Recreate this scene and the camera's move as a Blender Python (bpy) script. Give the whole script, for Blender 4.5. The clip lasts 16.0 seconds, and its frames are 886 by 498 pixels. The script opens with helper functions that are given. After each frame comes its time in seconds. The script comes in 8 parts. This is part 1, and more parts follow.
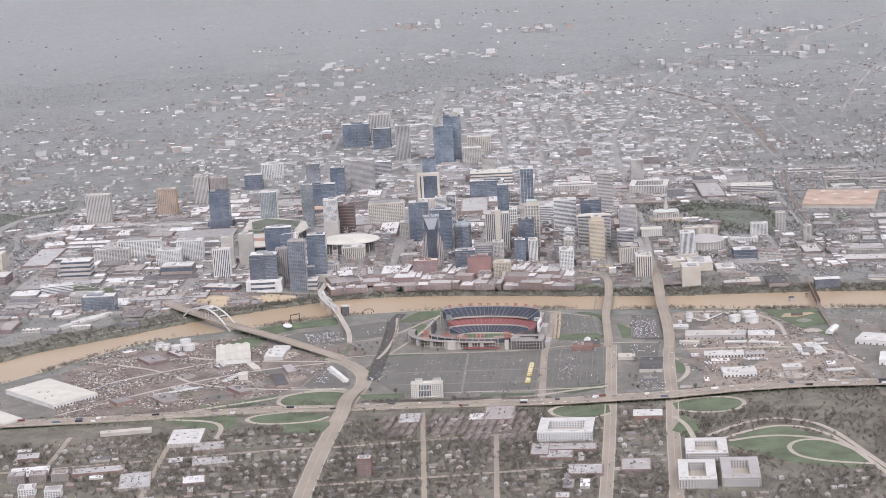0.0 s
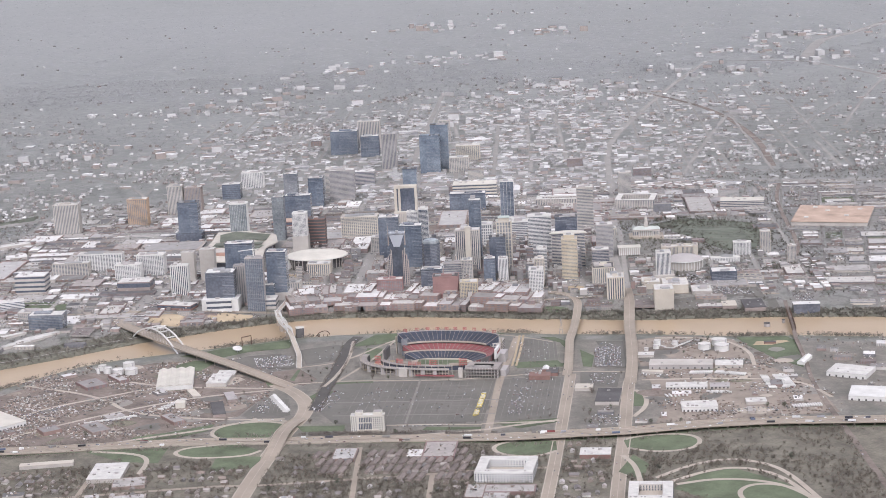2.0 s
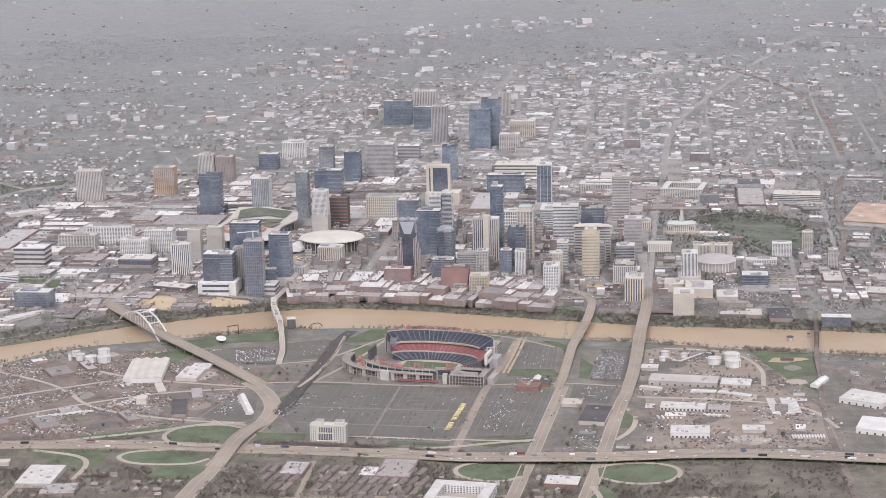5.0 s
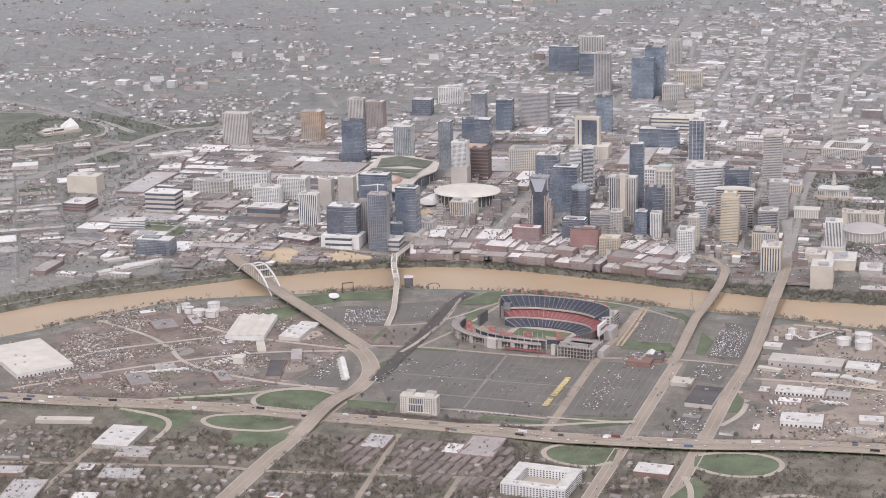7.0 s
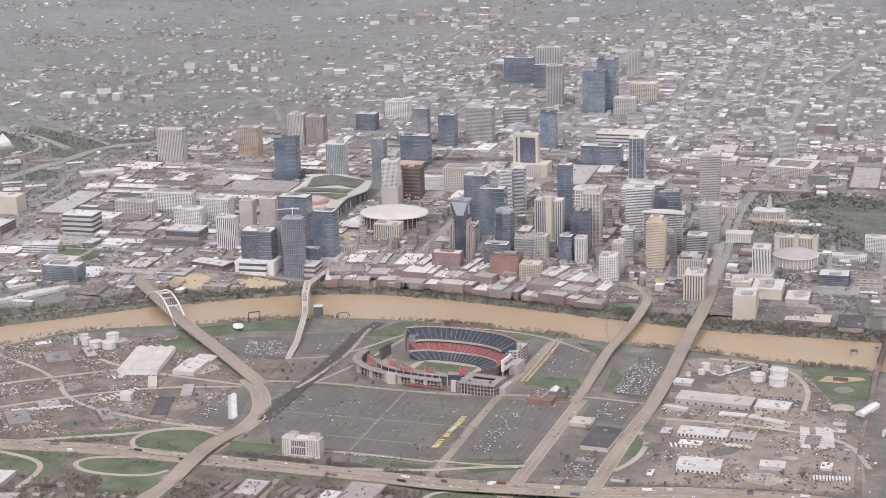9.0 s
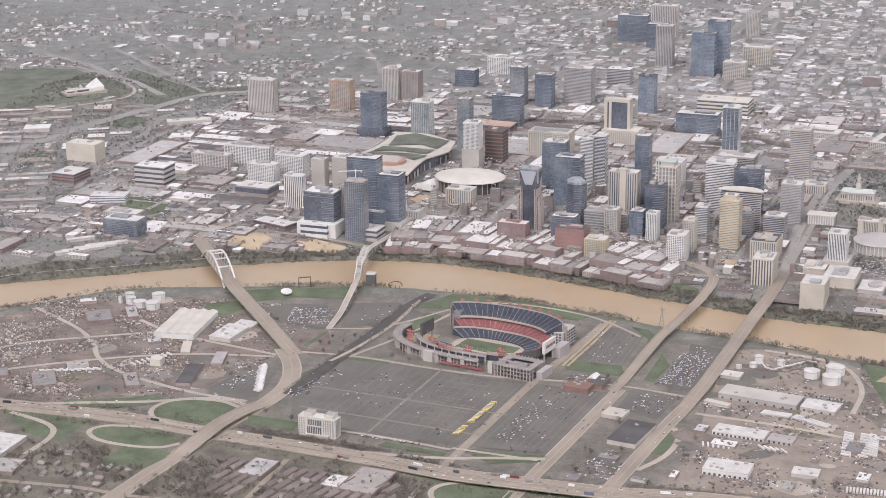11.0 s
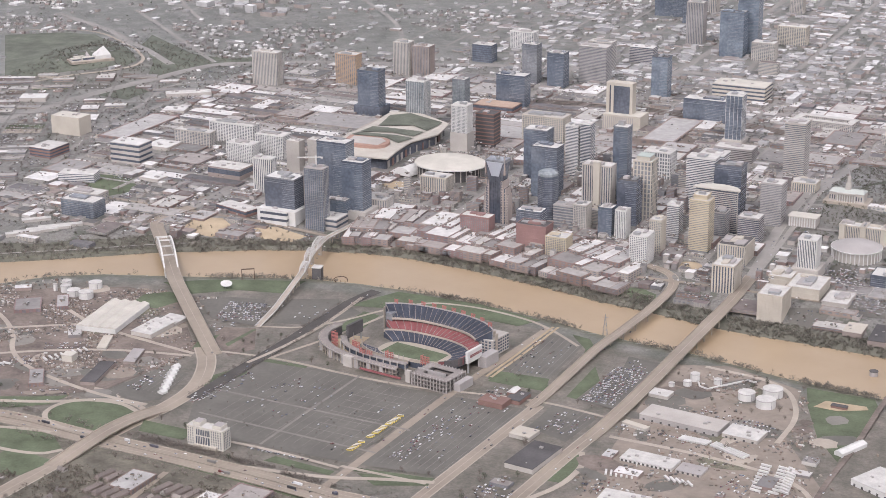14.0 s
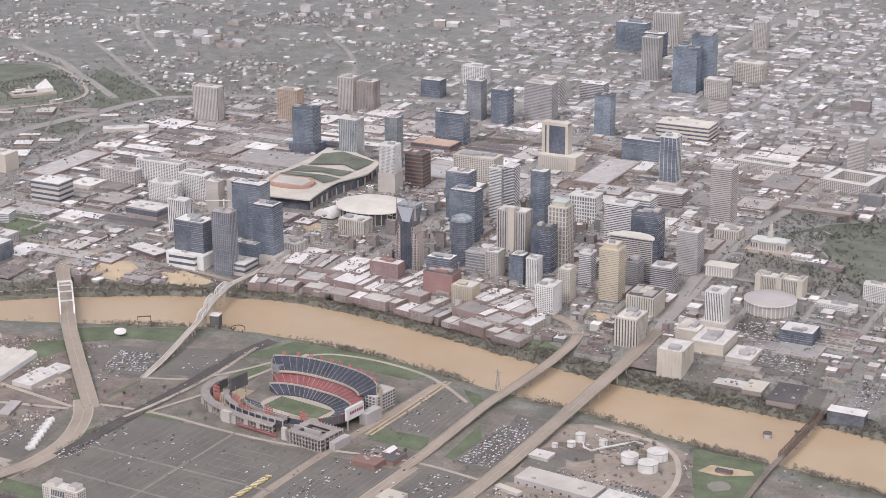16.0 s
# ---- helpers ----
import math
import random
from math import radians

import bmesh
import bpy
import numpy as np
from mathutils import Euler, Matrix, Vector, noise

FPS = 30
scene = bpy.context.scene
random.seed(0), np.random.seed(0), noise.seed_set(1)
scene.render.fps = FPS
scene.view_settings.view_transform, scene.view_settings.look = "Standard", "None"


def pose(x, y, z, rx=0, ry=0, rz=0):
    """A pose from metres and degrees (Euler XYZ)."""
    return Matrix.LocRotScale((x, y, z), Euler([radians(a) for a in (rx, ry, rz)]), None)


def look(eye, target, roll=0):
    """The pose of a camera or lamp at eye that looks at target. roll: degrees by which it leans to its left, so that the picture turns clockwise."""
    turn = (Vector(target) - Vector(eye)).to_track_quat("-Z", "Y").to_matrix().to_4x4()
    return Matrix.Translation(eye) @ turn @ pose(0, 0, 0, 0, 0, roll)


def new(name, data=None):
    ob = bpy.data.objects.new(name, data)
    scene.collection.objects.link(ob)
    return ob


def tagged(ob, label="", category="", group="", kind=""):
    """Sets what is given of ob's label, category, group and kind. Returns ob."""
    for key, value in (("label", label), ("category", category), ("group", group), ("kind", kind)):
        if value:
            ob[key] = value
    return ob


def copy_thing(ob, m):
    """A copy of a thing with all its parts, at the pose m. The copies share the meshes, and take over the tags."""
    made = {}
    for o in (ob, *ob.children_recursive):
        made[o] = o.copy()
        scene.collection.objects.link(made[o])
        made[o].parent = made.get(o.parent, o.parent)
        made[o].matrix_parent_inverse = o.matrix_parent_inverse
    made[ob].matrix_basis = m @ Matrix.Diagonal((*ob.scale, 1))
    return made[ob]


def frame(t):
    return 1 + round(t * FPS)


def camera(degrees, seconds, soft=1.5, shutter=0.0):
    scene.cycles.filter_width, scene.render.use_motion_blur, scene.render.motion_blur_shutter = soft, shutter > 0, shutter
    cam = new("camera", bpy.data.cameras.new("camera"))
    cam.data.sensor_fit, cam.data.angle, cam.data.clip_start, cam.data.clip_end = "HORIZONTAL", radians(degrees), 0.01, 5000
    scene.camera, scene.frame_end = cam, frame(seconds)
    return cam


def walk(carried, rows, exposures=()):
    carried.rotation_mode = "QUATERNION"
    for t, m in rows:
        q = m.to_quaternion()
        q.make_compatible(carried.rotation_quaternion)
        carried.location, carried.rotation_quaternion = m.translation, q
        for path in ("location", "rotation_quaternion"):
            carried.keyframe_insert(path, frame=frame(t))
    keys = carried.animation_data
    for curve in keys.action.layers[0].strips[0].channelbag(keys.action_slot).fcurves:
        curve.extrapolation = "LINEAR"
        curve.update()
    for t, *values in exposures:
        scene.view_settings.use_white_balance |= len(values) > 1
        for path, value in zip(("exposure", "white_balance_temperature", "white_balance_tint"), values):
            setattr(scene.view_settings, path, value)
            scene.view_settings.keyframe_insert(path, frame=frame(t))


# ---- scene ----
cam = camera(27.05, 16.0, soft=0.5)
# the flight: seconds, eye, a point looked at, lean
PATH = [
    (0, (-77.11, -1025.09, 268.64), (-17.40, -48.12, 63.76), -3.02),
    (0.5, (-64.05, -1012.72, 268.82), (-14.98, -34.98, 64.84), -2.94),
    (1, (-51.07, -1000.42, 269.08), (-5.15, -22.33, 66.02), -2.95),
    (1.5, (-38.17, -988.17, 269.42), (3.23, -10.06, 65.52), -2.89),
    (2, (-25.35, -975.98, 269.83), (11.77, 1.89, 63.96), -2.82),
    (2.5, (-12.60, -963.85, 270.31), (8.54, 12.90, 56.95), -2.40),
    (3, (0.09, -951.76, 270.86), (18.48, 24.88, 56.76), -2.38),
    (3.5, (12.72, -939.71, 271.48), (23.06, 36.58, 55.30), -2.22),
    (3.7, (17.75, -934.91, 271.75), (14.20, 40.50, 51.40), -1.79),
    (5.8, (70.21, -884.80, 275.16), (-0.02, 86.31, 47.10), -1.32),
    (6, (75.18, -880.05, 275.54), (-14.29, 89.90, 49.28), -1.10),
    (6.5, (87.57, -868.20, 276.52), (-55.91, 88.33, 22.63), -1.45),
    (7, (99.95, -856.38, 277.56), (-55.71, 96.34, 16.61), -1.31),
    (7.5, (112.32, -844.57, 278.66), (-49.31, 107.19, 17.82), -1.42),
    (8, (124.67, -832.77, 279.80), (-38.74, 118.83, 19.51), -1.45),
    (8.5, (137.03, -820.99, 280.99), (-26.01, 130.79, 21.11), -1.47),
    (9, (149.39, -809.21, 282.22), (-16.40, 141.46, 20.03), -1.48),
    (9.5, (161.76, -797.44, 283.50), (-26.22, 146.27, 11.31), -0.85),
    (9.7, (166.72, -792.73, 284.02), (-44.81, 143.12, 2.14), -0.41),
    (11.8, (218.97, -743.21, 289.88), (-41.32, 175.28, -7.81), -0.54),
    (12, (223.98, -738.49, 290.47), (-38.26, 178.68, -9.58), -0.46),
    (12.5, (236.53, -726.66, 291.97), (-35.32, 188.08, -6.97), -0.35),
    (13, (249.14, -714.81, 293.49), (-23.47, 199.54, -5.95), -0.35),
    (13.5, (261.80, -702.93, 295.04), (-15.05, 209.53, -6.22), -0.42),
    (14, (274.52, -691.03, 296.62), (-51.08, 199.40, -21.38), -0.41),
    (14.5, (287.31, -679.09, 298.22), (-42.10, 210.42, -18.42), -0.50),
    (15, (300.17, -667.12, 299.84), (-29.29, 222.96, -15.14), -0.49),
    (15.5, (313.11, -655.12, 301.48), (-17.29, 234.45, -13.98), -0.46),
    (16, (326.14, -643.06, 303.13), (-20.30, 242.61, -5.99), -0.34),
]
walk(cam, [(t, look(e, a, r)) for t, e, a, r in PATH], [(0, 0.66, 6050, 17), (3.7, 0.66, 6050, 17), (5.8, 0.57, 6220, 18), (16, 0.57, 6220, 18)])

from mathutils import geometry

# everything below is written in metres of the real city and built at one quarter of it
S = 0.25

# ---- light: an overcast sky with a weak, wide sun ----
world = bpy.data.worlds.new("overcast_sky")
scene.world = world
world.use_nodes = True
wn = world.node_tree.nodes
sky = wn.new("ShaderNodeTexSky")
sky.sky_type, sky.sun_disc = "NISHITA", False
sky.sun_elevation, sky.sun_rotation = radians(48), radians(150)
sky.air_density, sky.dust_density, sky.ozone_density = 1.2, 5.0, 1.0
pale = wn.new("ShaderNodeHueSaturation")
pale.inputs["Saturation"].default_value = 0.25
world.node_tree.links.new(sky.outputs[0], pale.inputs["Color"])
world.node_tree.links.new(pale.outputs[0], wn["Background"].inputs["Color"])
wn["Background"].inputs["Strength"].default_value = 0.128
sun = new("sun", bpy.data.lights.new("sun", "SUN"))
sun.data.energy, sun.data.angle, sun.data.color = 1.4, radians(14), (1.0, 0.96, 0.9)
sun.matrix_world = look((-300, -500, 700), (0, 0, 0))

# ---- materials ----


def nodes_of(name, rough=0.85, metal=0.0, spec=0.3):
    m = bpy.data.materials.new(name)
    m.use_nodes = True
    b = m.node_tree.nodes["Principled BSDF"]
    b.inputs["Roughness"].default_value, b.inputs["Metallic"].default_value = rough, metal
    b.inputs["Specular IOR Level"].default_value = spec
    return m, m.node_tree.nodes, m.node_tree.links, b


def noise_of(nt, lk, scale, detail=4.0, rough=0.6, coords=None):
    tex = nt.new("ShaderNodeTexNoise")
    tex.inputs["Scale"].default_value, tex.inputs["Detail"].default_value, tex.inputs["Roughness"].default_value = scale, detail, rough
    if coords is None:
        coords = nt.new("ShaderNodeNewGeometry").outputs["Position"]
    lk.new(coords, tex.inputs["Vector"])
    return tex.outputs["Fac"]


def ramp_of(nt, lk, fac, stops):
    r = nt.new("ShaderNodeValToRGB")
    while len(r.color_ramp.elements) < len(stops):
        r.color_ramp.elements.new(0.5)
    for e, (p, c) in zip(r.color_ramp.elements, stops):
        e.position, e.color = p, (*c, 1)
    lk.new(fac, r.inputs["Fac"])
    return r.outputs["Color"]


def mix_of(nt, lk, fac, a, b, mode="MIX"):
    m = nt.new("ShaderNodeMix")
    m.data_type, m.blend_type = "RGBA", mode
    for value, k in ((fac, 0), (a, 6), (b, 7)):
        if isinstance(value, (int, float)):
            m.inputs[k].default_value = value
        elif isinstance(value, tuple):
            m.inputs[k].default_value = (*value, 1)
        else:
            lk.new(value, m.inputs[k])
    return m.outputs[2]


def times(c, f):
    return tuple(min(1.0, v * f) for v in c)


def surface(name, colour, rough=0.85, metal=0.0, vary=0.25, coarse=0.02, fine=0.4, per_object=0.0, per_island=0.0, bump=0.0, spec=0.3):
    """A plain surface with blotches and grain; coarse and fine are per metre of the real city."""
    m, nt, lk, b = nodes_of(name, rough, metal, spec)
    big, small = noise_of(nt, lk, coarse / S, 5), noise_of(nt, lk, fine / S, 3)
    c = ramp_of(nt, lk, big, [(0.3, times(colour, 1 - vary)), (0.7, times(colour, 1 + vary))])
    grain = ramp_of(nt, lk, small, [(0.3, (1 - vary * 0.7,) * 3), (0.7, (1.0, 1.0, 1.0))])
    c = mix_of(nt, lk, 1.0, c, grain, "MULTIPLY")
    if per_object or per_island:
        rnd = nt.new("ShaderNodeObjectInfo").outputs["Random"] if per_object else nt.new("ShaderNodeNewGeometry").outputs["Random Per Island"]
        k = per_object or per_island
        c = mix_of(nt, lk, 1.0, c, ramp_of(nt, lk, rnd, [(0.0, (1 - k,) * 3), (1.0, (1.0, 1.0, 1.0))]), "MULTIPLY")
    lk.new(c, b.inputs["Base Color"])
    if bump:
        n = nt.new("ShaderNodeBump")
        n.inputs["Strength"].default_value, n.inputs["Distance"].default_value = bump, 0.3
        lk.new(small, n.inputs["Height"])
        lk.new(n.outputs[0], b.inputs["Normal"])
    return m


def palette(name, colours, rough=0.6, vary=0.2, island=False):
    """A surface whose colour is drawn from a list, one draw for each object or loose piece."""
    m, nt, lk, b = nodes_of(name, rough)
    rnd = nt.new("ShaderNodeNewGeometry").outputs["Random Per Island"] if island else nt.new("ShaderNodeObjectInfo").outputs["Random"]
    stops = [(k / len(colours), c) for k, c in enumerate(colours)]
    c = ramp_of(nt, lk, rnd, stops)
    c.node.color_ramp.interpolation = "CONSTANT"
    blot = ramp_of(nt, lk, noise_of(nt, lk, 0.06 / S, 5), [(0.3, (1 - vary,) * 3), (0.7, (1.0, 1.0, 1.0))])
    lk.new(mix_of(nt, lk, 1.0, c, blot, "MULTIPLY"), b.inputs["Base Color"])
    return m


def glass(name, colour, rough=0.08):
    """Tinted curtain-wall glass; panes differ a little from one to the next, and broad painted tones imitate
    reflections.
    """
    m, nt, lk, b = nodes_of(name, rough, 0.0, 1.0)
    cell = nt.new("ShaderNodeTexVoronoi")
    cell.inputs["Scale"].default_value = 0.16 / S
    pos = nt.new("ShaderNodeNewGeometry").outputs["Position"]
    lk.new(pos, cell.inputs["Vector"])
    c = mix_of(nt, lk, cell.outputs["Distance"], times(colour, 1.15), times(colour, 0.7))
    c = mix_of(nt, lk, 1.0, c, ramp_of(nt, lk, noise_of(nt, lk, 0.02 / S, 3), [(0.35, (0.72, 0.74, 0.78)), (0.62, (1.15, 1.15, 1.15))]), "MULTIPLY")
    lk.new(c, b.inputs["Base Color"])
    return m


def leafy(name, colour, island=0.45, vary=0.3, coarse=0.03):
    """Twigs and leaves: thin, so that part of the light goes through."""
    m = surface(name, colour, vary=vary, coarse=coarse, fine=0.3, per_island=island)
    nt, lk = m.node_tree.nodes, m.node_tree.links
    b, out = nt["Principled BSDF"], nt["Material Output"]
    thin, mix = nt.new("ShaderNodeBsdfTranslucent"), nt.new("ShaderNodeMixShader")
    lk.new(b.inputs["Base Color"].links[0].from_socket, thin.inputs["Color"])
    mix.inputs[0].default_value = 0.5
    lk.new(b.outputs[0], mix.inputs[1])
    lk.new(thin.outputs[0], mix.inputs[2])
    lk.new(mix.outputs[0], out.inputs["Surface"])
    return m


M = {}
M["asphalt"] = surface("asphalt", (0.13, 0.122, 0.107), rough=0.6, vary=0.2, coarse=0.012, fine=0.15)
M["road"] = surface("road_asphalt", (0.265, 0.224, 0.182), rough=0.6, vary=0.15, coarse=0.01, fine=0.12)
M["dark_asphalt"] = surface("fresh_dark_asphalt", (0.078, 0.072, 0.066), rough=0.7, vary=0.2, coarse=0.03)
M["street"] = surface("grey_street", (0.25, 0.235, 0.218), rough=0.6, vary=0.15, coarse=0.01, fine=0.12)
M["pavement"] = surface("pale_pavement", (0.3, 0.283, 0.262), vary=0.15, coarse=0.03)
M["park"] = surface("olive_park_grass", (0.122, 0.131, 0.104), vary=0.3, coarse=0.02, fine=0.2)
M["concrete"] = surface("concrete", (0.34, 0.298, 0.25), rough=0.65, vary=0.15, coarse=0.015, fine=0.2)
M["white"] = surface("white_painted_metal", (0.52, 0.51, 0.49), vary=0.12, coarse=0.04)
M["grass"] = surface("grass", (0.108, 0.128, 0.08), vary=0.3, coarse=0.02, fine=0.25)
M["rust"] = surface("red_brown_brick", (0.2, 0.125, 0.108), vary=0.15)
M["tan"] = surface("tan_stone", (0.42, 0.385, 0.33), vary=0.1)
M["beige"] = surface("beige_precast", (0.38, 0.355, 0.325), vary=0.12)
M["grey"] = surface("grey_precast", (0.32, 0.3, 0.29), vary=0.12)
M["dark"] = surface("dark_roofing", (0.09, 0.085, 0.085), vary=0.25)
M["brown_stone"] = surface("brown_granite", (0.25, 0.21, 0.19), vary=0.12)
M["roof"] = surface("pale_membrane_roof", (0.46, 0.445, 0.42), vary=0.16, coarse=0.06)
M["steel"] = surface("painted_steel", (0.3, 0.3, 0.3), rough=0.5, metal=0.3, vary=0.1)
M["dirt"] = surface("bare_earth", (0.178, 0.147, 0.128), vary=0.35, coarse=0.02, fine=0.15)
M["sand"] = surface("dry_sandy_ground", (0.36, 0.29, 0.2), vary=0.15, coarse=0.03)
M["glass_blue"] = glass("blue_tinted_glass", (0.125, 0.144, 0.174))
M["glass_pale"] = glass("pale_blue_glass", (0.17, 0.2, 0.235))
M["glass_dark"] = glass("dark_tinted_glass", (0.1, 0.111, 0.136))
M["glass_grey"] = glass("grey_glass", (0.21, 0.215, 0.225))
M["glass_green"] = glass("green_grey_glass", (0.22, 0.24, 0.245))
M["glass_line"] = surface("glass_edge_strip", (0.2, 0.215, 0.24), rough=0.3, vary=0.1)
M["seat_blue"] = surface("navy_seats", (0.06, 0.068, 0.09), vary=0.2, coarse=0.05)
M["seat_red"] = surface("red_seats", (0.235, 0.088, 0.09), vary=0.15, coarse=0.05)
M["yellow"] = surface("school_bus_yellow", (0.56, 0.44, 0.1), rough=0.5, vary=0.08)
M["orange"] = surface("orange_panels", (0.36, 0.265, 0.19), vary=0.12)
M["wood"] = leafy("bare_twigs", (0.3, 0.265, 0.235), 0.35)
M["leaf"] = leafy("evergreen_leaves", (0.15, 0.165, 0.125), 0.35)
M["walls"] = palette("mixed_walls", [(0.2, 0.15, 0.132), (0.3, 0.275, 0.25), (0.18, 0.135, 0.125), (0.4, 0.38, 0.355), (0.25, 0.235, 0.225), (0.38, 0.35, 0.31), (0.16, 0.155, 0.16), (0.27, 0.215, 0.185)])
M["roofs"] = palette("mixed_flat_roofs", [(0.68, 0.665, 0.645), (0.22, 0.215, 0.21), (0.36, 0.345, 0.33), (0.13, 0.125, 0.125), (0.66, 0.645, 0.625), (0.46, 0.445, 0.43), (0.3, 0.275, 0.255), (0.28, 0.26, 0.245), (0.42, 0.4, 0.375), (0.17, 0.16, 0.16), (0.24, 0.2, 0.19), (0.2, 0.17, 0.16)], vary=0.4)
M["house"] = palette("mixed_house_walls", [(0.3, 0.295, 0.29), (0.22, 0.21, 0.2), (0.25, 0.235, 0.225), (0.46, 0.45, 0.44), (0.24, 0.2, 0.185), (0.34, 0.33, 0.32), (0.19, 0.18, 0.17)], island=True)
M["house_roofs"] = palette("distant_house_roofs", [(0.2, 0.195, 0.19), (0.3, 0.29, 0.28), (0.16, 0.15, 0.145), (0.44, 0.43, 0.42), (0.24, 0.21, 0.195), (0.6, 0.59, 0.58), (0.34, 0.325, 0.31)], island=True)
M["cars"] = palette("mixed_car_paint", [(0.66, 0.66, 0.66), (0.05, 0.05, 0.06), (0.26, 0.26, 0.28), (0.5, 0.5, 0.5), (0.7, 0.7, 0.69), (0.09, 0.09, 0.11), (0.16, 0.05, 0.05), (0.36, 0.36, 0.37), (0.04, 0.04, 0.045), (0.12, 0.14, 0.2), (0.6, 0.6, 0.6), (0.2, 0.19, 0.18)], rough=0.35, island=True)

# ---- the lie of the land ----
NEAR = [(-20000, -9000), (-1800, -620), (-1300, -330), (-1062, -108), (-951, 0), (-865, 93), (-790, 165), (-699, 210), (-588, 238), (-498, 262), (-407, 290), (-300, 316), (-200, 322), (-93, 315), (32, 297), (113, 278), (217, 248), (300, 215), (412, 188), (495, 172), (568, 147), (658, 117), (744, 95), (850, 75), (1000, 30), (1300, -70), (20000, -5000)]
FAR = [(-20000, -8800), (-1800, -420), (-1300, -120), (-1100, 80), (-1007, 165), (-883, 228), (-760, 300), (-670, 355), (-570, 398), (-480, 438), (-378, 470), (-264, 490), (-171, 488), (-30, 462), (59, 436), (168, 404), (247, 374), (347, 348), (431, 324), (493, 303), (564, 290), (645, 281), (740, 266), (846, 250), (1045, 205), (1300, 110), (20000, -4800)]
NX, NY = np.array(NEAR, float).T
FX, FY = np.array(FAR, float).T


def smooth(a, b, v):
    k = np.clip((v - a) / (b - a), 0, 1)
    return k * k * (3 - 2 * k)


def land(x, y):
    """The height of the ground, water bed included."""
    n, f = np.interp(x, NX, NY), np.interp(x, FX, FY)
    w = f + 20
    rise = 15 + 5 * smooth(-350, 0, x) - 9 * smooth(650, 900, x)
    z = rise * smooth(w + 5, w + 140, y) + (4 + 8 * smooth(-200, 300, x)) * smooth(w + 120, w + 460, y)
    z = z + 30 * np.exp(-(((x - 620) / 200) ** 2 + ((y - 980) / 200) ** 2)) + 20 * smooth(1800, 3500, y)
    z = z + 45 * np.exp(-(((x + 1600) / 170) ** 2 + ((y - 1730) / 190) ** 2))
    z = z + np.where(y > 2500, 10 * np.sin(x / 900.0) * np.sin(y / 1300.0), 0.0) * smooth(2500, 4500, y)
    bed = smooth(n - 14, n + 6, y) * (1 - smooth(f - 6, f + 24, y))
    return z * (1 - bed) - 11 * bed


def ground_z(x, y):
    return float(land(np.array(float(x)), np.array(float(y))))


# ---- building blocks ----


def link_mesh(name, bm, mat, parent=None, label="", kind=""):
    me = bpy.data.meshes.new(name)
    bmesh.ops.scale(bm, vec=(S, S, S), verts=bm.verts)
    bm.to_mesh(me)
    bm.free()
    for m in mat if isinstance(mat, (list, tuple)) else [mat]:
        me.materials.append(m)
    ob = new(name, me)
    ob.parent = parent
    return tagged(ob, label=label, kind=kind)


def part(name, bm, mat, parent, label=""):
    return link_mesh(name, bm, mat, parent, label)


def thing(name, x, y, z, turn, label, category, group=""):
    ob = new(name)
    ob.empty_display_size = 1.0
    ob.matrix_basis = pose(x * S, y * S, z * S, 0, 0, turn)
    return tagged(ob, label, category, group)


def box(bm, x0, x1, y0, y1, z0, z1):
    v = [bm.verts.new((x, y, z)) for z in (z0, z1) for x, y in ((x0, y0), (x1, y0), (x1, y1), (x0, y1))]
    for f in ((3, 2, 1, 0), (4, 5, 6, 7), (0, 1, 5, 4), (1, 2, 6, 5), (2, 3, 7, 6), (3, 0, 4, 7)):
        bm.faces.new([v[k] for k in f])
    return bm


def prism(bm, pts, z0, z1, cap=True):
    lo, hi = [bm.verts.new((x, y, z0)) for x, y in pts], [bm.verts.new((x, y, z1)) for x, y in pts]
    n = len(pts)
    for k in range(n):
        bm.faces.new((lo[k], lo[(k + 1) % n], hi[(k + 1) % n], hi[k]))
    if cap:
        bm.faces.new(hi)
        bm.faces.new(lo[::-1])
    return bm


def round_pts(r, n=24, x=0.0, y=0.0, ry=None):
    return [(x + r * math.cos(2 * math.pi * k / n), y + (ry or r) * math.sin(2 * math.pi * k / n)) for k in range(n)]


def raw_mesh(name, verts, faces, mat, parent=None, label="", kind="", category=""):
    me = bpy.data.meshes.new(name)
    me.from_pydata((np.asarray(verts, float) * S).tolist(), [], faces if isinstance(faces, list) else faces.tolist())
    me.materials.append(mat)
    ob = new(name, me)
    ob.parent = parent
    return tagged(ob, label, category, kind=kind)


def dense(pts, step=15.0):
    out = []
    for (x0, y0), (x1, y1) in zip(pts, pts[1:]):
        n = max(1, int(math.hypot(x1 - x0, y1 - y0) / step))
        out += [(x0 + (x1 - x0) * k / n, y0 + (y1 - y0) * k / n) for k in range(n)]
    return out + [pts[-1]]


def rounded(pts, rounds=3):
    """A polyline with its corners cut, so that it curves."""
    for _ in range(rounds):
        new_pts = [pts[0]]
        for (x0, y0), (x1, y1) in zip(pts, pts[1:]):
            new_pts += [(0.75 * x0 + 0.25 * x1, 0.75 * y0 + 0.25 * y1), (0.25 * x0 + 0.75 * x1, 0.25 * y0 + 0.75 * y1)]
        pts = new_pts + [pts[-1]]
    return pts


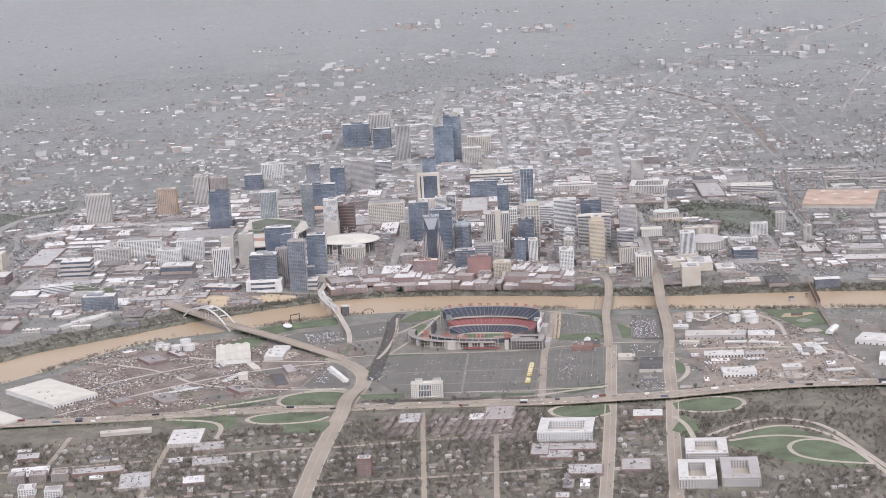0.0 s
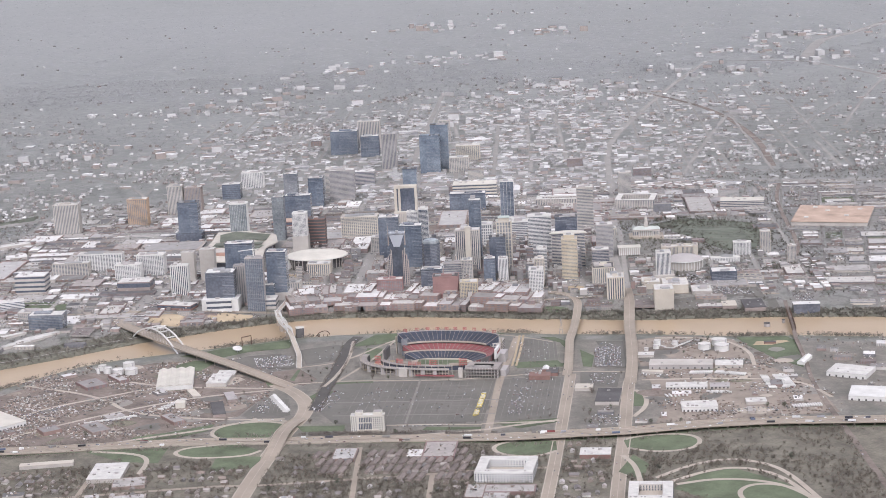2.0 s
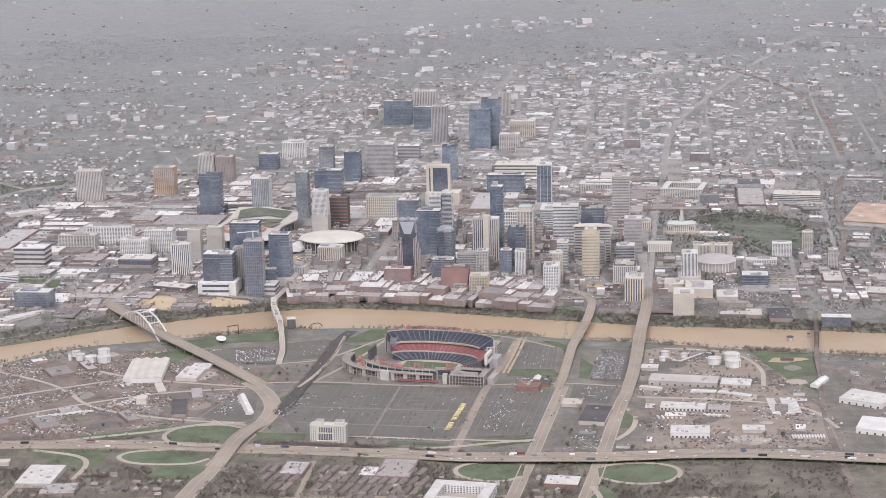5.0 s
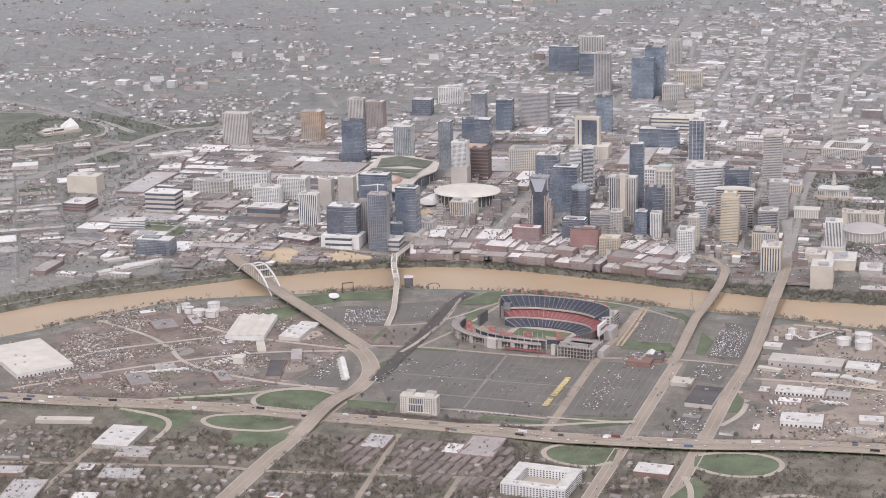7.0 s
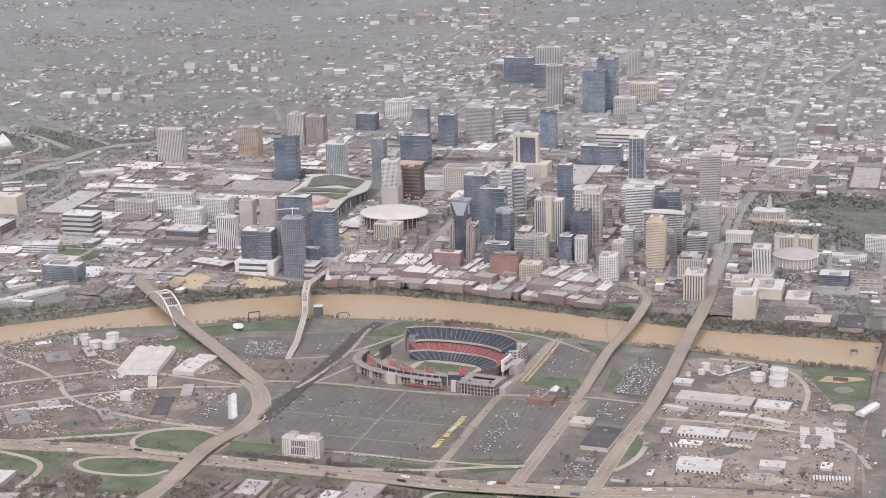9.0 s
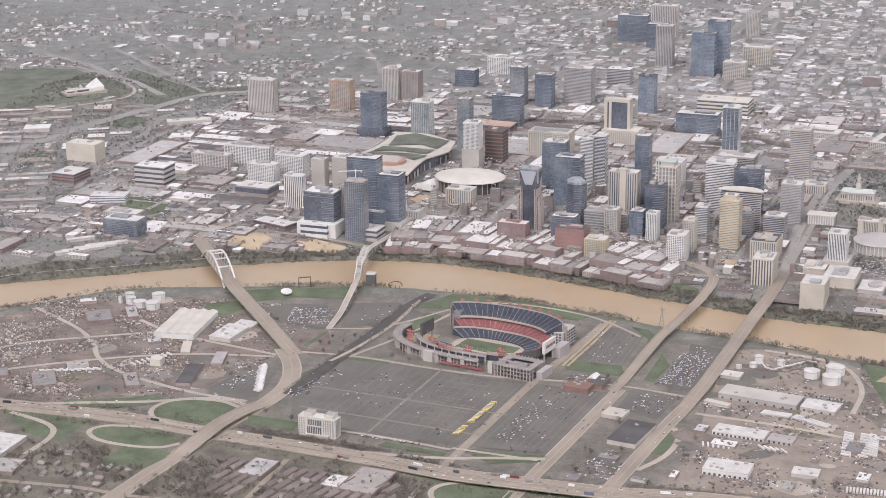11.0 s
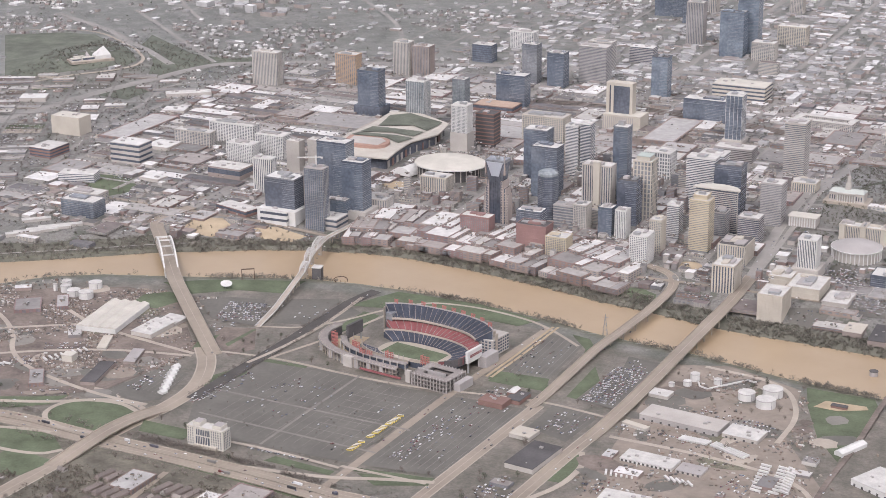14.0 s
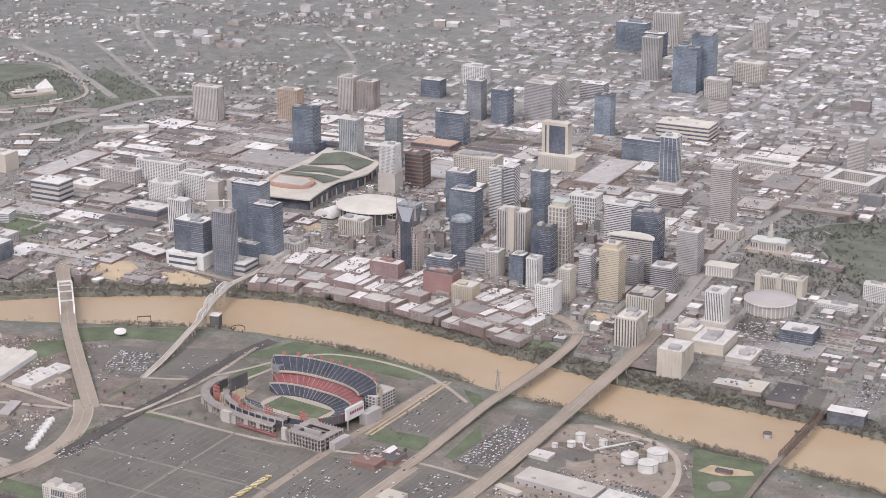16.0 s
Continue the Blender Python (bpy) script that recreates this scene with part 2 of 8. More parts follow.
def strip(pts, width, lift, heights=None, thick=0.0, off=0.0):
    """Vertices and faces of a band along a polyline, on the land or at given heights."""
    p = np.array(pts, float)
    d = np.gradient(p, axis=0)
    d /= np.maximum(np.linalg.norm(d, axis=1, keepdims=True), 1e-6)
    nrm = np.stack([d[:, 1], -d[:, 0]], 1)
    c = p + nrm * off
    a, b = c - nrm * width / 2, c + nrm * width / 2
    if heights is None:
        m = np.maximum(land(c[:, 0], c[:, 1]), -2)
        za, zb = np.maximum(land(a[:, 0], a[:, 1]), m) + lift, np.maximum(land(b[:, 0], b[:, 1]), m) + lift
    else:
        za = zb = np.asarray(heights, float) + lift
    n = len(p)
    top = np.concatenate([np.c_[a, za], np.c_[b, zb]])
    faces = [(k, n + k, n + k + 1, k + 1) for k in range(n - 1)]
    if thick:
        top = np.concatenate([top, np.c_[a, za - thick], np.c_[b, zb - thick]])
        for k in range(n - 1):
            faces += [(2 * n + k, 2 * n + k + 1, 3 * n + k + 1, 3 * n + k), (k, k + 1, 2 * n + k + 1, 2 * n + k), (n + k + 1, n + k, 3 * n + k, 3 * n + k + 1)]
        faces += [(0, 2 * n, 3 * n, n), (n - 1, 2 * n - 1, 4 * n - 1, 3 * n - 1)]
    return top, faces


LIFT = [0]  # each piece of ground cover lies a little higher than the one before
AREAS = []  # outlines of lawns and car parks, where nothing is scattered
ROADS, TAKEN = [], []  # centre lines with half widths; kept-free discs and rectangles


def road(name, pts, width, label, mat="road", lift=0.35, curve=True):
    p = dense(rounded(pts) if curve and len(pts) > 2 else pts)
    if mat == "road" and pts[-1][1] > 500:
        mat = "street"
    ROADS.append((np.array(dense(p, 12.0)), width / 2))
    LIFT[0] += 1
    v, f = strip(p, width, lift + 0.2 + LIFT[0] * 0.004)
    if width > 15.5 and mat in ("road", "street"):
        for off in (-0.46, 0.0, 0.46):
            kv, kf = strip(p, 2.2 if off else 1.2, lift + 0.24 + LIFT[0] * 0.004, off=off * width)
            raw_mesh("kerb_strip", kv, kf, M["concrete" if mat == "road" else "pavement"], label="pale concrete kerb strip along a road", kind="structure", category="kerb")
    return raw_mesh(name, v, f, M[mat], label=label, kind="structure", category="road")


def patch(name, pts, mat, label, lift=0.2, step=20.0, inner=0.0):
    """A level-edged piece of ground cover that follows the land; inner: the spacing of points within it, on a slope."""
    LIFT[0] += 1
    lift += (LIFT[0] - 60) * 0.005
    if name != "yard_patch" and name != "yard":
        AREAS.append(np.array(pts, float))
    edge = [Vector(p) for p in dense(list(pts) + [pts[0]], step)[:-1]]
    n = len(edge)
    if inner:
        a = np.array(pts, float)
        gx, gy = np.meshgrid(np.arange(a[:, 0].min(), a[:, 0].max(), inner), np.arange(a[:, 1].min(), a[:, 1].max(), inner))
        gx, gy = gx.ravel(), gy.ravel()
        for k in np.where(inside(gx, gy, a))[0]:
            if min((gx[k] - e.x) ** 2 + (gy[k] - e.y) ** 2 for e in edge) > 64:
                edge.append(Vector((gx[k], gy[k])))
    co, _, tris, _, _, _ = geometry.delaunay_2d_cdt(edge, [(k, (k + 1) % n) for k in range(n)], [], 1, 0.01)
    bm = bmesh.new()
    vs = [bm.verts.new((p.x, p.y, ground_z(p.x, p.y) + lift)) for p in co]
    for t in tris:
        bm.faces.new([vs[k] for k in t])
    return link_mesh(name, bm, M[mat], None, label, "structure")


def inside(x, y, pts):
    """Whether points lie in an outline."""
    x, y = np.atleast_1d(x), np.atleast_1d(y)
    hit = np.zeros(len(x), bool)
    for (x0, y0), (x1, y1) in zip(pts, np.roll(pts, -1, 0)):
        cross = (y0 > y) != (y1 > y)
        if y1 != y0:
            hit ^= cross & (x < x0 + (y - y0) * (x1 - x0) / (y1 - y0))
    return hit


def free_spot(x, y, r=6.0):
    if any(inside(x, y, a)[0] for a in AREAS):
        return False
    n, f = np.interp(x, NX, NY), np.interp(x, FX, FY)
    if n - 30 - r < y < f + 40 + r:
        return False
    for cx, cy, hw, hd, ct, st in TAKEN:
        dx, dy = x - cx, y - cy
        if abs(dx * ct + dy * st) < hw + r and abs(-dx * st + dy * ct) < hd + r:
            return False
    for p, h in ROADS:
        if np.min((p[:, 0] - x) ** 2 + (p[:, 1] - y) ** 2) < (h + r) ** 2:
            return False
    return True


def take(cx, cy, w, d, turn=0.0):
    TAKEN.append((cx, cy, w / 2, d / 2, math.cos(radians(turn)), math.sin(radians(turn))))


def frame_ring(x0, x1, y0, y1, t, z0, z1):
    """A closed rectangular band as one mesh."""
    bm = bmesh.new()
    loops = []
    for i in (0, t):
        for z in (z0, z1):
            loops.append([bm.verts.new(c) for c in ((x0 + i, y0 + i, z), (x1 - i, y0 + i, z), (x1 - i, y1 - i, z), (x0 + i, y1 - i, z))])
    ol, oh, il, ih = loops
    for k in range(4):
        j = (k + 1) % 4
        for a, b in ((ol, oh), (oh, ih), (ih, il), (il, ol)):
            bm.faces.new((a[k], a[j], b[j], b[k]))
    return bm


def repeat(ob, places):
    """Puts ob at the first place and copies that share its mesh at the others."""
    for k, (x, y, z) in enumerate(places):
        o = ob if k == 0 else ob.copy()
        if k:
            scene.collection.objects.link(o)
        o.matrix_basis = Matrix.Translation((x * S, y * S, z * S))


# ---- ground and river ----
def axis_steps(spans):
    out = []
    for a, b, step in spans:
        out += list(np.arange(a, b, step))
    return np.array(out + [spans[-1][1]], float)


def build_ground():
    gx = axis_steps([(-19000, -6000, 1000), (-6000, -2250, 150), (-2250, 1500, 15), (1500, 6000, 150), (6000, 19000, 1000)])
    gy = axis_steps([(-8000, -1500, 500), (-1500, -200, 60), (-200, 560, 7), (560, 2360, 40), (2360, 8000, 150), (8000, 19000, 1000)])
    xx, yy = np.meshgrid(gx, gy)
    zz = land(xx, yy)
    v = np.stack([xx.ravel(), yy.ravel(), zz.ravel()], 1)
    nx, ny = len(gx), len(gy)
    k = (np.arange(ny - 1)[:, None] * nx + np.arange(nx - 1)[None]).ravel()
    ob = raw_mesh("ground", v, np.stack([k, k + 1, k + nx + 1, k + nx], 1), M["ground"], label="grey-brown city ground with dry grass and paving", kind="structure", category="ground")
    # land cover: 1 where the ground is mostly paved
    x, y = v[:, 0], v[:, 1]
    f = np.interp(x, FX, FY)
    n = np.interp(x, NX, NY)
    paved = smooth(f + 50, f + 85, y) * (1 - smooth(1900, 2700, y + 0.25 * np.abs(x + 100)))
    paved = np.maximum(paved, smooth(-560, -520, y) * (1 - smooth(n - 75, n - 50, y)) * 0.75)
    paved = paved * (1 - 0.85 * smooth(1250, 1500, y) * smooth(-850, -1100, x)) * (1 - 0.8 * np.exp(-(((x - 830) / 190) ** 2 + ((y - 1060) / 260) ** 2)))
    at = ob.data.attributes.new("paved", "FLOAT", "POINT")
    at.data.foreach_set("value", paved.astype(np.float32))
    # the river banks, and the paved west side
    bank = smooth(n - 34, n - 20, y) * (1 - smooth(f + 46, f + 62, y))
    for nm, val in (("bank", bank), ("town", smooth(f + 20, f + 60, y))):
        at = ob.data.attributes.new(nm, "FLOAT", "POINT")
        at.data.foreach_set("value", val.astype(np.float32))
    return ob


def ground_material():
    m, nt, lk, b = nodes_of("city_ground", 0.6, 0.0, 0.5)
    # bluish sheen whitens the ground at grazing distance, standing in for haze
    b.inputs["Sheen Weight"].default_value, b.inputs["Sheen Roughness"].default_value = 0.8, 0.22
    b.inputs["Sheen Tint"].default_value = (0.97, 0.97, 1.0, 1)
    cover = nt.new("ShaderNodeAttribute")
    cover.attribute_name = "paved"
    big, mid, small = noise_of(nt, lk, 0.004 / S, 6), noise_of(nt, lk, 0.022 / S, 8, 0.78), noise_of(nt, lk, 0.2 / S, 3)
    green = ramp_of(nt, lk, mid, [(0.36, (0.1, 0.105, 0.082)), (0.5, (0.155, 0.153, 0.132)), (0.62, (0.25, 0.235, 0.215))])
    grey = ramp_of(nt, lk, mid, [(0.3, (0.08, 0.075, 0.055)), (0.46, (0.15, 0.13, 0.105)), (0.54, (0.19, 0.162, 0.134)), (0.72, (0.3, 0.248, 0.2))])
    town, bank = nt.new("ShaderNodeAttribute"), nt.new("ShaderNodeAttribute")
    town.attribute_name, bank.attribute_name = "town", "bank"
    streets = ramp_of(nt, lk, mid, [(0.28, (0.095, 0.1, 0.075)), (0.42, (0.12, 0.122, 0.098)), (0.46, (0.165, 0.156, 0.144)), (0.5, (0.25, 0.235, 0.22)), (0.6, (0.17, 0.162, 0.138)), (0.74, (0.33, 0.312, 0.292))])
    slope = ramp_of(nt, lk, mid, [(0.3, (0.085, 0.09, 0.058)), (0.5, (0.14, 0.137, 0.095)), (0.7, (0.2, 0.178, 0.135))])
    c = mix_of(nt, lk, cover.outputs["Fac"], green, mix_of(nt, lk, town.outputs["Fac"], grey, streets))
    c = mix_of(nt, lk, bank.outputs["Fac"], c, slope)
    c = mix_of(nt, lk, 1.0, c, ramp_of(nt, lk, big, [(0.3, (0.8, 0.82, 0.8)), (0.7, (1.0, 1.0, 1.0))]), "MULTIPLY")
    c = mix_of(nt, lk, 1.0, c, ramp_of(nt, lk, small, [(0.3, (0.7, 0.7, 0.7)), (0.7, (1.0, 1.0, 1.0))]), "MULTIPLY")
    lk.new(c, b.inputs["Base Color"])
    return m


def water_material():
    m, nt, lk, b = nodes_of("muddy_river_water", 0.3, 0.0, 0.4)
    c = ramp_of(nt, lk, noise_of(nt, lk, 0.006 / S, 5), [(0.3, (0.3, 0.222, 0.14)), (0.7, (0.35, 0.265, 0.175))])
    lk.new(c, b.inputs["Base Color"])
    n = nt.new("ShaderNodeBump")
    n.inputs["Strength"].default_value, n.inputs["Distance"].default_value = 0.25, 0.1
    lk.new(noise_of(nt, lk, 0.12 / S, 4), n.inputs["Height"])
    lk.new(n.outputs[0], b.inputs["Normal"])
    return m


M["ground"] = ground_material()
M["water"] = water_material()
build_ground()
rx = np.concatenate([np.arange(-4000, -1300, 100), np.arange(-1300, 1300, 20), np.arange(1300, 4000, 100)])
rn, rf = np.interp(rx, NX, NY) - 10, np.interp(rx, FX, FY) + 14
rv = np.concatenate([np.c_[rx, rn, np.full(len(rx), -6.0)], np.c_[rx, rf, np.full(len(rx), -6.0)]])
raw_mesh("river_water", rv, [(k, k + 1, len(rx) + k + 1, len(rx) + k) for k in range(len(rx) - 1)], M["water"], label="muddy brown river water between wooded banks", kind="structure", category="water")

# ---- roads on the ground ----
GRID = -6.0  # the turn of the downtown streets
road("road", [(-420, -1250), (-368, -842), (-335, -646), (-296, -438), (-264, -341), (-256, -250), (-286, -153), (-330, -85)], 34, "wide pale divided avenue leading to the arch bridge")
road("road", [(60, -1500), (163, -950), (230, -565), (300, -140)], 24, "straight pale street leading to the low bridge")
road("road", [(175, -1500), (247, -1165), (310, -800), (354, -567), (405, -260), (422, -190)], 26, "grey four-lane avenue leading to the high bridge")
road("road", [(88, -560), (105, -455), (150, -130), (190, 60), (215, 200)], 15, "pale street along the stadium car parks")
DOWN = [(-230, 520), (-157, 691), (-66, 1508), (32, 2367), (252, 4403)]
road("road", DOWN, 19, "straight grey main street running away from the river", curve=False)
road("road", [(517, 520), (520, 827), (581, 1221), (659, 1725), (693, 2150), (773, 2757), (970, 3355), (1263, 4280), (1456, 4816), (1609, 5238)], 22, "wide pale avenue running up past the capitol")
road("road", [(-705, 600), (-690, 700), (-600, 1000), (-480, 1500), (-351, 1710), (-250, 2400)], 20, "grey avenue on the far side of the arch bridge")
road("road", [(-1720, 640), (-1550, 950), (-1476, 1212), (-1449, 1346), (-1418, 1449), (-1380, 1542), (-1340, 1637), (-1310, 1760), (-1268, 1863), (-1179, 1902), (-1075, 1951), (-880, 1995), (-500, 2090), (-21, 2144), (123, 2105), (317, 2069), (475, 2037), (729, 2013), (1000, 1940), (1400, 1830), (2600, 1500)], 34, "pale motorway curving behind the city centre")
road("road", [(-2092, 2342), (-1916, 2239), (-1773, 2150), (-1615, 1987), (-1471, 1842), (-1380, 1779)], 26, "pale motorway branch running past a grassy hill")
road("road", [(-1170, 800), (-1256, 1254), (-1239, 1354), (-1265, 1459), (-1280, 1564), (-1245, 1616), (-1180, 1662), (-1115, 1708), (-893, 1655), (-780, 1705), (-663, 1748), (-508, 1772)], 15, "curving pale slip road")
road("road", [(3600, 7300), (3005, 6822), (2642, 6239), (2387, 6001), (2224, 5582), (2092, 5144)], 62, "pale distant motorway curving through woods")
road("road", [(1609, 5238), (1850, 5150), (2060, 5017), (2118, 4754), (2218, 4249)], 30, "distant motorway among grey woods")
road("railway_track", [(1108, 4126), (1291, 3518), (1325, 2739), (1249, 2149)], 24, "dark railway cutting among low roofs", mat="dirt")
for p in ([(294, 2018), (328, 2351), (364, 2764), (417, 3301)], [(183, 2190), (234, 2863), (245, 3390)], [(586, 2429), (622, 2969), (667, 3655)], [(440, 2223), (457, 2390), (493, 2866), (542, 3478)], [(-1866, 2456), (-1643, 2240), (-1416, 1994), (-1289, 1872)], [(-1947, 2882), (-1819, 2656), (-1592, 2382)], [(-1228, 2835), (-1003, 2557), (-902, 2366), (-860, 2228)], [(1438, 2764), (1637, 3117), (1822, 3463)], [(1684, 2878), (2028, 3769), (2273, 4344)], [(1505, 2608), (1462, 2073)], [(900, 1960), (1060, 2500), (1330, 3300)]):
    road("road", p, 15, "straight grey city street between low houses")
road("road", [(-332, 1643), (-317, 1743), (-287, 2091)], 16, "pale road crossing the rail yard")
road("hill_road", [(-1652, 1464), (-1583, 1527), (-1484, 1601), (-1441, 1689), (-1454, 1761), (-1487, 1799), (-1689, 2042), (-1825, 2143), (-1952, 2138), (-2062, 2087)], 10, "pale road winding round the foot of a green hill", mat="concrete")
for k in range(-7, 12):
    x0 = 60 + k * 131
    if k not in (1, 2, 3, 4, 5):
        road("street", [(x0 - 4, 2200 - 0.1 * x0), (x0 + 55, 2850), (x0 + 165, 4000)], 10, "grey midtown street between low roofs", curve=False)
for k in range(14):
    y0 = 2190 + k * 128
    road("street", [(-800 + k * 30, y0 + 90), (200, y0), (1300 + k * 40, y0 - 110)], 10, "grey midtown cross street", curve=False)
for p in ([(640, 1060), (713, 1021), (771, 944), (806, 1014), (863, 995), (930, 1040)], [(699, 1181), (757, 1117), (830, 1130), (900, 1200), (960, 1190)], [(771, 944), (850, 880), (900, 860)], [(806, 1014), (800, 1080), (757, 1117)]):
    road("park_path", p, 5, "pale curving path through the hill park", mat="pavement", lift=0.3)
# slip roads and the loops of the interchanges
road("slip_road", [(-660, -447), (-562, -415), (-450, -385), (-376, -345), (-320, -345), (-280, -375)], 11, "curving pale slip road beside a green loop", mat="concrete")
LOOPS = [
    [(-330, -470), (-370, -473), (-425, -455), (-447, -410), (-421, -362), (-344, -350), (-300, -375)],
    [(-338, -541), (-366, -571), (-468, -566), (-508, -530), (-490, -500), (-440, -492), (-390, -490)],
    [(220, -590), (191, -575), (125, -578), (95, -610), (111, -655), (175, -680), (215, -650)],
    [(345, -610), (380, -592), (440, -590), (480, -610), (486, -650), (457, -690), (392, -694), (345, -660)],
    [(622, -1015), (600, -935), (560, -900), (520, -900), (494, -935), (500, -990), (545, -1030), (620, -1060)],
]
for p in LOOPS:
    road("loop_road", p, 9, "pale single-lane loop of the interchange", mat="concrete")
for p in ([(370, -835), (448, -772), (522, -753), (582, -799), (606, -869), (624, -1006), (640, -1120)], [(375, -870), (484, -801), (550, -815), (591, -877), (612, -993), (625, -1120)], [(400, -875), (470, -858), (536, -876), (587, -918), (622, -1015)], [(-559, -640), (-548, -560), (-574, -516), (-666, -485)], [(-46, -505), (83, -500), (163, -476), (240, -462)], [(340, -860), (345, -760), (330, -700)], [(415, -290), (432, -330), (420, -410), (385, -470)]):
    road("slip_road", p, 10, "pale curving slip road over grass", mat="concrete")
for p in ([(-1000, -760), (-420, -735), (-330, -745), (20, -740), (60, -735)], [(-1000, -980), (-380, -960), (150, -960)], [(-150, -560), (-180, -1100)], [(-20, -740), (-60, -1150)], [(-640, -560), (-690, -1100)], [(-850, -560), (-900, -1000)], [(60, -735), (210, -745)]):
    road("road", p, 10, "narrow residential street between trees", curve=False)
for p in ([(-915, -333), (-823, -177), (-749, -137), (-560, -40)], [(-900, -400), (-700, -250), (-500, -150), (-330, -130)], [(-880, 20), (-700, -100), (-620, -250), (-420, -330), (-300, -345)], [(-650, 0), (-560, -60), (-330, -120)], [(440, -220), (600, -240), (760, -290), (790, -420)], [(690, -160), (706, -40), (660, 80), (520, 110)]):
    road("road", p, 9, "dusty pale works road through an industrial yard", mat="concrete")
for p in ([(150, -130), (295, -120), (414, -150)], [(-290, -95), (-180, -92), (-60, -118), (60, -135), (150, -132)], [(-283, 36), (-180, 60), (-60, 250), (40, 262), (150, 235), (215, 200), (290, 130)], [(-200, -100), (-120, 60), (-60, 240)], [(-110, -430), (-30, -438), (88, -462)], [(88, -455), (230, -470)]):
    road("path", p, 7, "pale concrete path round the stadium car parks", mat="concrete")

road("road", [(-241, -299), (-224, -173), (-201, -24), (-184, 104), (-172, 216), (-150, 280)], 26, "dark tree-lined avenue past the stadium", mat="dark_asphalt")
road("road", [(-225, -128), (-199, -51), (-172, 78), (-162, 240)], 8, "pale service road beside a dark avenue", mat="concrete")
for off in (0, 9):
    road("sandy_track", [(182 + off, -53), (203 + off, 73), (222 + off, 207)], 5, "sandy tan track between lots", mat="sand")

# ---- lots, lawns and yards ----
M["near_ground"] = surface("brown_scrub_ground", (0.15, 0.137, 0.11), vary=0.4, coarse=0.02, fine=0.2)
edge = [(x, float(np.interp(x, [-1700, -1000, -780, -558, -445, -340, -180, -25, 121, 210, 361, 500, 637, 824, 1100, 1700], [-500, -452, -461, -458, -465, -485, -505, -530, -565, -572, -577, -562, -566, -600, -640, -720])) - 24) for x in range(-1400, 1401, 100)]
patch("yard", [(-1400, -1500)] + [(-1400, edge[0][1])] + edge[1:-1] + [(1400, edge[-1][1]), (1400, -1500)], "near_ground", "brown scrub and dry grass between houses", lift=0.32)
ASPH = "dark worn asphalt car park with faded bay lines"
patch("car_park", [(-258, -240), (-222, -100), (-64, -120), (60, -142), (140, -148), (92, -440), (-20, -432), (-108, -420), (-200, -400)], "asphalt", ASPH)
patch("car_park", [(108, -440), (158, -148), (288, -160), (240, -440)], "asphalt", ASPH)
patch("car_park", [(310, -225), (322, -128), (408, -145), (382, -262)], "asphalt", ASPH)
patch("car_park", [(353, -98), (369, -12), (389, 62), (386, 112), (446, 98), (424, -118)], "asphalt", ASPH, lift=0.85)
patch("car_park", [(195, -20), (215, 165), (300, 175), (285, -30)], "asphalt", ASPH)
patch("car_park", [(-446, 124), (-400, 160), (-328, 166), (-286, 36), (-381, 46)], "asphalt", ASPH, lift=0.85)
patch("car_park", [(-268, 60), (-285, 190), (-200, 215), (-130, 160), (-180, 80)], "asphalt", ASPH)
patch("car_park", [(-392, -313), (-350, -182), (-296, -205), (-290, -320), (-320, -340)], "asphalt", ASPH)
M["yard"] = surface("yard_paving", (0.235, 0.2, 0.168), vary=0.2, coarse=0.02, fine=0.1)
patch("yard", [(455, -420), (455, 100), (560, 125), (690, 60), (700, -140), (780, -300), (780, -520), (420, -520)], "yard", "pale dusty grey yard with lorry bays", lift=0.25)
patch("yard", [(-352, 10), (-282, 28), (-240, -66), (-269, -110), (-318, -60)], "dirt", "bare tan earth under the bridge ramp", lift=0.3)
patch("yard", [(-900, -420), (-930, -60), (-820, 60), (-610, 150), (-490, 120), (-330, -110), (-400, -320), (-620, -430)], "dirt", "bare brown earth of an industrial yard", lift=0.25)
M["aisle_paving"] = surface("worn_grey_paving", (0.2, 0.186, 0.165), rough=0.6, vary=0.2, coarse=0.03)
M["brush_ground"] = surface("weedy_ground", (0.165, 0.155, 0.115), vary=0.35, coarse=0.05)
yr = random.Random(4)
for k in range(90):
    x, y = (yr.uniform(-900, -380), yr.uniform(-410, 120)) if k < 55 else (yr.uniform(450, 780), yr.uniform(-510, 60))
    if y > np.interp(x, NX, NY) - 60:
        continue
    r1, r2, t = yr.uniform(12, 45), yr.uniform(10, 30), yr.uniform(-0.5, 0.9)
    pts = [(x + r1 * math.cos(a) * yr.uniform(0.7, 1.1) * math.cos(t) - r2 * math.sin(a) * math.sin(t), y + r1 * math.cos(a) * math.sin(t) + r2 * math.sin(a) * yr.uniform(0.7, 1.1) * math.cos(t)) for a in np.linspace(0, 5.6, 9)]
    patch("yard_patch", pts, yr.choice(["asphalt", "dirt", "concrete", "asphalt", "yard", "brush_ground", "asphalt", "aisle_paving"]), "worn patch of yard ground", lift=0.25)
GREEN = "mown green grass lawn"
for p in LOOPS:
    patch("lawn", p, "grass", GREEN + " inside a road loop", lift=-0.12)
for p in ([(640, 1040), (655, 1130), (700, 1240), (800, 1330), (870, 1320), (990, 1230), (990, 1000), (930, 870), (830, 850), (720, 1030)], ):
    patch("park", p, "park", "olive-green park lawn with bare trees", lift=-0.2)
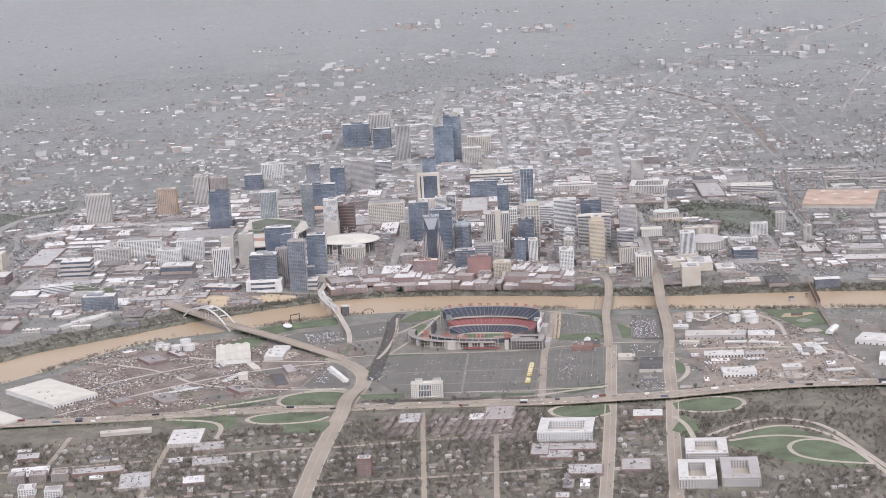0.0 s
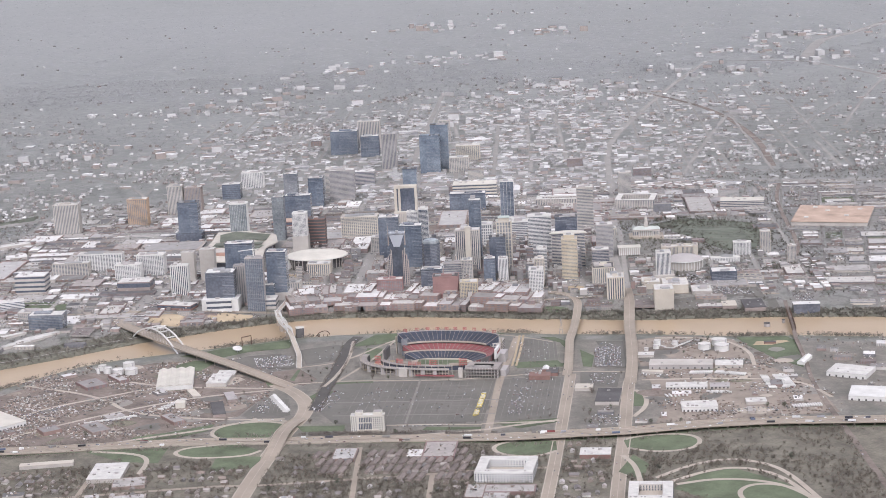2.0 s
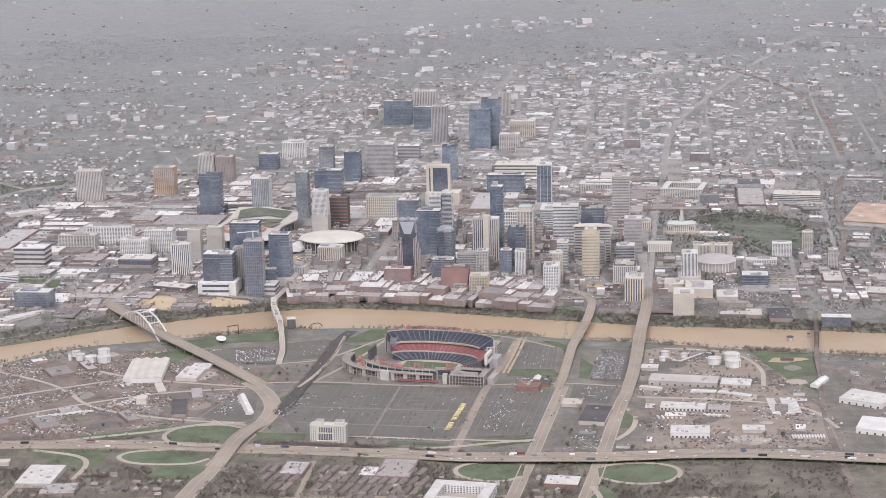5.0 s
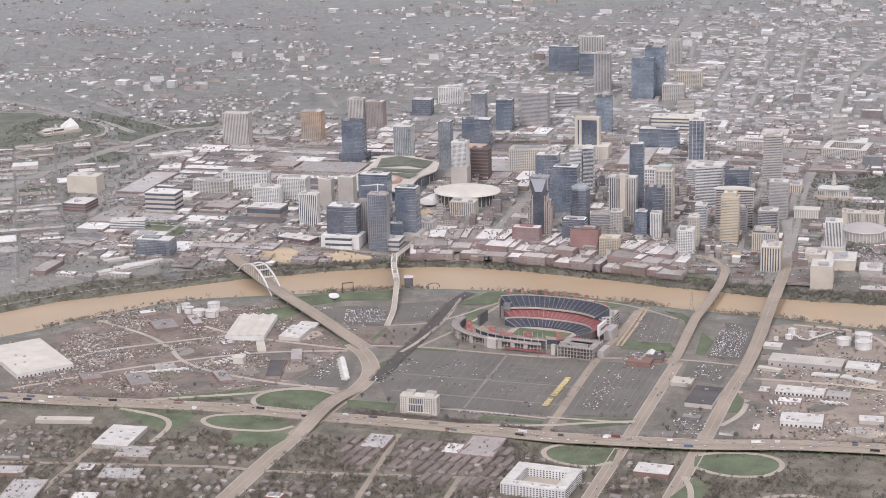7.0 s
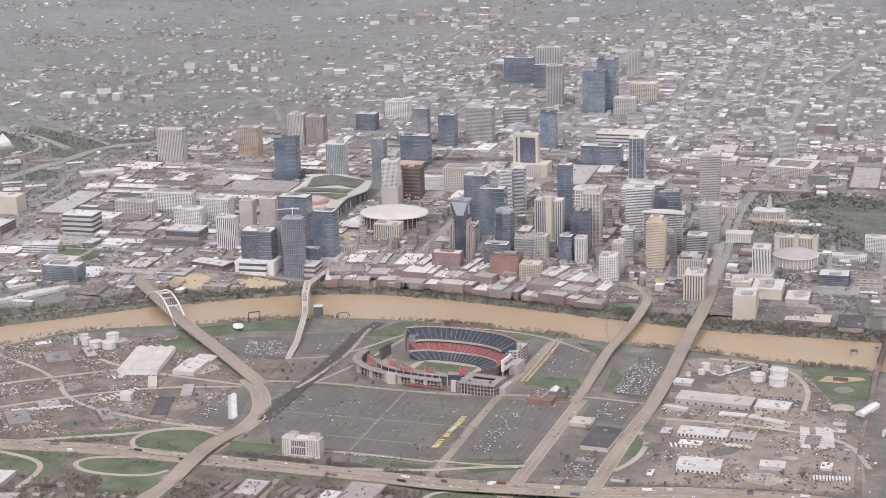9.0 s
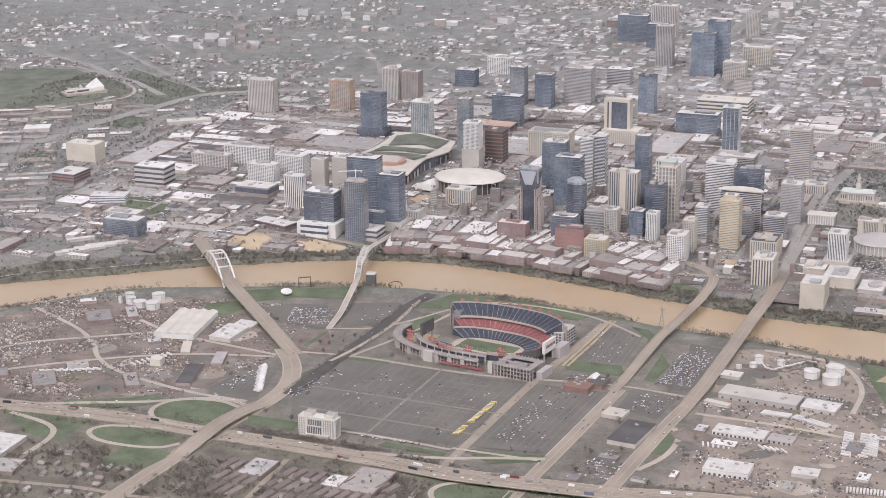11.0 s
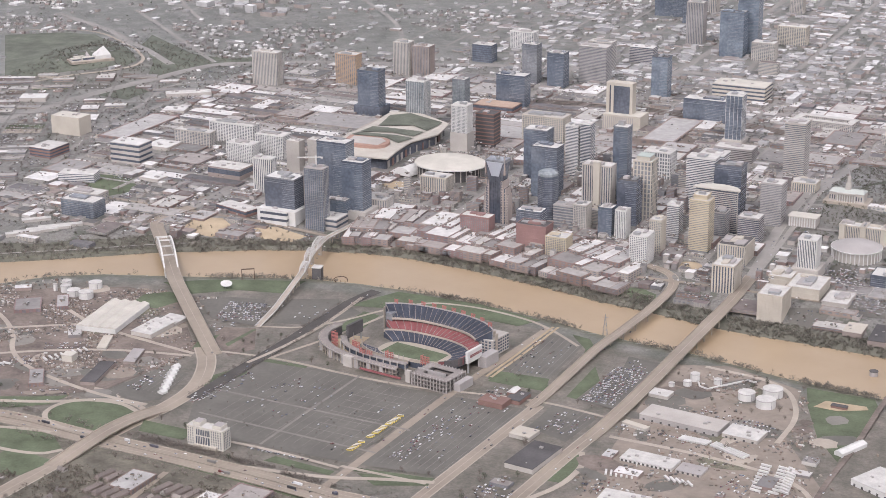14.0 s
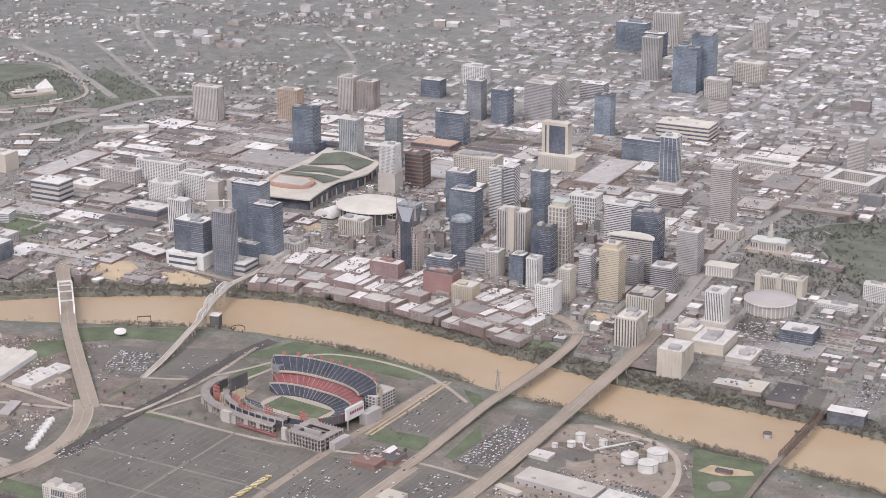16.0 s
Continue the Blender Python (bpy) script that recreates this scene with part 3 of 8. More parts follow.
for p in ([(-2077, 2014), (-1926, 2095), (-1809, 2097), (-1663, 1979), (-1493, 1772), (-1463, 1730), (-1464, 1677), (-1532, 1592), (-1654, 1525), (-1734, 1479)], [(-1641, 2148), (-1402, 1946), (-1264, 1926), (-1177, 2009), (-1180, 1901), (-1312, 1772), (-1341, 1627), (-1368, 1612), (-1423, 1753), (-1590, 1984)], [(-1420, 1420), (-1370, 1540), (-1300, 1500), (-1310, 1400)], [(-560, 1440), (-520, 1500), (-440, 1490), (-450, 1420)]):
    patch("park", p, "park", "rough olive-green grass beside the motorway", lift=-0.2, inner=36.0)
for p in ([(-192, 20), (-186, 30), (-176, 193), (-186, 212), (-196, 110)], [(-268, -290), (-258, -200), (-232, -160), (-246, -285)], [(333, -90), (351, -96), (367, -8), (343, 50), (337, -30)], [(195, -31), (296, -54), (290, -81), (191, -70)], [(319, 20), (326, 120), (300, 170), (265, 182), (270, 172), (306, 120)], [(-352, -60), (-330, -20), (-326, -60), (-318, -110), (-345, -100)], [(-560, 60), (-500, 60), (-470, 130), (-520, 150), (-560, 120)], [(-20, -455), (86, -475), (84, -490), (-30, -475)], [(-215, -98), (-120, -108), (-120, -118), (-215, -112)], [(112, -452), (238, -450), (238, -460), (112, -465)], [(-100, 60), (-96, 160), (-130, 170), (-150, 60)], [(-300, -60), (-285, 20), (-278, 22), (-290, -70)], [(-978, 758), (-907, 739), (-872, 672), (-913, 615), (-967, 609), (-1062, 750)], [(697, 74), (809, 60), (822, 20), (787, -198), (745, -120), (711, -3)], [(395, -402), (412, -296), (432, -308), (418, -402)], [(-275, -400), (-262, -440), (-180, -448), (-180, -412)], [(-600, -410), (-500, -378), (-440, -352), (-452, -395), (-500, -425), (-600, -440)], [(-690, -475), (-520, -490), (-530, -580), (-600, -560)], [(120, -470), (235, -448), (235, -475), (160, -500)], [(390, -895), (435, -957), (490, -1030), (584, -1075), (612, -1041), (612, -975), (584, -901), (513, -808), (445, -830)], [(187, -60), (290, -58), (285, -28), (190, -22)], [(-560, 195), (-470, 240), (-300, 290), (-310, 210), (-400, 200), (-480, 150)], [(-170, 190), (-110, 290), (60, 275), (190, 230), (160, 190), (20, 215), (-90, 200)], [(-250, -240), (-222, -130), (-205, -170), (-235, -260)], [(-420, -560), (-330, -580), (-350, -640), (-430, -650)], [(310, -790), (350, -700), (370, -760), (345, -840)], [(-138, 463), (-74, 443), (-21, 442), (-26, 465), (-85, 478), (-130, 485)], [(265, 408), (315, 399), (362, 391), (360, 417), (331, 433), (296, 438)]):
    patch("lawn", p, "grass", GREEN + " beside the roads", lift=-0.2)
M["bank_brush"] = surface("brushy_bank", (0.122, 0.118, 0.094), vary=0.3, coarse=0.03, fine=0.25)
bx = np.arange(-1600, 1420, 14.0)
bw = np.interp(bx, [-1600, -640, -560, -470, 150, 280, 560, 1400], [95, 92, 62, 24, 24, 62, 58, 50])
bu = np.linspace(0, 1, 9)
gx, gy = np.repeat(bx, 9), (np.interp(bx, FX, FY)[:, None] + 4 + (bw[:, None] + 5 * np.sin(bx / 23)[:, None] - 4) * bu).ravel()
k = (np.arange(len(bx) - 1)[:, None] * 9 + np.arange(8)).ravel()
raw_mesh("river_bank", np.c_[gx, gy, land(gx, gy) + 0.3], np.stack([k, k + 9, k + 10, k + 1], 1), M["bank_brush"], label="dark brushy slope of the far river bank", kind="structure", category="bank")
road("bank_path", [(x, float(np.interp(x, FX, FY)) + 44) for x in range(-1500, -560, 60)], 5, "pale gravel path along the brushy river bank", mat="pavement", curve=False)
for p in ([(704, 390), (730, 496), (834, 482), (836, 378), (777, 402)], [(609, 400), (690, 411), (672, 331), (619, 350)], [(656, 574), (713, 530), (718, 566), (685, 626), (650, 626)], [(835, 374), (856, 374), (852, 283), (826, 290)]):
    patch("car_park", p, "asphalt", "grey asphalt car park near the river bank", lift=0.3, inner=20.0)
patch("open_pit", [(30, 1340), (60, 1430), (170, 1470), (240, 1420), (210, 1340)], "dirt", "sunken bare grey-brown lot", lift=0.4)
for p in ([(-657, 465), (-678, 540), (-611, 556), (-560, 510), (-590, 462)], [(-527, 528), (-484, 550), (-405, 530), (-425, 495), (-490, 492)], [(-383, 885), (-358, 920), (-310, 910), (-300, 878), (-345, 860)], [(720, -2), (735, 28), (800, 25), (806, 12), (760, -8)], [(-140, -20), (-80, -40), (-70, 50), (-110, 50)], [(390 + 26 * math.cos(a), 552 + 22 * math.sin(a)) for a in np.linspace(0, 5.9, 16)]):
    patch("open_ground", p, "sand", "dry tan sandy open ground", lift=0.4)


def lines_on(x0, y0, step, along_to, n, label="faded pale bay lines on asphalt", width=0.8):
    """Faded bay lines: n thin strips, each one step on from the last."""
    vs, fs = [], []
    for k in range(n):
        cx, cy = x0 + step[0] * k, y0 + step[1] * k
        v, f = strip(dense([(cx, cy), (cx + along_to[0], cy + along_to[1])], 40), width, 0.42)
        fs += [tuple(i + len(vs) for i in q) for q in f]
        vs += v.tolist()
    raw_mesh("bay_markings", vs, fs, M["aisle_paving"], label=label, kind="structure", category="markings")


lines_on(88, -420, (-17.0, 2.6), (44, 262), 17)
lines_on(-15, -340, (2.2, 24), (90, -12), 8, width=1.4)
lines_on(236, -425, (-12, 0), (42, 260), 10)
lines_on(405, -245, (-9, 2), (20, 92), 9)
lines_on(290, -25, (-11, 0), (14, 180), 8)
lines_on(425, -100, (-9, 2), (12, 190), 9)
lines_on(-300, 75, (-9.5, 3.5), (-40, 95), 16)
lines_on(-300, -300, (-9, 2), (4, 90), 8)
for p in ([(-222, -250), (140, -300)], [(-205, -345), (120, -395)], [(-60, -425), (-20, -120)]):
    road("car_park_lane", p, 5, "worn pale lane across the asphalt car park", mat="aisle_paving", lift=-0.2, curve=False)
    ROADS.pop()

# the sunken rail yard behind the centre
for k in range(4):
    road("railway_track", [(-330, 1700 + k * 13), (-40, 1700 + k * 13), (80, 1650 + k * 13), (160, 1612 + k * 13), (290, 1590 + k * 13), (560, 1460 + k * 10)], 7, "brown ballasted rail track in the yard", mat="dirt")
road("ramp", [(-1310, 1790), (-1230, 1850), (-1150, 1870), (-1040, 1880), (-900, 1930)], 9, "pale motorway ramp over grass")

# ---- elevated roads and bridges ----


def deck(owner, name, pts, width, thick, mat="road", off=0.0, label=""):
    p = np.array(pts, float)
    xy = dense([tuple(q) for q in p[:, :2]], 12.0)
    s = np.r_[0, np.cumsum(np.hypot(*np.diff(p[:, :2], axis=0).T))]
    q = np.array(xy)
    sq = np.r_[0, np.cumsum(np.hypot(*np.diff(q, axis=0).T))]
    h = np.interp(sq / sq[-1], s / s[-1], p[:, 2])
    for _ in range(4):
        q[1:-1] = (q[:-2] + 2 * q[1:-1] + q[2:]) / 4
        h[1:-1] = (h[:-2] + 2 * h[1:-1] + h[2:]) / 4
    v, f = strip([tuple(c) for c in q], width, 0.0, h, thick, off)
    raw_mesh(name, v, f, M[mat], owner, label)
    if width > 12:
        v, f = strip([tuple(c) for c in q], 0.9, 0.06, h, 0.0, off)
        raw_mesh("lane_line", v, f, M["concrete"], owner, "pale lane marking")
    return q, h


def rails(owner, q, h, width, name="parapet", mat="concrete", high=1.4):
    for side in (-1, 1):
        v, f = strip([tuple(c) for c in q], 0.8, 0.0, h + high, high + 0.3, side * (width / 2 - 0.2))
        raw_mesh(name, v, f, M[mat], owner)


def piers(owner, q, h, every, width, thick, mat="concrete", only=None, two=True):
    run = np.r_[0, np.cumsum(np.hypot(*np.diff(q, axis=0).T))]
    for at in np.arange(every / 2, run[-1], every):
        k = int(np.argmin(abs(run - at)))
        (x, y), z = q[k], h[k] - thick
        g0 = ground_z(x, y)
        if z - g0 < 2.5 or (only and not only(x, y)):
            continue
        d = q[min(k + 1, len(q) - 1)] - q[max(k - 1, 0)]
        a = math.atan2(d[1], d[0])
        bm = bmesh.new()
        if two:
            for o in (-0.3, 0.3):
                prism(bm, round_pts(1.3, 8, 0, o * width), g0 - 2 - z, -1.4)
        else:
            box(bm, -1.6, 1.6, -width * 0.3, width * 0.3, g0 - 2 - z, -1.4)
        box(bm, -1.5, 1.5, -width * 0.46, width * 0.46, -1.6, 0)
        ob = part("pier", bm, M[mat], owner)
        ob.matrix_basis = Matrix.Translation((x * S, y * S, z * S)) @ Matrix.Rotation(a, 4, "Z")


I24 = [(-1700, -500, 6), (-1000, -452, 6), (-780, -461, 3), (-558, -458, 0.6), (-445, -465, 0.6), (-340, -485, 0.6), (-180, -505, 0.8), (-25, -530, 2), (121, -565, 6), (210, -572, 7.5), (361, -577, 7.5), (500, -562, 7), (637, -566, 7), (824, -600, 8), (1100, -640, 8), (1700, -720, 8)]
motorway = thing("motorway", 0, 0, 0, 0, "pale concrete motorway with two carriageways on piers", "road")
q, h = deck(motorway, "carriageway", I24, 19, 1.5, "road", -11.0)
rails(motorway, *deck(motorway, "carriageway", I24, 19, 1.5, "road", 11.0), 0.5, "median_wall", high=1.0)
rails(motorway, q, h, 42, "parapet", high=1.0)
piers(motorway, q, h, 34, 38, 1.5)
ROADS.append((q, 24))
v, f = strip([tuple(c) for c in q], 50, -0.4, np.minimum(h, 1.5), 2.5)
raw_mesh("embankment", v - (0, 0, 0.7), f, M["grass"], motorway, "grass bank")
for w, pts in ((30, [(-322, -600, 0.5), (-310, -530, 6.5), (-302, -460, 7.5), (-288, -400, 5.5), (-270, -350, 0.6)]),):
    over = thing("road_bridge", 0, 0, 0, 0, "short concrete road bridge carrying an avenue over the motorway", "bridge")
    q, h = deck(over, "deck", pts, w, 1.4, "road")
    rails(over, q, h, w)
    piers(over, q, h, 30, w, 1.4)

arch_bridge = thing("arch_bridge", 0, 0, 0, 0, "pale concrete road bridge with white steel arches over the river", "bridge")
KV = [(-296, -112, 0.6), (-330, -70, 4), (-374, -14, 8), (-437, 66, 12), (-527, 185, 13), (-600, 293, 13), (-690, 425, 15), (-722, 468, 16.5), (-733, 505, 17.3), (-724, 550, 17.8), (-705, 600, 18.5)]
q, h = deck(arch_bridge, "deck", KV, 28, 2.2, "road")
ROADS.append((q, 16))
rails(arch_bridge, q, h, 28)
piers(arch_bridge, q, h, 42, 24, 2.2, only=lambda x, y: y < 235 or y > 400)


def tube(bm, a, b, r):
    """A square bar between two points."""
    a, b = Vector(a), Vector(b)
    d = (b - a).normalized()
    u = d.cross(Vector((0, 0, 1)) if abs(d.z) < 0.95 else Vector((1, 0, 0))).normalized()
    w = d.cross(u)
    c = [bm.verts.new(p + u * r * i + w * r * j) for p in (a, b) for i, j in ((-1, -1), (1, -1), (1, 1), (-1, 1))]
    for k in range(4):
        bm.faces.new((c[k], c[(k + 1) % 4], c[4 + (k + 1) % 4], c[4 + k]))
    bm.faces.new(c[3::-1])
    bm.faces.new(c[4:])


def sweep(bm, pts, r):
    """One square bar bent along points."""
    pts = [Vector(p) for p in pts]
    prev = None
    for k, p in enumerate(pts):
        d = (pts[min(k + 1, len(pts) - 1)] - pts[max(k - 1, 0)]).normalized()
        u = d.cross(Vector((0, 0, 1)) if abs(d.z) < 0.98 else Vector((1, 0, 0))).normalized()
        w = d.cross(u)
        cur = [bm.verts.new(p + u * r * i + w * r * j) for i, j in ((-1, -1), (1, -1), (1, 1), (-1, 1))]
        if prev:
            for j in range(4):
                bm.faces.new((prev[j], prev[(j + 1) % 4], cur[(j + 1) % 4], cur[j]))
        else:
            bm.faces.new(cur[::-1])
        prev = cur
    bm.faces.new(prev)


def along(q, h, y0, y1, n):
    ys = np.linspace(y0, y1, n)
    o = np.argsort(q[:, 1])
    return np.c_[np.interp(ys, q[o, 1], q[o, 0]), ys, np.interp(ys, q[o, 1], h[o])]


sel = (q[:, 1] > 150) & (q[:, 1] < 450)
line_mid = along(q[sel], h[sel], 222, 418, 17)
tang = Vector((line_mid[-1] - line_mid[0])[:2]).normalized()
nrm2 = Vector((tang.y, -tang.x))
tops = []
for side in (-1, 1):
    bm = bmesh.new()
    pts = []
    for k, (x, y, z) in enumerate(line_mid):
        t = k / 16 * 2 - 1
        pts.append((x + nrm2.x * side * 13, y + nrm2.y * side * 13, 40 - 46 * t * t))
    sweep(bm, pts, 1.5)
    part("arch", bm, M["white"], arch_bridge, "white steel arch")
    tops.append(pts)
    for k in range(4, 13):
        bm = bmesh.new()
        tube(bm, pts[k], (pts[k][0], pts[k][1], line_mid[k][2]), 0.25)
        part("hanger", bm, M["white"], arch_bridge)
for k in (4, 6, 8, 10, 12):
    bm = bmesh.new()
    tube(bm, tops[0][k], tops[1][k], 1.1)
    part("cross_beam", bm, M["white"], arch_bridge)

truss_bridge = thing("footbridge", 0, 0, 0, 0, "long white steel truss footbridge on stone piers", "bridge")
PED = [(-283, 36, 0.6), (-283, 110, 8), (-300, 230, 14), (-310, 300, 17), (-334, 386, 18), (-350, 493, 17.5), (-330, 606, 17.5), (-322, 680, 17.5)]
q, h = deck(truss_bridge, "deck", PED, 11, 1.6, "concrete")
ROADS.append((q, 8))
rails(truss_bridge, q, h, 11, "railing", "white", 1.3)
piers(truss_bridge, q, h, 24, 10, 1.6, only=lambda x, y: y < 285 or y > 515)
piers(truss_bridge, q, h, 66, 14, 1.6, only=lambda x, y: 285 < y < 515, two=False)
for y0, y1, top in ((292, 338, 9), (340, 412, 13), (414, 486, 13)):
    c = along(q, h, y0, y1, 9)
    for side in (-1, 1):
        lo = [(x + side * 5.6, y, z + 0.3) for x, y, z in c]
        hi = [(x + side * 5.6, y, z + top * (1 - (k / 4 - 1) ** 4 * 0.55)) for k, (x, y, z) in enumerate(c)]
        bm = bmesh.new()
        sweep(bm, lo, 0.5)
        truss = part("truss", bm, M["white"], truss_bridge, "white riveted truss")
        bm = bmesh.new()
        sweep(bm, [lo[0]] + hi[1:8] + [lo[8]], 0.6)
        part("top_chord", bm, M["white"], truss)
        for k in range(1, 8):
            bm = bmesh.new()
            tube(bm, lo[k], hi[k], 0.35)
            part("post", bm, M["white"], truss)
            if k != 4:
                bm = bmesh.new()
                tube(bm, hi[k], lo[k + 1] if k < 4 else lo[k - 1], 0.3)
                part("diagonal", bm, M["white"], truss)
            if side > 0:
                bm = bmesh.new()
                tube(bm, hi[k], (hi[k][0] - 11.2, hi[k][1], hi[k][2]), 0.35)
                part("cross_beam", bm, M["white"], truss_bridge)
lift = thing("lift_tower", -288, 318, -6, 8, "dark brick lift tower beside the footbridge", "tower")
part("wall", box(bmesh.new(), -9, 9, -9, 9, 0, 27), M["dark"], lift)
part("roof", box(bmesh.new(), -9.6, 9.6, -9.6, 9.6, 27, 28.4), M["roof"], lift)

for nm, lab, pts, w, ev in (
    ("low_bridge", "plain grey concrete beam bridge with slim piers", [(290, -150, 0.6), (300, -100, 2), (328, 119, 8), (347, 203, 9), (372, 343, 10), (386, 440, 15), (380, 486, 19.5), (352, 514, 21.5), (310, 532, 22)], 19, 55),
    ("high_bridge", "long grey concrete viaduct carrying four lanes over the river", [(412, -240, 0.6), (422, -190, 2), (440, -90, 6), (455, 20, 9), (478, 215, 11), (506, 400, 18.5), (512, 470, 21.6), (517, 530, 23.2)], 25, 36),
):
    br = thing(nm, 0, 0, 0, 0, lab, "bridge")
    q, h = deck(br, "deck", pts, w, 2.0, "road")
    ROADS.append((q, w / 2 + 4))
    rails(br, q, h, w, high=1.2)
    piers(br, q, h, ev, w, 2.0)

railway = thing("railway_bridge", 0, 0, 0, 0, "rusty dark steel railway truss bridge on stone piers", "bridge")
RAIL = [(770, -420, 0.8), (783, -274, 1), (805, -136, 2), (824, 37, 5), (836, 100, 6), (853, 212, 6), (866, 300, 7), (900, 500, 11.5), (916, 569, 13)]
q, h = deck(railway, "track_bed", RAIL, 9, 1.6, "dirt")
ROADS.append((q, 8))
piers(railway, q, h, 40, 9, 1.6, only=lambda x, y: 70 < y < 290, two=False)
M["brown_steel"] = surface("rusty_steel", (0.13, 0.09, 0.07), rough=0.7, metal=0.2)
c = along(q, h, 84, 276, 25)
for side in (-1, 1):
    bm = bmesh.new()
    for k in range(24):
        a, b = c[k], c[k + 1]
        lo, ln = (a[0] + side * 4.2, a[1], a[2]), (b[0] + side * 4.2, b[1], b[2])
        tube(bm, lo, ln, 0.5)
        tube(bm, (lo[0], lo[1], lo[2] + 8), (ln[0], ln[1], ln[2] + 8), 0.5)
        tube(bm, lo, (lo[0], lo[1], lo[2] + 8), 0.35)
        tube(bm, lo if k % 2 else (lo[0], lo[1], lo[2] + 8), (ln[0], ln[1], ln[2] + 8) if k % 2 else ln, 0.3)
    part("truss", bm, M["brown_steel"], railway)
road("railway_track", [(916, 569), (1023, 823), (1056, 1023), (1119, 1543), (1198, 1829)], 12, "brown ballasted railway curving past the hill", mat="dirt")
road("railway_track", [(770, -420), (760, -700), (740, -1100)], 12, "brown ballasted railway between weeds", mat="dirt")
for x, y, r in ((792, 178, 7), (835, 200, 3)):
    pr = thing("old_pier", x, y, -10, 0, "old dark stone pier standing in the river", "pier")
    part("shaft", prism(bmesh.new(), round_pts(r, 10), 0, 12), M["grey"], pr)
    part("cap", prism(bmesh.new(), round_pts(r + 0.7, 10), 12, 13), M["dark"], pr)


# ---- the stadium ----
def bowl_pt(a, b, phi, p=2.6):
    c, s = math.cos(phi), math.sin(phi)
    r = (abs(c / a) ** p + abs(s / b) ** p) ** (-1 / p)
    return r * c, r * s


def stand(bm, inner, outer, z0, z1, p0, p1, rows, n=44, p=2.6):
    """A raked stand with real steps between two ovals, from angle p0 to p1 in degrees."""
    prof = []
    for k in range(rows):
        f0, f1 = k / rows, (k + 1) / rows
        z = z0 + (z1 - z0) * f1
        prof += [(f0, z), (f1, z)]
    prof = [(0, z0 - 1.5)] + prof + [(1, z0 - 2.5), (0.0, z0 - 2.5)]
    rings = []
    for k in range(n + 1):
        phi = radians(p0 + (p1 - p0) * k / n)
        (xi, yi), (xo, yo) = bowl_pt(*inner, phi, p), bowl_pt(*outer, phi, p)
        rings.append([bm.verts.new((xi + (xo - xi) * f, yi + (yo - yi) * f, z)) for f, z in prof])
    m = len(prof)
    for r0, r1 in zip(rings, rings[1:]):
        for k in range(m):
            bm.faces.new((r0[k], r0[(k + 1) % m], r1[(k + 1) % m], r1[k]))
    bm.faces.new(rings[0])
    bm.faces.new(rings[-1][::-1])


def aisles(owner, name, inner, outer, z0, z1, p0, p1, n, w=1.0, p=2.6):
    for k in range(n + 1):
        phi = radians(p0 + (p1 - p0) * k / n)
        (xi, yi), (xo, yo) = bowl_pt(*inner, phi, p), bowl_pt(*outer, phi, p)
        d = Vector((xo - xi, yo - yi)).normalized()
        t = Vector((-d.y, d.x)) * w / 2
        bm = bmesh.new()
        c = [bm.verts.new((x + s * t.x, y + s * t.y, z + e)) for e in (0.9, -0.4) for s in (-1, 1) for x, y, z in ((xi, yi, z0), (xo, yo, z1))]
        for f in ((0, 1, 3, 2), (4, 6, 7, 5), (0, 4, 5, 1), (2, 3, 7, 6), (0, 2, 6, 4), (1, 5, 7, 3)):
            bm.faces.new([c[i] for i in f])
        part(name, bm, M["dark" if w > 2 else "brown_concrete"], owner)


def ring_wall(bm, a, b, z0, z1, p0, p1, thick, n=48, p=2.6):
    prev = None
    for k in range(n + 1):
        phi = radians(p0 + (p1 - p0) * k / n)
        (xo, yo), (xi, yi) = bowl_pt(a, b, phi, p), bowl_pt(a - thick, b - thick, phi, p)
        cur = [bm.verts.new(c) for c in ((xo, yo, z0), (xo, yo, z1), (xi, yi, z1), (xi, yi, z0))]
        if prev:
            for j in range(4):
                bm.faces.new((prev[j], prev[(j + 1) % 4], cur[(j + 1) % 4], cur[j]))
        else:
            bm.faces.new(cur)
        prev = cur
    bm.faces.new(prev[::-1])


# red mixed paler and pinker, as haze would wash it out
M["banner"] = surface("haze_paled_red_cladding", (0.36, 0.145, 0.13), vary=0.2, coarse=0.1)
M["brown_concrete"] = surface("stained_concrete", (0.24, 0.215, 0.2), vary=0.2, coarse=0.05)
stadium = thing("stadium", 31, 7, 0, -14.6, "open oval stadium with navy and red seats and concrete concourses", "stadium")
take(31, 7, 300, 240, -14.6)
bm = bmesh.new()
prism(bm, [bowl_pt(70, 40, radians(k * 9)) for k in range(40)], 0.5, 1.0)
part("apron", bm, M["concrete"], stadium, "pale apron round the pitch")
part("pitch", box(bmesh.new(), -55, 55, -24.4, 24.4, 1.0, 1.25), M["grass"], stadium, "green turf pitch")
bm = bmesh.new()
for k in range(-5, 6):
    box(bm, k * 9.14 - 0.25, k * 9.14 + 0.25, -24, 24, 1.25, 1.3)
part("pitch_line", bm, M["grass"], stadium, "faint yard lines")
SP = 2.5
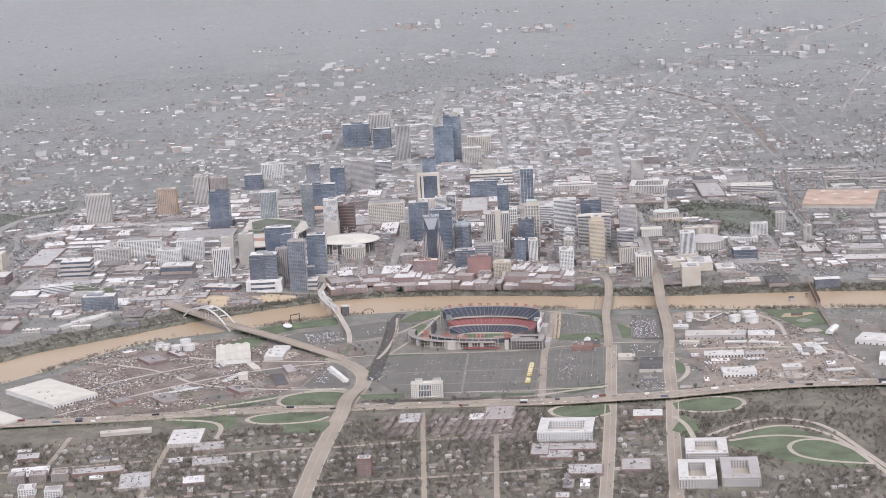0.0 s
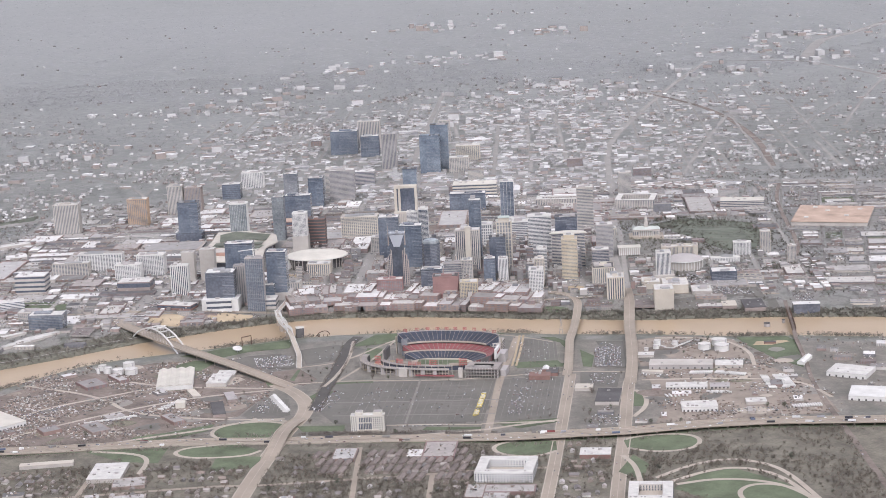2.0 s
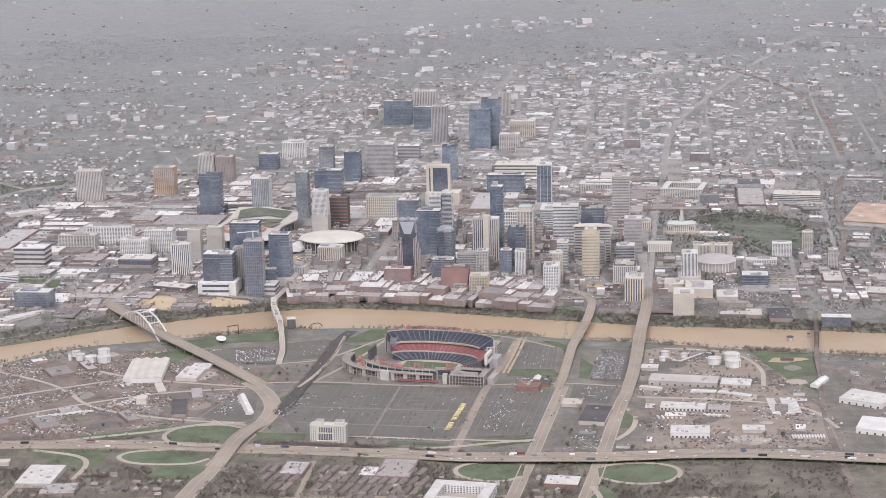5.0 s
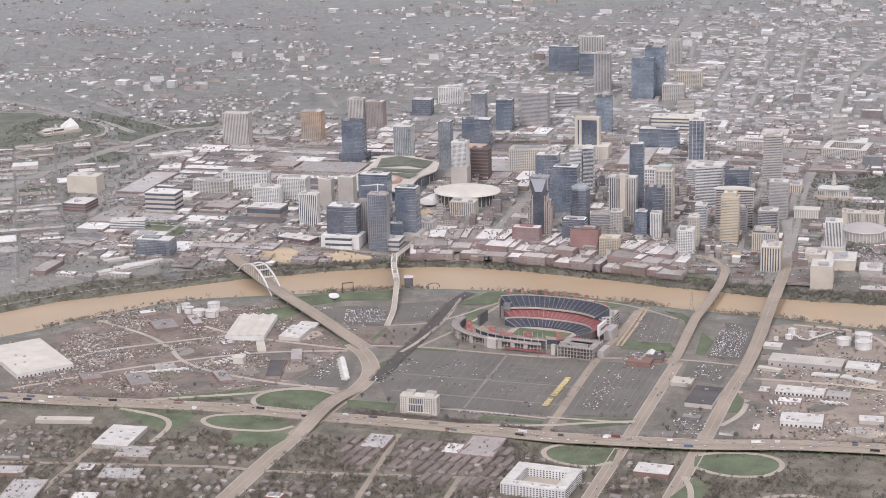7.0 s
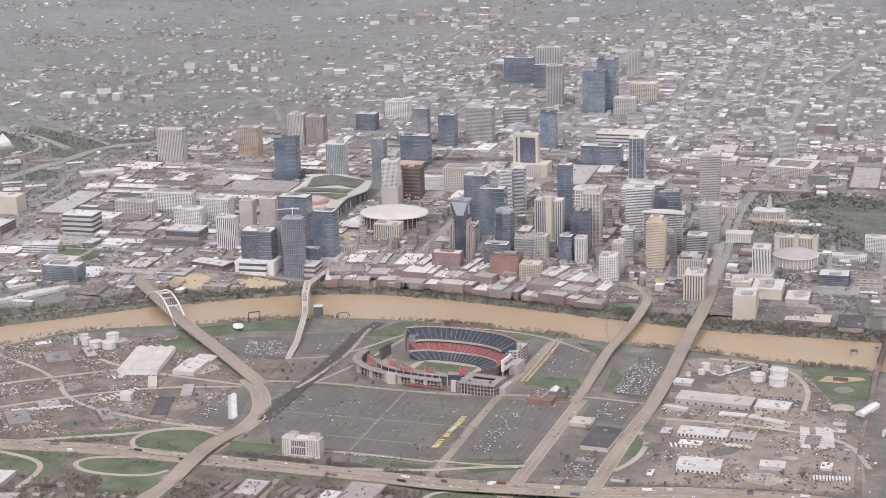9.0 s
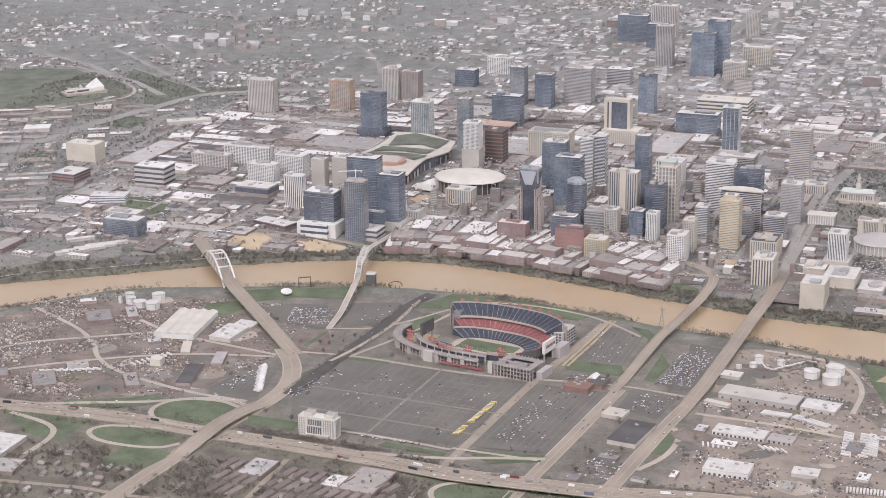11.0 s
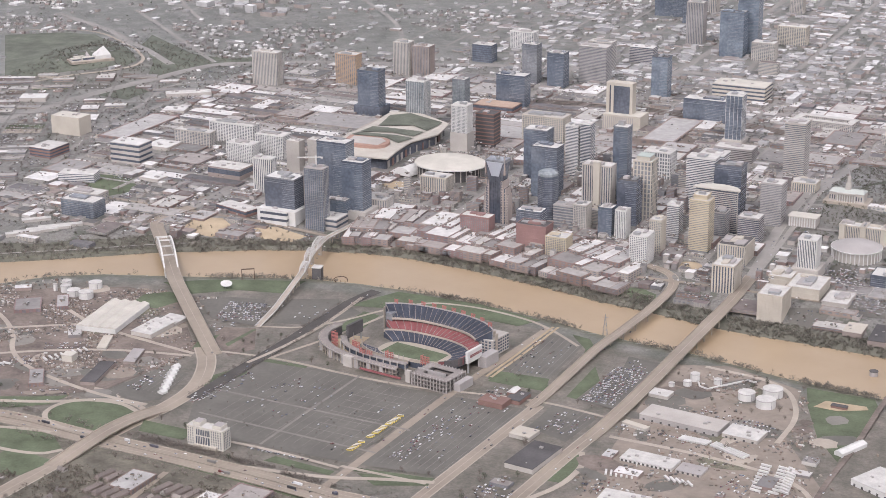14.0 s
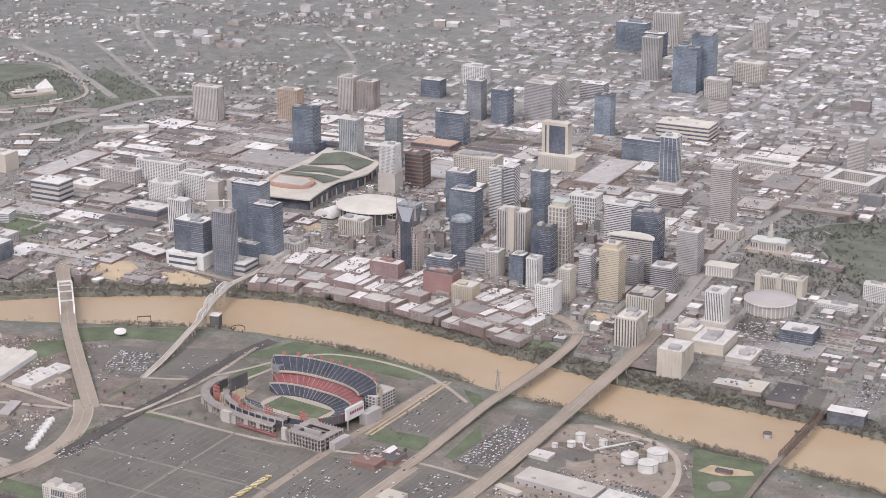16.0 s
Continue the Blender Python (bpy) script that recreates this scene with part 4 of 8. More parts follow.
for nm, inn, out, z0, z1, p0, p1, rows, n, mat, lab in (
    ("lower_stand", (70, 40), (102, 56), 2.5, 13, -62, 160, 12, 26, "seat_blue", "navy lower seats with pale aisles"),
    ("lower_stand", (70, 40), (98, 62), 2.5, 11, 200, 296, 10, 12, "seat_blue", "navy lower seats with pale aisles"),
    ("club_stand", (101, 58), (120, 78), 16, 25, -28, 152, 9, 24, "seat_red", "red club seats with pale aisles"),
    ("upper_stand", (112, 76), (140, 101), 30, 47, 29, 148, 14, 20, "seat_blue", "navy upper seats with pale aisles"),
):
    bm = bmesh.new()
    stand(bm, inn, out, z0, z1, p0, p1, rows, p=SP)
    st = part(nm, bm, M[mat], stadium, lab)
    aisles(st, "aisle", inn, out, z0, z1, p0, p1, n, p=SP)
aisles(stadium, "stair_head", (112, 76), (115.5, 79), 30.2, 32.4, 32, 145, 19, 3.0, SP)
for a, b, z0, z1, p0, p1, th, nm, mat in (
    (112, 76, 27.5, 31, 29, 148, 2, "upper_fascia", "concrete"), (141, 102, 0, 49, 29, 148, 1.5, "rear_wall", "grey"), (120, 78.5, 12, 26, -28, 152, 1.5, "club_wall", "dark"), (102.5, 56.5, 10, 16, -62, 160, 1.2, "club_fascia", "concrete"),
    (180, 112, 15, 16.5, 176, 290, 15, "promenade", "brown_concrete"), (180, 112, 16.5, 17.8, 176, 290, 0.6, "promenade_parapet", "grey"), (178, 110, 7, 8.3, 177, 290, 14, "lower_concourse", "brown_concrete"), (164, 97, 0, 15, 178, 290, 1.5, "concourse_wall", "dark"), (172, 108, 0, 4, 214, 286, 1.5, "base_wall", "grey"), (98.5, 62.5, 8, 14, 196, 296, 1.2, "lower_rim", "concrete")):
    bm = bmesh.new()
    ring_wall(bm, a, b, z0, z1, p0, p1, th, p=SP)
    part(nm, bm, M[mat], stadium)
for a, b, z0, z1, p0, p1, th, nm, mat, lab in (
    (136, 88, 16.6, 17.8, 196, 297, 10, "upper_walk", "brown_concrete", "raised concrete walk behind the low seats"), (136, 88, 17.8, 18.8, 196, 297, 0.6, "walk_parapet", "grey", ""), (134, 86, 8.5, 16.6, 197, 297, 1.0, "glazed_wall", "glass_dark", "dark glazed back of the lounge"), (127, 79, 9, 16.6, 197, 297, 0.8, "seat_backing", "dark", "")):
    bm = bmesh.new()
    ring_wall(bm, a, b, z0, z1, p0, p1, th, p=SP)
    part(nm, bm, M[mat], stadium, lab)
for k in range(12):
    x, y = bowl_pt(137, 89, radians(197 + 99 * k / 11), SP)
    part("pier", box(bmesh.new(), x - 0.8, x + 0.8, y - 0.8, y + 0.8, -1, 19), M["beige"], stadium)
for k in range(8):
    x, y = bowl_pt(177, 110, radians(181 + 13.4 * k), SP)
    part("stair_wall", box(bmesh.new(), x - 4, x + 4, y - 1.2, y + 1.2, -1, 15), M["grey"], stadium, "solid concrete stair wall")
for k in range(34):
    x, y = bowl_pt(178, 110.5, radians(177 + 113 * k / 33), SP)
    bm = prism(bmesh.new(), round_pts(0.9, 6, x, y), -1, 19)
    part("column", bm, M["concrete"], stadium)
for k in range(14):
    x, y = bowl_pt(112, 76, radians(200 + 92 * k / 13), SP)
    part("light_post", prism(bmesh.new(), round_pts(0.35, 6, x, y), 10, 29), M["grey"], stadium, "white post")
for k in range(22):
    x, y = bowl_pt(147, 108, radians(30 + 117 * k / 21), SP)
    part("buttress", box(bmesh.new(), x - 1, x + 1, y - 5, y + 3, -1, 40), M["concrete"], stadium)
for k in range(10):
    phi = radians(36 + 104 * k / 9)
    x, y = bowl_pt(140, 101, phi, SP)
    bm = bmesh.new()
    for a in (-3, 0, 3):
        box(bm, x + a - 0.35, x + a + 0.35, y - 0.4, y + 0.4, 47, 55)
    for z in (50, 52.5, 54.5):
        box(bm, x - 4.5, x + 4.5, y - 0.5, y + 0.5, z, z + 1)
    part("lamp_frame", bm, M["banner"], stadium, "red lamp frame on the rim")
# corner frame, boards and towers
for z in (0.4, 7, 14, 20.5):
    part("corner_floor", frame_ring(76, 148, -118, -60, 14, z - 0.6, z + 0.6), M["brown_concrete"], stadium, "open concrete floor")
for i in range(12):
    for j in range(6):
        if i in (0, 11) or j in (0, 5):
            x, y = 77 + i * 70 / 11, -117 + j * 56 / 5
            part("column", box(bmesh.new(), x - 0.7, x + 0.7, y - 0.7, y + 0.7, -1, 23), M["grey"], stadium)
part("corner_wall", frame_ring(90, 140, -106, -66, 2, -1, 19), M["dark"], stadium)
part("screen_wall", box(bmesh.new(), 72, 128, -92, -90, 12, 22), M["grey"], stadium, "pale screen wall")
part("corner_ramp", box(bmesh.new(), 150, 162, -100, -60, -1, 14), M["grey"], stadium)
for u, v0, w, d, z0, z1, mat, lab in (
    (-118, -15, 5, 42, 16, 38, "dark", "black scoreboard"), (127, -5, 5, 44, 19, 39, "white", "white sign board"), (-128, -54, 13, 12, 6, 32, "seat_red", "red tower"), (-78, -60, 15, 10, 14, 27, "seat_red", "red banner"), (-2, -66, 17, 9, 10, 26, "seat_red", "red banner"), (60, -50, 17, 9, 10, 26, "seat_red", "red banner"), (-40, -84, 26, 6, 19, 27, "seat_red", "red banner"),
    (-95, 62, 14, 14, 0, 38, "glass_grey", "glass lift tower"), (108, 84, 30, 52, 0, 30, "beige", "white service block"), (133, 30, 16, 40, 0, 20, "grey", "grey service block"), (-60, -109, 18, 8, 0, 19, "beige", "pale stair tower"), (66, -110, 9, 6, 0, 21, "beige", "pale stair tower"), (10, -114, 84, 3, 4, 6.0, "seat_red", "red awning")):
    if lab in ("red banner", "red tower"):
        bm = bmesh.new()
        for k in range(6):
            a = u - w / 2 + w * k / 5
            box(bm, a - 0.35, a + 0.35, v0 - d / 2, v0 - d / 2 + 1, z0 - 1, z1)
        for k in range(4):
            z = z0 + (z1 - z0) * (k + 0.6) / 4
            box(bm, u - w / 2, u + w / 2, v0 - d / 2 + 0.2, v0 - d / 2 + 0.8, z, z + (z1 - z0) * 0.1)
            box(bm, u - w / 2, u - w / 2 + 1, v0 - d / 2 + 1, v0 + d / 2, z, z + 1)
        part(lab.split()[-1], bm, M["banner"], stadium, lab + " on an open frame")
        continue
    part(lab.split()[-1], box(bmesh.new(), u - w / 2, u + w / 2, v0 - d / 2, v0 + d / 2, z0 - 1, z1), M[mat], stadium, lab)
bm = bmesh.new()
for k in range(6):
    box(bm, 129.5, 130, -20 + k * 6, -16 + k * 6, 27, 32)
part("sign_letters", bm, M["seat_red"], stadium, "red bars on the sign board")
for v0 in (-33, 3):
    part("board_leg", box(bmesh.new(), -120, -117, v0 - 1, v0 + 1, 0, 17), M["steel"], stadium)
for v0 in (-22, 12):
    part("board_leg", box(bmesh.new(), 125, 128, v0 - 1, v0 + 1, 0, 20), M["steel"], stadium)
bm = bmesh.new()
for k in range(5):
    for j in range(7):
        box(bm, 123.4, 124, 62 + j * 7, 66 + j * 7, 3 + k * 5.5, 6 + k * 5.5)
        if j < 4:
            box(bm, 95 + j * 7, 99 + j * 7, 57.2, 57.9, 3 + k * 5.5, 6 + k * 5.5)
part("window", bm, M["glass_dark"], stadium)


# ---- towers ----
def tower(name, label, x, y, w, d, top, style, wall, pane, floor=3.9, bay=4.6, roof="roof", turn=GRID, plant=1, base=None, cat="office tower", crown=0.0, band=None):
    """A high building from its front-left corner: a glazed core, then bands, piers or both in front of it, a parapet, a roof and plant rooms."""
    c, s = math.cos(radians(turn)), math.sin(radians(turn))
    z0 = min(ground_z(x + c * i - s * j, y + s * i + c * j) for i in (0, w) for j in (0, d))
    h = top - z0
    o = thing(name, x, y, z0, turn, label, cat)
    take(x + c * w / 2 - s * d / 2, y + s * w / 2 + c * d / 2, w + 6, d + 6, turn)
    e = 0.5
    far = y > 950
    part("glazing", box(bmesh.new(), e, w - e, e, d - e, -2, h - 1), M[pane], o)
    if style in ("bands", "grid", "thinbands"):
        band = band or floor * (0.5 if style == "bands" else 0.3)
        if far:
            bm = bmesh.new()
            for k in range(1, int(h / floor)):
                for i0, i1, j0, j1 in ((0, w, 0, 0.8), (w - 0.8, w, 0.8, d), (0, 0.8, 0.8, d), (0.8, w - 0.8, d - 0.8, d)):
                    box(bm, i0, i1, j0, j1, k * floor, k * floor + band)
            tagged(part("floor_band", bm, M[wall], o), kind="stuff")
        else:
            first = part("floor_band", frame_ring(0, w, 0, d, e + 0.3, 0, band), M[wall], o)
            repeat(first, [(0, 0, k * floor) for k in range(1, int(h / floor))])
    if style in ("piers", "grid", "mullions"):
        t = bay * {"piers": 0.24, "grid": 0.16, "mullions": 0.03}[style]
        n, m = max(2, round(w / bay)), max(2, round(d / bay))
        spots = [(t + (w - 2 * t) * k / n, j) for k in range(n + 1) for j in (0.1, d - 0.1)]
        sides = [(i, t + (d - 2 * t) * k / m) for k in range(1, m) for i in (0.1, w - 0.1)]
        if style in ("mullions", "grid") or far:
            bm = bmesh.new()
            for i, j in spots:
                box(bm, i - t, i + t, j - 0.5, j + 0.5, -2, h)
            for i, j in sides:
                box(bm, i - 0.5, i + 0.5, j - t, j + t, -2, h)
            tagged(part("mullion" if style == "mullions" else "pier", bm, M[wall], o), kind="stuff")
        else:
            repeat(part("pier", box(bmesh.new(), -t, t, -0.5, 0.5, -2, h), M[wall], o), [(i, j, 0) for i, j in spots])
            repeat(part("pier", box(bmesh.new(), -0.5, 0.5, -t, t, -2, h), M[wall], o), [(i, j, 0) for i, j in sides])
    if style in ("mullions", "sheer"):
        bm = bmesh.new()
        for k in range(1, int(h / floor)):
            for i0, i1, j0, j1 in ((0.3, w - 0.3, 0.3, 0.7), (w - 0.7, w - 0.3, 0.7, d - 0.3), (0.3, 0.7, 0.7, d - 0.3)):
                box(bm, i0, i1, j0, j1, k * floor, k * floor + (0.9 if k % 3 == 0 else 0.35))
        tagged(part("floor_line", bm, M["glass_line"], o), kind="stuff")
    if style == "sheer":
        q = random.Random(int(x * 3 + y))
        u = w * q.uniform(0.3, 0.6)
        part("corner_bay", box(bmesh.new(), 0.1, u, 0.1, d * 0.4, -2, h - q.uniform(6, 16)), M[pane], o, "projecting glass bay")
    part("parapet", frame_ring(-0.35, w + 0.35, -0.35, d + 0.35, 1.4, h - 2.6, h), M[wall], o)
    part("roof", box(bmesh.new(), 1, w - 1, 1, d - 1, h - 1.6, h - 0.6), M[roof], o)
    rnd = random.Random(int(x * 7 + y * 3))
    for k in range(plant + 1):
        pw, pd = w * rnd.uniform(0.15, 0.5), d * rnd.uniform(0.15, 0.5)
        px, py = rnd.uniform(3, w - pw - 3), rnd.uniform(3, d - pd - 3)
        part("plant_room", box(bmesh.new(), px, px + pw, py, py + pd, h - 0.7, h + rnd.uniform(1.5, 4.5) + crown), M[rnd.choice(["grey", wall, "steel"])], o)
    if base:
        bw, bd, bh, bmat = base
        ox = (w - bw) / 2
        part("podium", box(bmesh.new(), ox, ox + bw, -(bd - d) / 2, d + (bd - d) / 2, -3, bh), M[bmat], o, "podium")
        take(x + c * w / 2 - s * d / 2, y + s * w / 2 + c * d / 2, bw + 4, bd + 4, turn)
    return o, h


T = tower
M["ochre"] = surface("yellow_tan_stone", (0.42, 0.365, 0.275), vary=0.1)
M["pale_green"] = surface("weathered_green_roof", (0.36, 0.4, 0.37), vary=0.12)
M["red_brick"] = surface("dull_red_brick", (0.24, 0.148, 0.138), vary=0.15)
T("office_tower", "pale striped concrete office tower with flat roof", 468, 1122, 46, 46, 174, "bands", "beige", "glass_grey", 4.2, base=(70, 70, 14, "grey"))
T("apartment_tower", "dark glass apartment tower with two white fins", 277, 1428, 40, 36, 150, "mullions", "white", "glass_blue", 3.6, 9.0, base=(52, 50, 10, "beige"), cat="tower")
T("apartment_tower", "dark curved-look apartment tower with white balcony bands", -8, 1060, 30, 26, 144, "bands", "white", "glass_dark", 3.4, cat="tower")
T("apartment_tower", "dark slab apartment tower with thin white floor lines", 24, 1064, 26, 30, 150, "thinbands", "white", "glass_dark", 3.4, cat="tower")
T("office_tower", "slender blue glass tower with rounded pale crown", 152, 868, 32, 30, 202, "sheer", "glass_grey", "glass_blue", 3.8, 3.0, crown=5)
T("hotel_tower", "pale ribbed tower with dark glazing and a tan central shaft", 109, 784, 64, 32, 140, "piers", "beige", "glass_dark", 3.8, 5.5)
o, h = T("office_tower", "cream gridded concrete tower with dark square windows", 217, 786, 40, 40, 156, "grid", "tan", "glass_grey", 9.6, 8.0, band=1.5, plant=0)
part("crown", box(bmesh.new(), 6, 34, 6, 34, h - 1, h + 8), M["tan"], o, "set-back tan crown")
part("crown_roof", box(bmesh.new(), 5, 35, 5, 35, h + 8, h + 9.5), M["pale_green"], o, "pale green roof")
T("office_tower", "white banded office tower with curved front", 308, 876, 62, 34, 149, "bands", "white", "glass_dark", 3.7)
T("office_tower", "dark blue glass office block with plain sides", 376, 831, 58, 40, 150, "sheer", "glass_dark", "glass_dark", 3.9, 6, roof="dark", plant=2)
T("office_tower", "grey banded concrete tower beside the capitol avenue", 479, 795, 44, 40, 131, "bands", "grey", "glass_grey", 3.5)
T("office_tower", "blue glass office tower with pale flat roof", -88, 1005, 56, 40, 143, "sheer", "glass_grey", "glass_blue", 3.9, 4.0, plant=2)
T("office_tower", "dark blue glass office tower with white roof edge", -34, 888, 60, 40, 139, "sheer", "glass_dark", "glass_blue", 3.9, 5.0, plant=2)
T("office_tower", "low dark glass office tower with black roof", 195, 745, 42, 34, 124, "sheer", "glass_dark", "glass_dark", 3.9, 5.0, roof="dark")
T("brick_block", "dark red brick block with flat roof", 38, 558, 64, 40, 71, "thinbands", "red_brick", "red_brick", 9, roof="dark", plant=2, cat="building")
T("office_block", "yellow-tan rendered office block with small windows", 104, 541, 44, 36, 57, "grid", "ochre", "glass_grey", 3.6, 4, plant=1, cat="building")
T("office_block", "white concrete office block with dark slit windows", 276, 532, 36, 44, 80, "grid", "white", "glass_grey", 3.6, 4.2, cat="building")
T("courthouse", "pale stone courthouse block with deep window piers", 440, 577, 54, 66, 66, "piers", "tan", "glass_grey", 4, 5, cat="building", plant=3, roof="dark")
T("civic_block", "cream stone art-deco civic building with tall window slots", 458, 438, 42, 56, 71, "piers", "tan", "glass_dark", 4, 6, cat="building", plant=2)
T("office_tower", "black-and-white ribbed office tower on a pale podium", 597, 547, 36, 36, 102, "piers", "white", "glass_dark", 3.8, 3.2, base=(52, 56, 22, "beige"), plant=2)
T("civic_slab", "long cream civic slab with ribbed window bays", 646, 760, 92, 26, 70, "piers", "tan", "glass_grey", 3.6, 3.4, cat="building")
for k in (0, 1, 2):
    T("civic_wing", "cream solid end bay of a civic slab", 644 + k * 41, 755 - k * 4.3, 12, 36, 72, "thinbands", "tan", "tan", 20, cat="building", plant=0, roof="beige")
T("office_tower", "sheer dark blue glass tower by the footbridge", -376, 650, 50, 40, 138, "sheer", "glass_dark", "glass_blue", 3.9, 6, base=(70, 60, 18, "beige"), plant=2)
T("building_shell", "concrete tower under construction with open floors on top", -424, 566, 44, 26, 143, "mullions", "grey", "glass_blue", 3.6, 5, roof="grey", plant=2)
T("office_tower", "dark glass twin tower behind the riverside block", -488, 776, 72, 40, 140, "sheer", "glass_dark", "glass_blue", 3.9, 5, plant=2)
T("apartment_tower", "pale grey apartment slab with dark window strips", -458, 622, 30, 26, 114, "piers", "grey", "glass_grey", 3.4, 6, cat="tower", roof="grey")
T("office_block", "grey glass office block with white roof slab", -526, 590, 72, 46, 107, "sheer", "glass_grey", "glass_dark", 3.9, 8, plant=2, base=(92, 80, 28, "white"), roof="white")
T("hotel_block", "white hotel block with dark window strips", -629, 748, 46, 24, 97, "piers", "white", "glass_dark", 3.4, 5)
T("apartment_slab", "pale concrete apartment slab with plain side", -613, 888, 34, 26, 101, "thinbands", "beige", "beige", 3.4, cat="building")
T("apartment_slab", "pale concrete apartment slab with plain side", -566, 900, 40, 28, 104, "thinbands", "beige", "beige", 3.4, cat="building")
T("apartment_block", "white gridded apartment block with balconies", -746, 1005, 74, 40, 76, "grid", "white", "glass_grey", 3.4, 5, cat="building", plant=2)
T("apartment_block", "long white apartment block with bays", -920, 1110, 124, 30, 66, "grid", "white", "glass_grey", 3.6, 8, cat="building", plant=2)
T("apartment_block", "long low white apartment block with bays", -981, 1046, 100, 30, 57, "grid", "beige", "glass_grey", 3.6, 8, cat="building", plant=2)
T("apartment_block", "white apartment block with dark ground floor", -800, 960, 70, 34, 62, "grid", "white", "glass_grey", 3.4, 5, cat="building", plant=2)
T("hotel_tower", "dark slate glass tower with notched top", -674, 1457, 60, 40, 134, "sheer", "glass_blue", "glass_blue", 3.6, 4, roof="dark", base=(76, 54, 24, "glass_dark"))
T("hotel_tower", "pale green glass tower with white end wall", -517, 1392, 50, 38, 134, "mullions", "white", "glass_green", 3.6, 5)
T("hotel_tower", "grey and white patterned tower on a glass base", -328, 1200, 40, 34, 132, "grid", "white", "glass_grey", 3.4, 3.2, base=(44, 40, 46, "beige"))
T("office_block", "dark brown brick block with stepped side", -286, 1252, 48, 40, 103, "thinbands", "rust", "dark", 9, roof="dark", cat="building")
T("office_tower", "tan stone tower with wide upper storeys", 370, 632, 40, 36, 132, "thinbands", "ochre", "glass_grey", 3.6, 3.6, band=2.3, plant=0, roof="beige")
T("plant_storey", "tan rooftop block with white parapet", 376, 638, 28, 26, 141, "thinbands", "ochre", "ochre", 40, plant=0, cat="building")
T("office_block", "white office complex with flat pale roofs", 596, 446, 62, 80, 42, "thinbands", "tan", "tan", 9, plant=3, cat="building")
T("office_block", "low white annexe with flat pale roof", 664, 424, 48, 66, 28, "thinbands", "beige", "beige", 9, plant=3, cat="building")
T("office_block", "white office wing with low pale roof lights", 553, 500, 44, 60, 40, "thinbands", "tan", "tan", 9, plant=3, cat="building")
T("office_block", "cream stone office block with tall slot windows by the river", 560, 352, 46, 60, 55, "piers", "tan", "tan", 4, 7, plant=1, cat="building")
T("office_block", "dark blue glass cylinder-fronted office block", 735, 545, 62, 50, 46, "mullions", "glass_dark", "glass_dark", 3.9, 4, plant=1, cat="building")
T("apartment_slab", "white apartment slab near the capitol hill", 843, 806, 46, 20, 62, "grid", "white", "glass_grey", 3, 4, cat="building")
T("apartment_slab", "low white apartment slab near the dome", 769, 732, 74, 18, 40, "grid", "white", "glass_grey", 3, 4, cat="building")
T("apartment_tower", "pale apartment tower among trees on the hill", 918, 820, 26, 24, 84, "grid", "beige", "glass_grey", 3, 4, cat="tower")
T("apartment_tower", "pale apartment tower with dark window bands on the hill", 960, 690, 22, 22, 70, "grid", "beige", "glass_grey", 3, 4, cat="tower")
T("office_block", "blue-grey banded office block on the west bank", -948, 470, 84, 44, 52, "thinbands", "glass_grey", "glass_blue", 3.9, plant=1, cat="building")
T("office_block", "pale office block with pale piers on the west bank", -990, 560, 84, 40, 40, "grid", "beige", "glass_grey", 3.6, 5, cat="building", plant=2)
T("hotel", "cream banded hotel with arched parapet near the arena", -283, 870, 62, 40, 54, "piers", "tan", "glass_grey", 3.5, 5.5, cat="building", plant=1)
T("office_block", "wide dark glass office block with white roof", 135, 1610, 110, 44, 88, "sheer", "glass_dark", "glass_blue", 3.9, 5, plant=2, cat="building")
T("hotel", "orange panelled hotel block", -858, 1745, 62, 36, 103, "grid", "orange" if "orange" in M else "tan", "glass_grey", 3.5, 6, cat="building")
T("apartment_block", "white ribbed apartment block near the motorway", -1074, 1675, 78, 34, 110, "piers", "beige", "glass_grey", 3.5, 5, cat="building")
T("office_tower", "big pale blue glass tower in the mid distance", 72, 2340, 70, 44, 162, "sheer", "glass_pale", "glass_pale", 4, 6, roof="dark", plant=2)
T("hotel_tower", "grey slab hotel tower in the mid distance", -57, 2484, 52, 34, 157, "piers", "grey", "glass_grey", 4, 5)
T("office_tower", "dark blue slab tower in the mid distance", 0, 1828, 44, 36, 137, "sheer", "glass_blue", "glass_pale", 4, 5, roof="dark")
T("hospital_block", "wide dark glass hospital block in the distance", -241, 2856, 100, 44, 121, "sheer", "glass_blue", "glass_blue", 4, 6, plant=2, cat="building")
T("office_block", "grey banded office slab in the mid distance", -234, 1960, 80, 44, 123, "bands", "grey", "glass_grey", 4, cat="building")
T("office_block", "blue glass block in the mid distance", -301, 1886, 48, 40, 115, "sheer", "glass_grey", "glass_blue", 4, 5, cat="building")
T("office_block", "grey glass tower in the mid distance", -379, 1910, 44, 34, 128, "sheer", "glass_grey", "glass_grey", 4, 5, cat="tower")
T("office_tower", "taller pale blue glass half of a twin tower", 112, 2388, 62, 44, 192, "sheer", "glass_pale", "glass_pale", 4, 6, roof="dark", plant=1)
T("hotel_tower", "slim blue-grey glass tower behind the arena", -392, 1385, 34, 30, 148, "mullions", "glass_grey", "glass_green", 3.6, 5)
T("office_block", "wide dark glass office block with pale roof", -368, 1655, 80, 40, 102, "sheer", "glass_dark", "glass_blue", 3.9, 6, plant=2, cat="building")
T("office_block", "low glass riverside block with pale roof", -406, 632, 48, 22, 58, "sheer", "glass_grey", "glass_pale", 3.9, 6, cat="building")
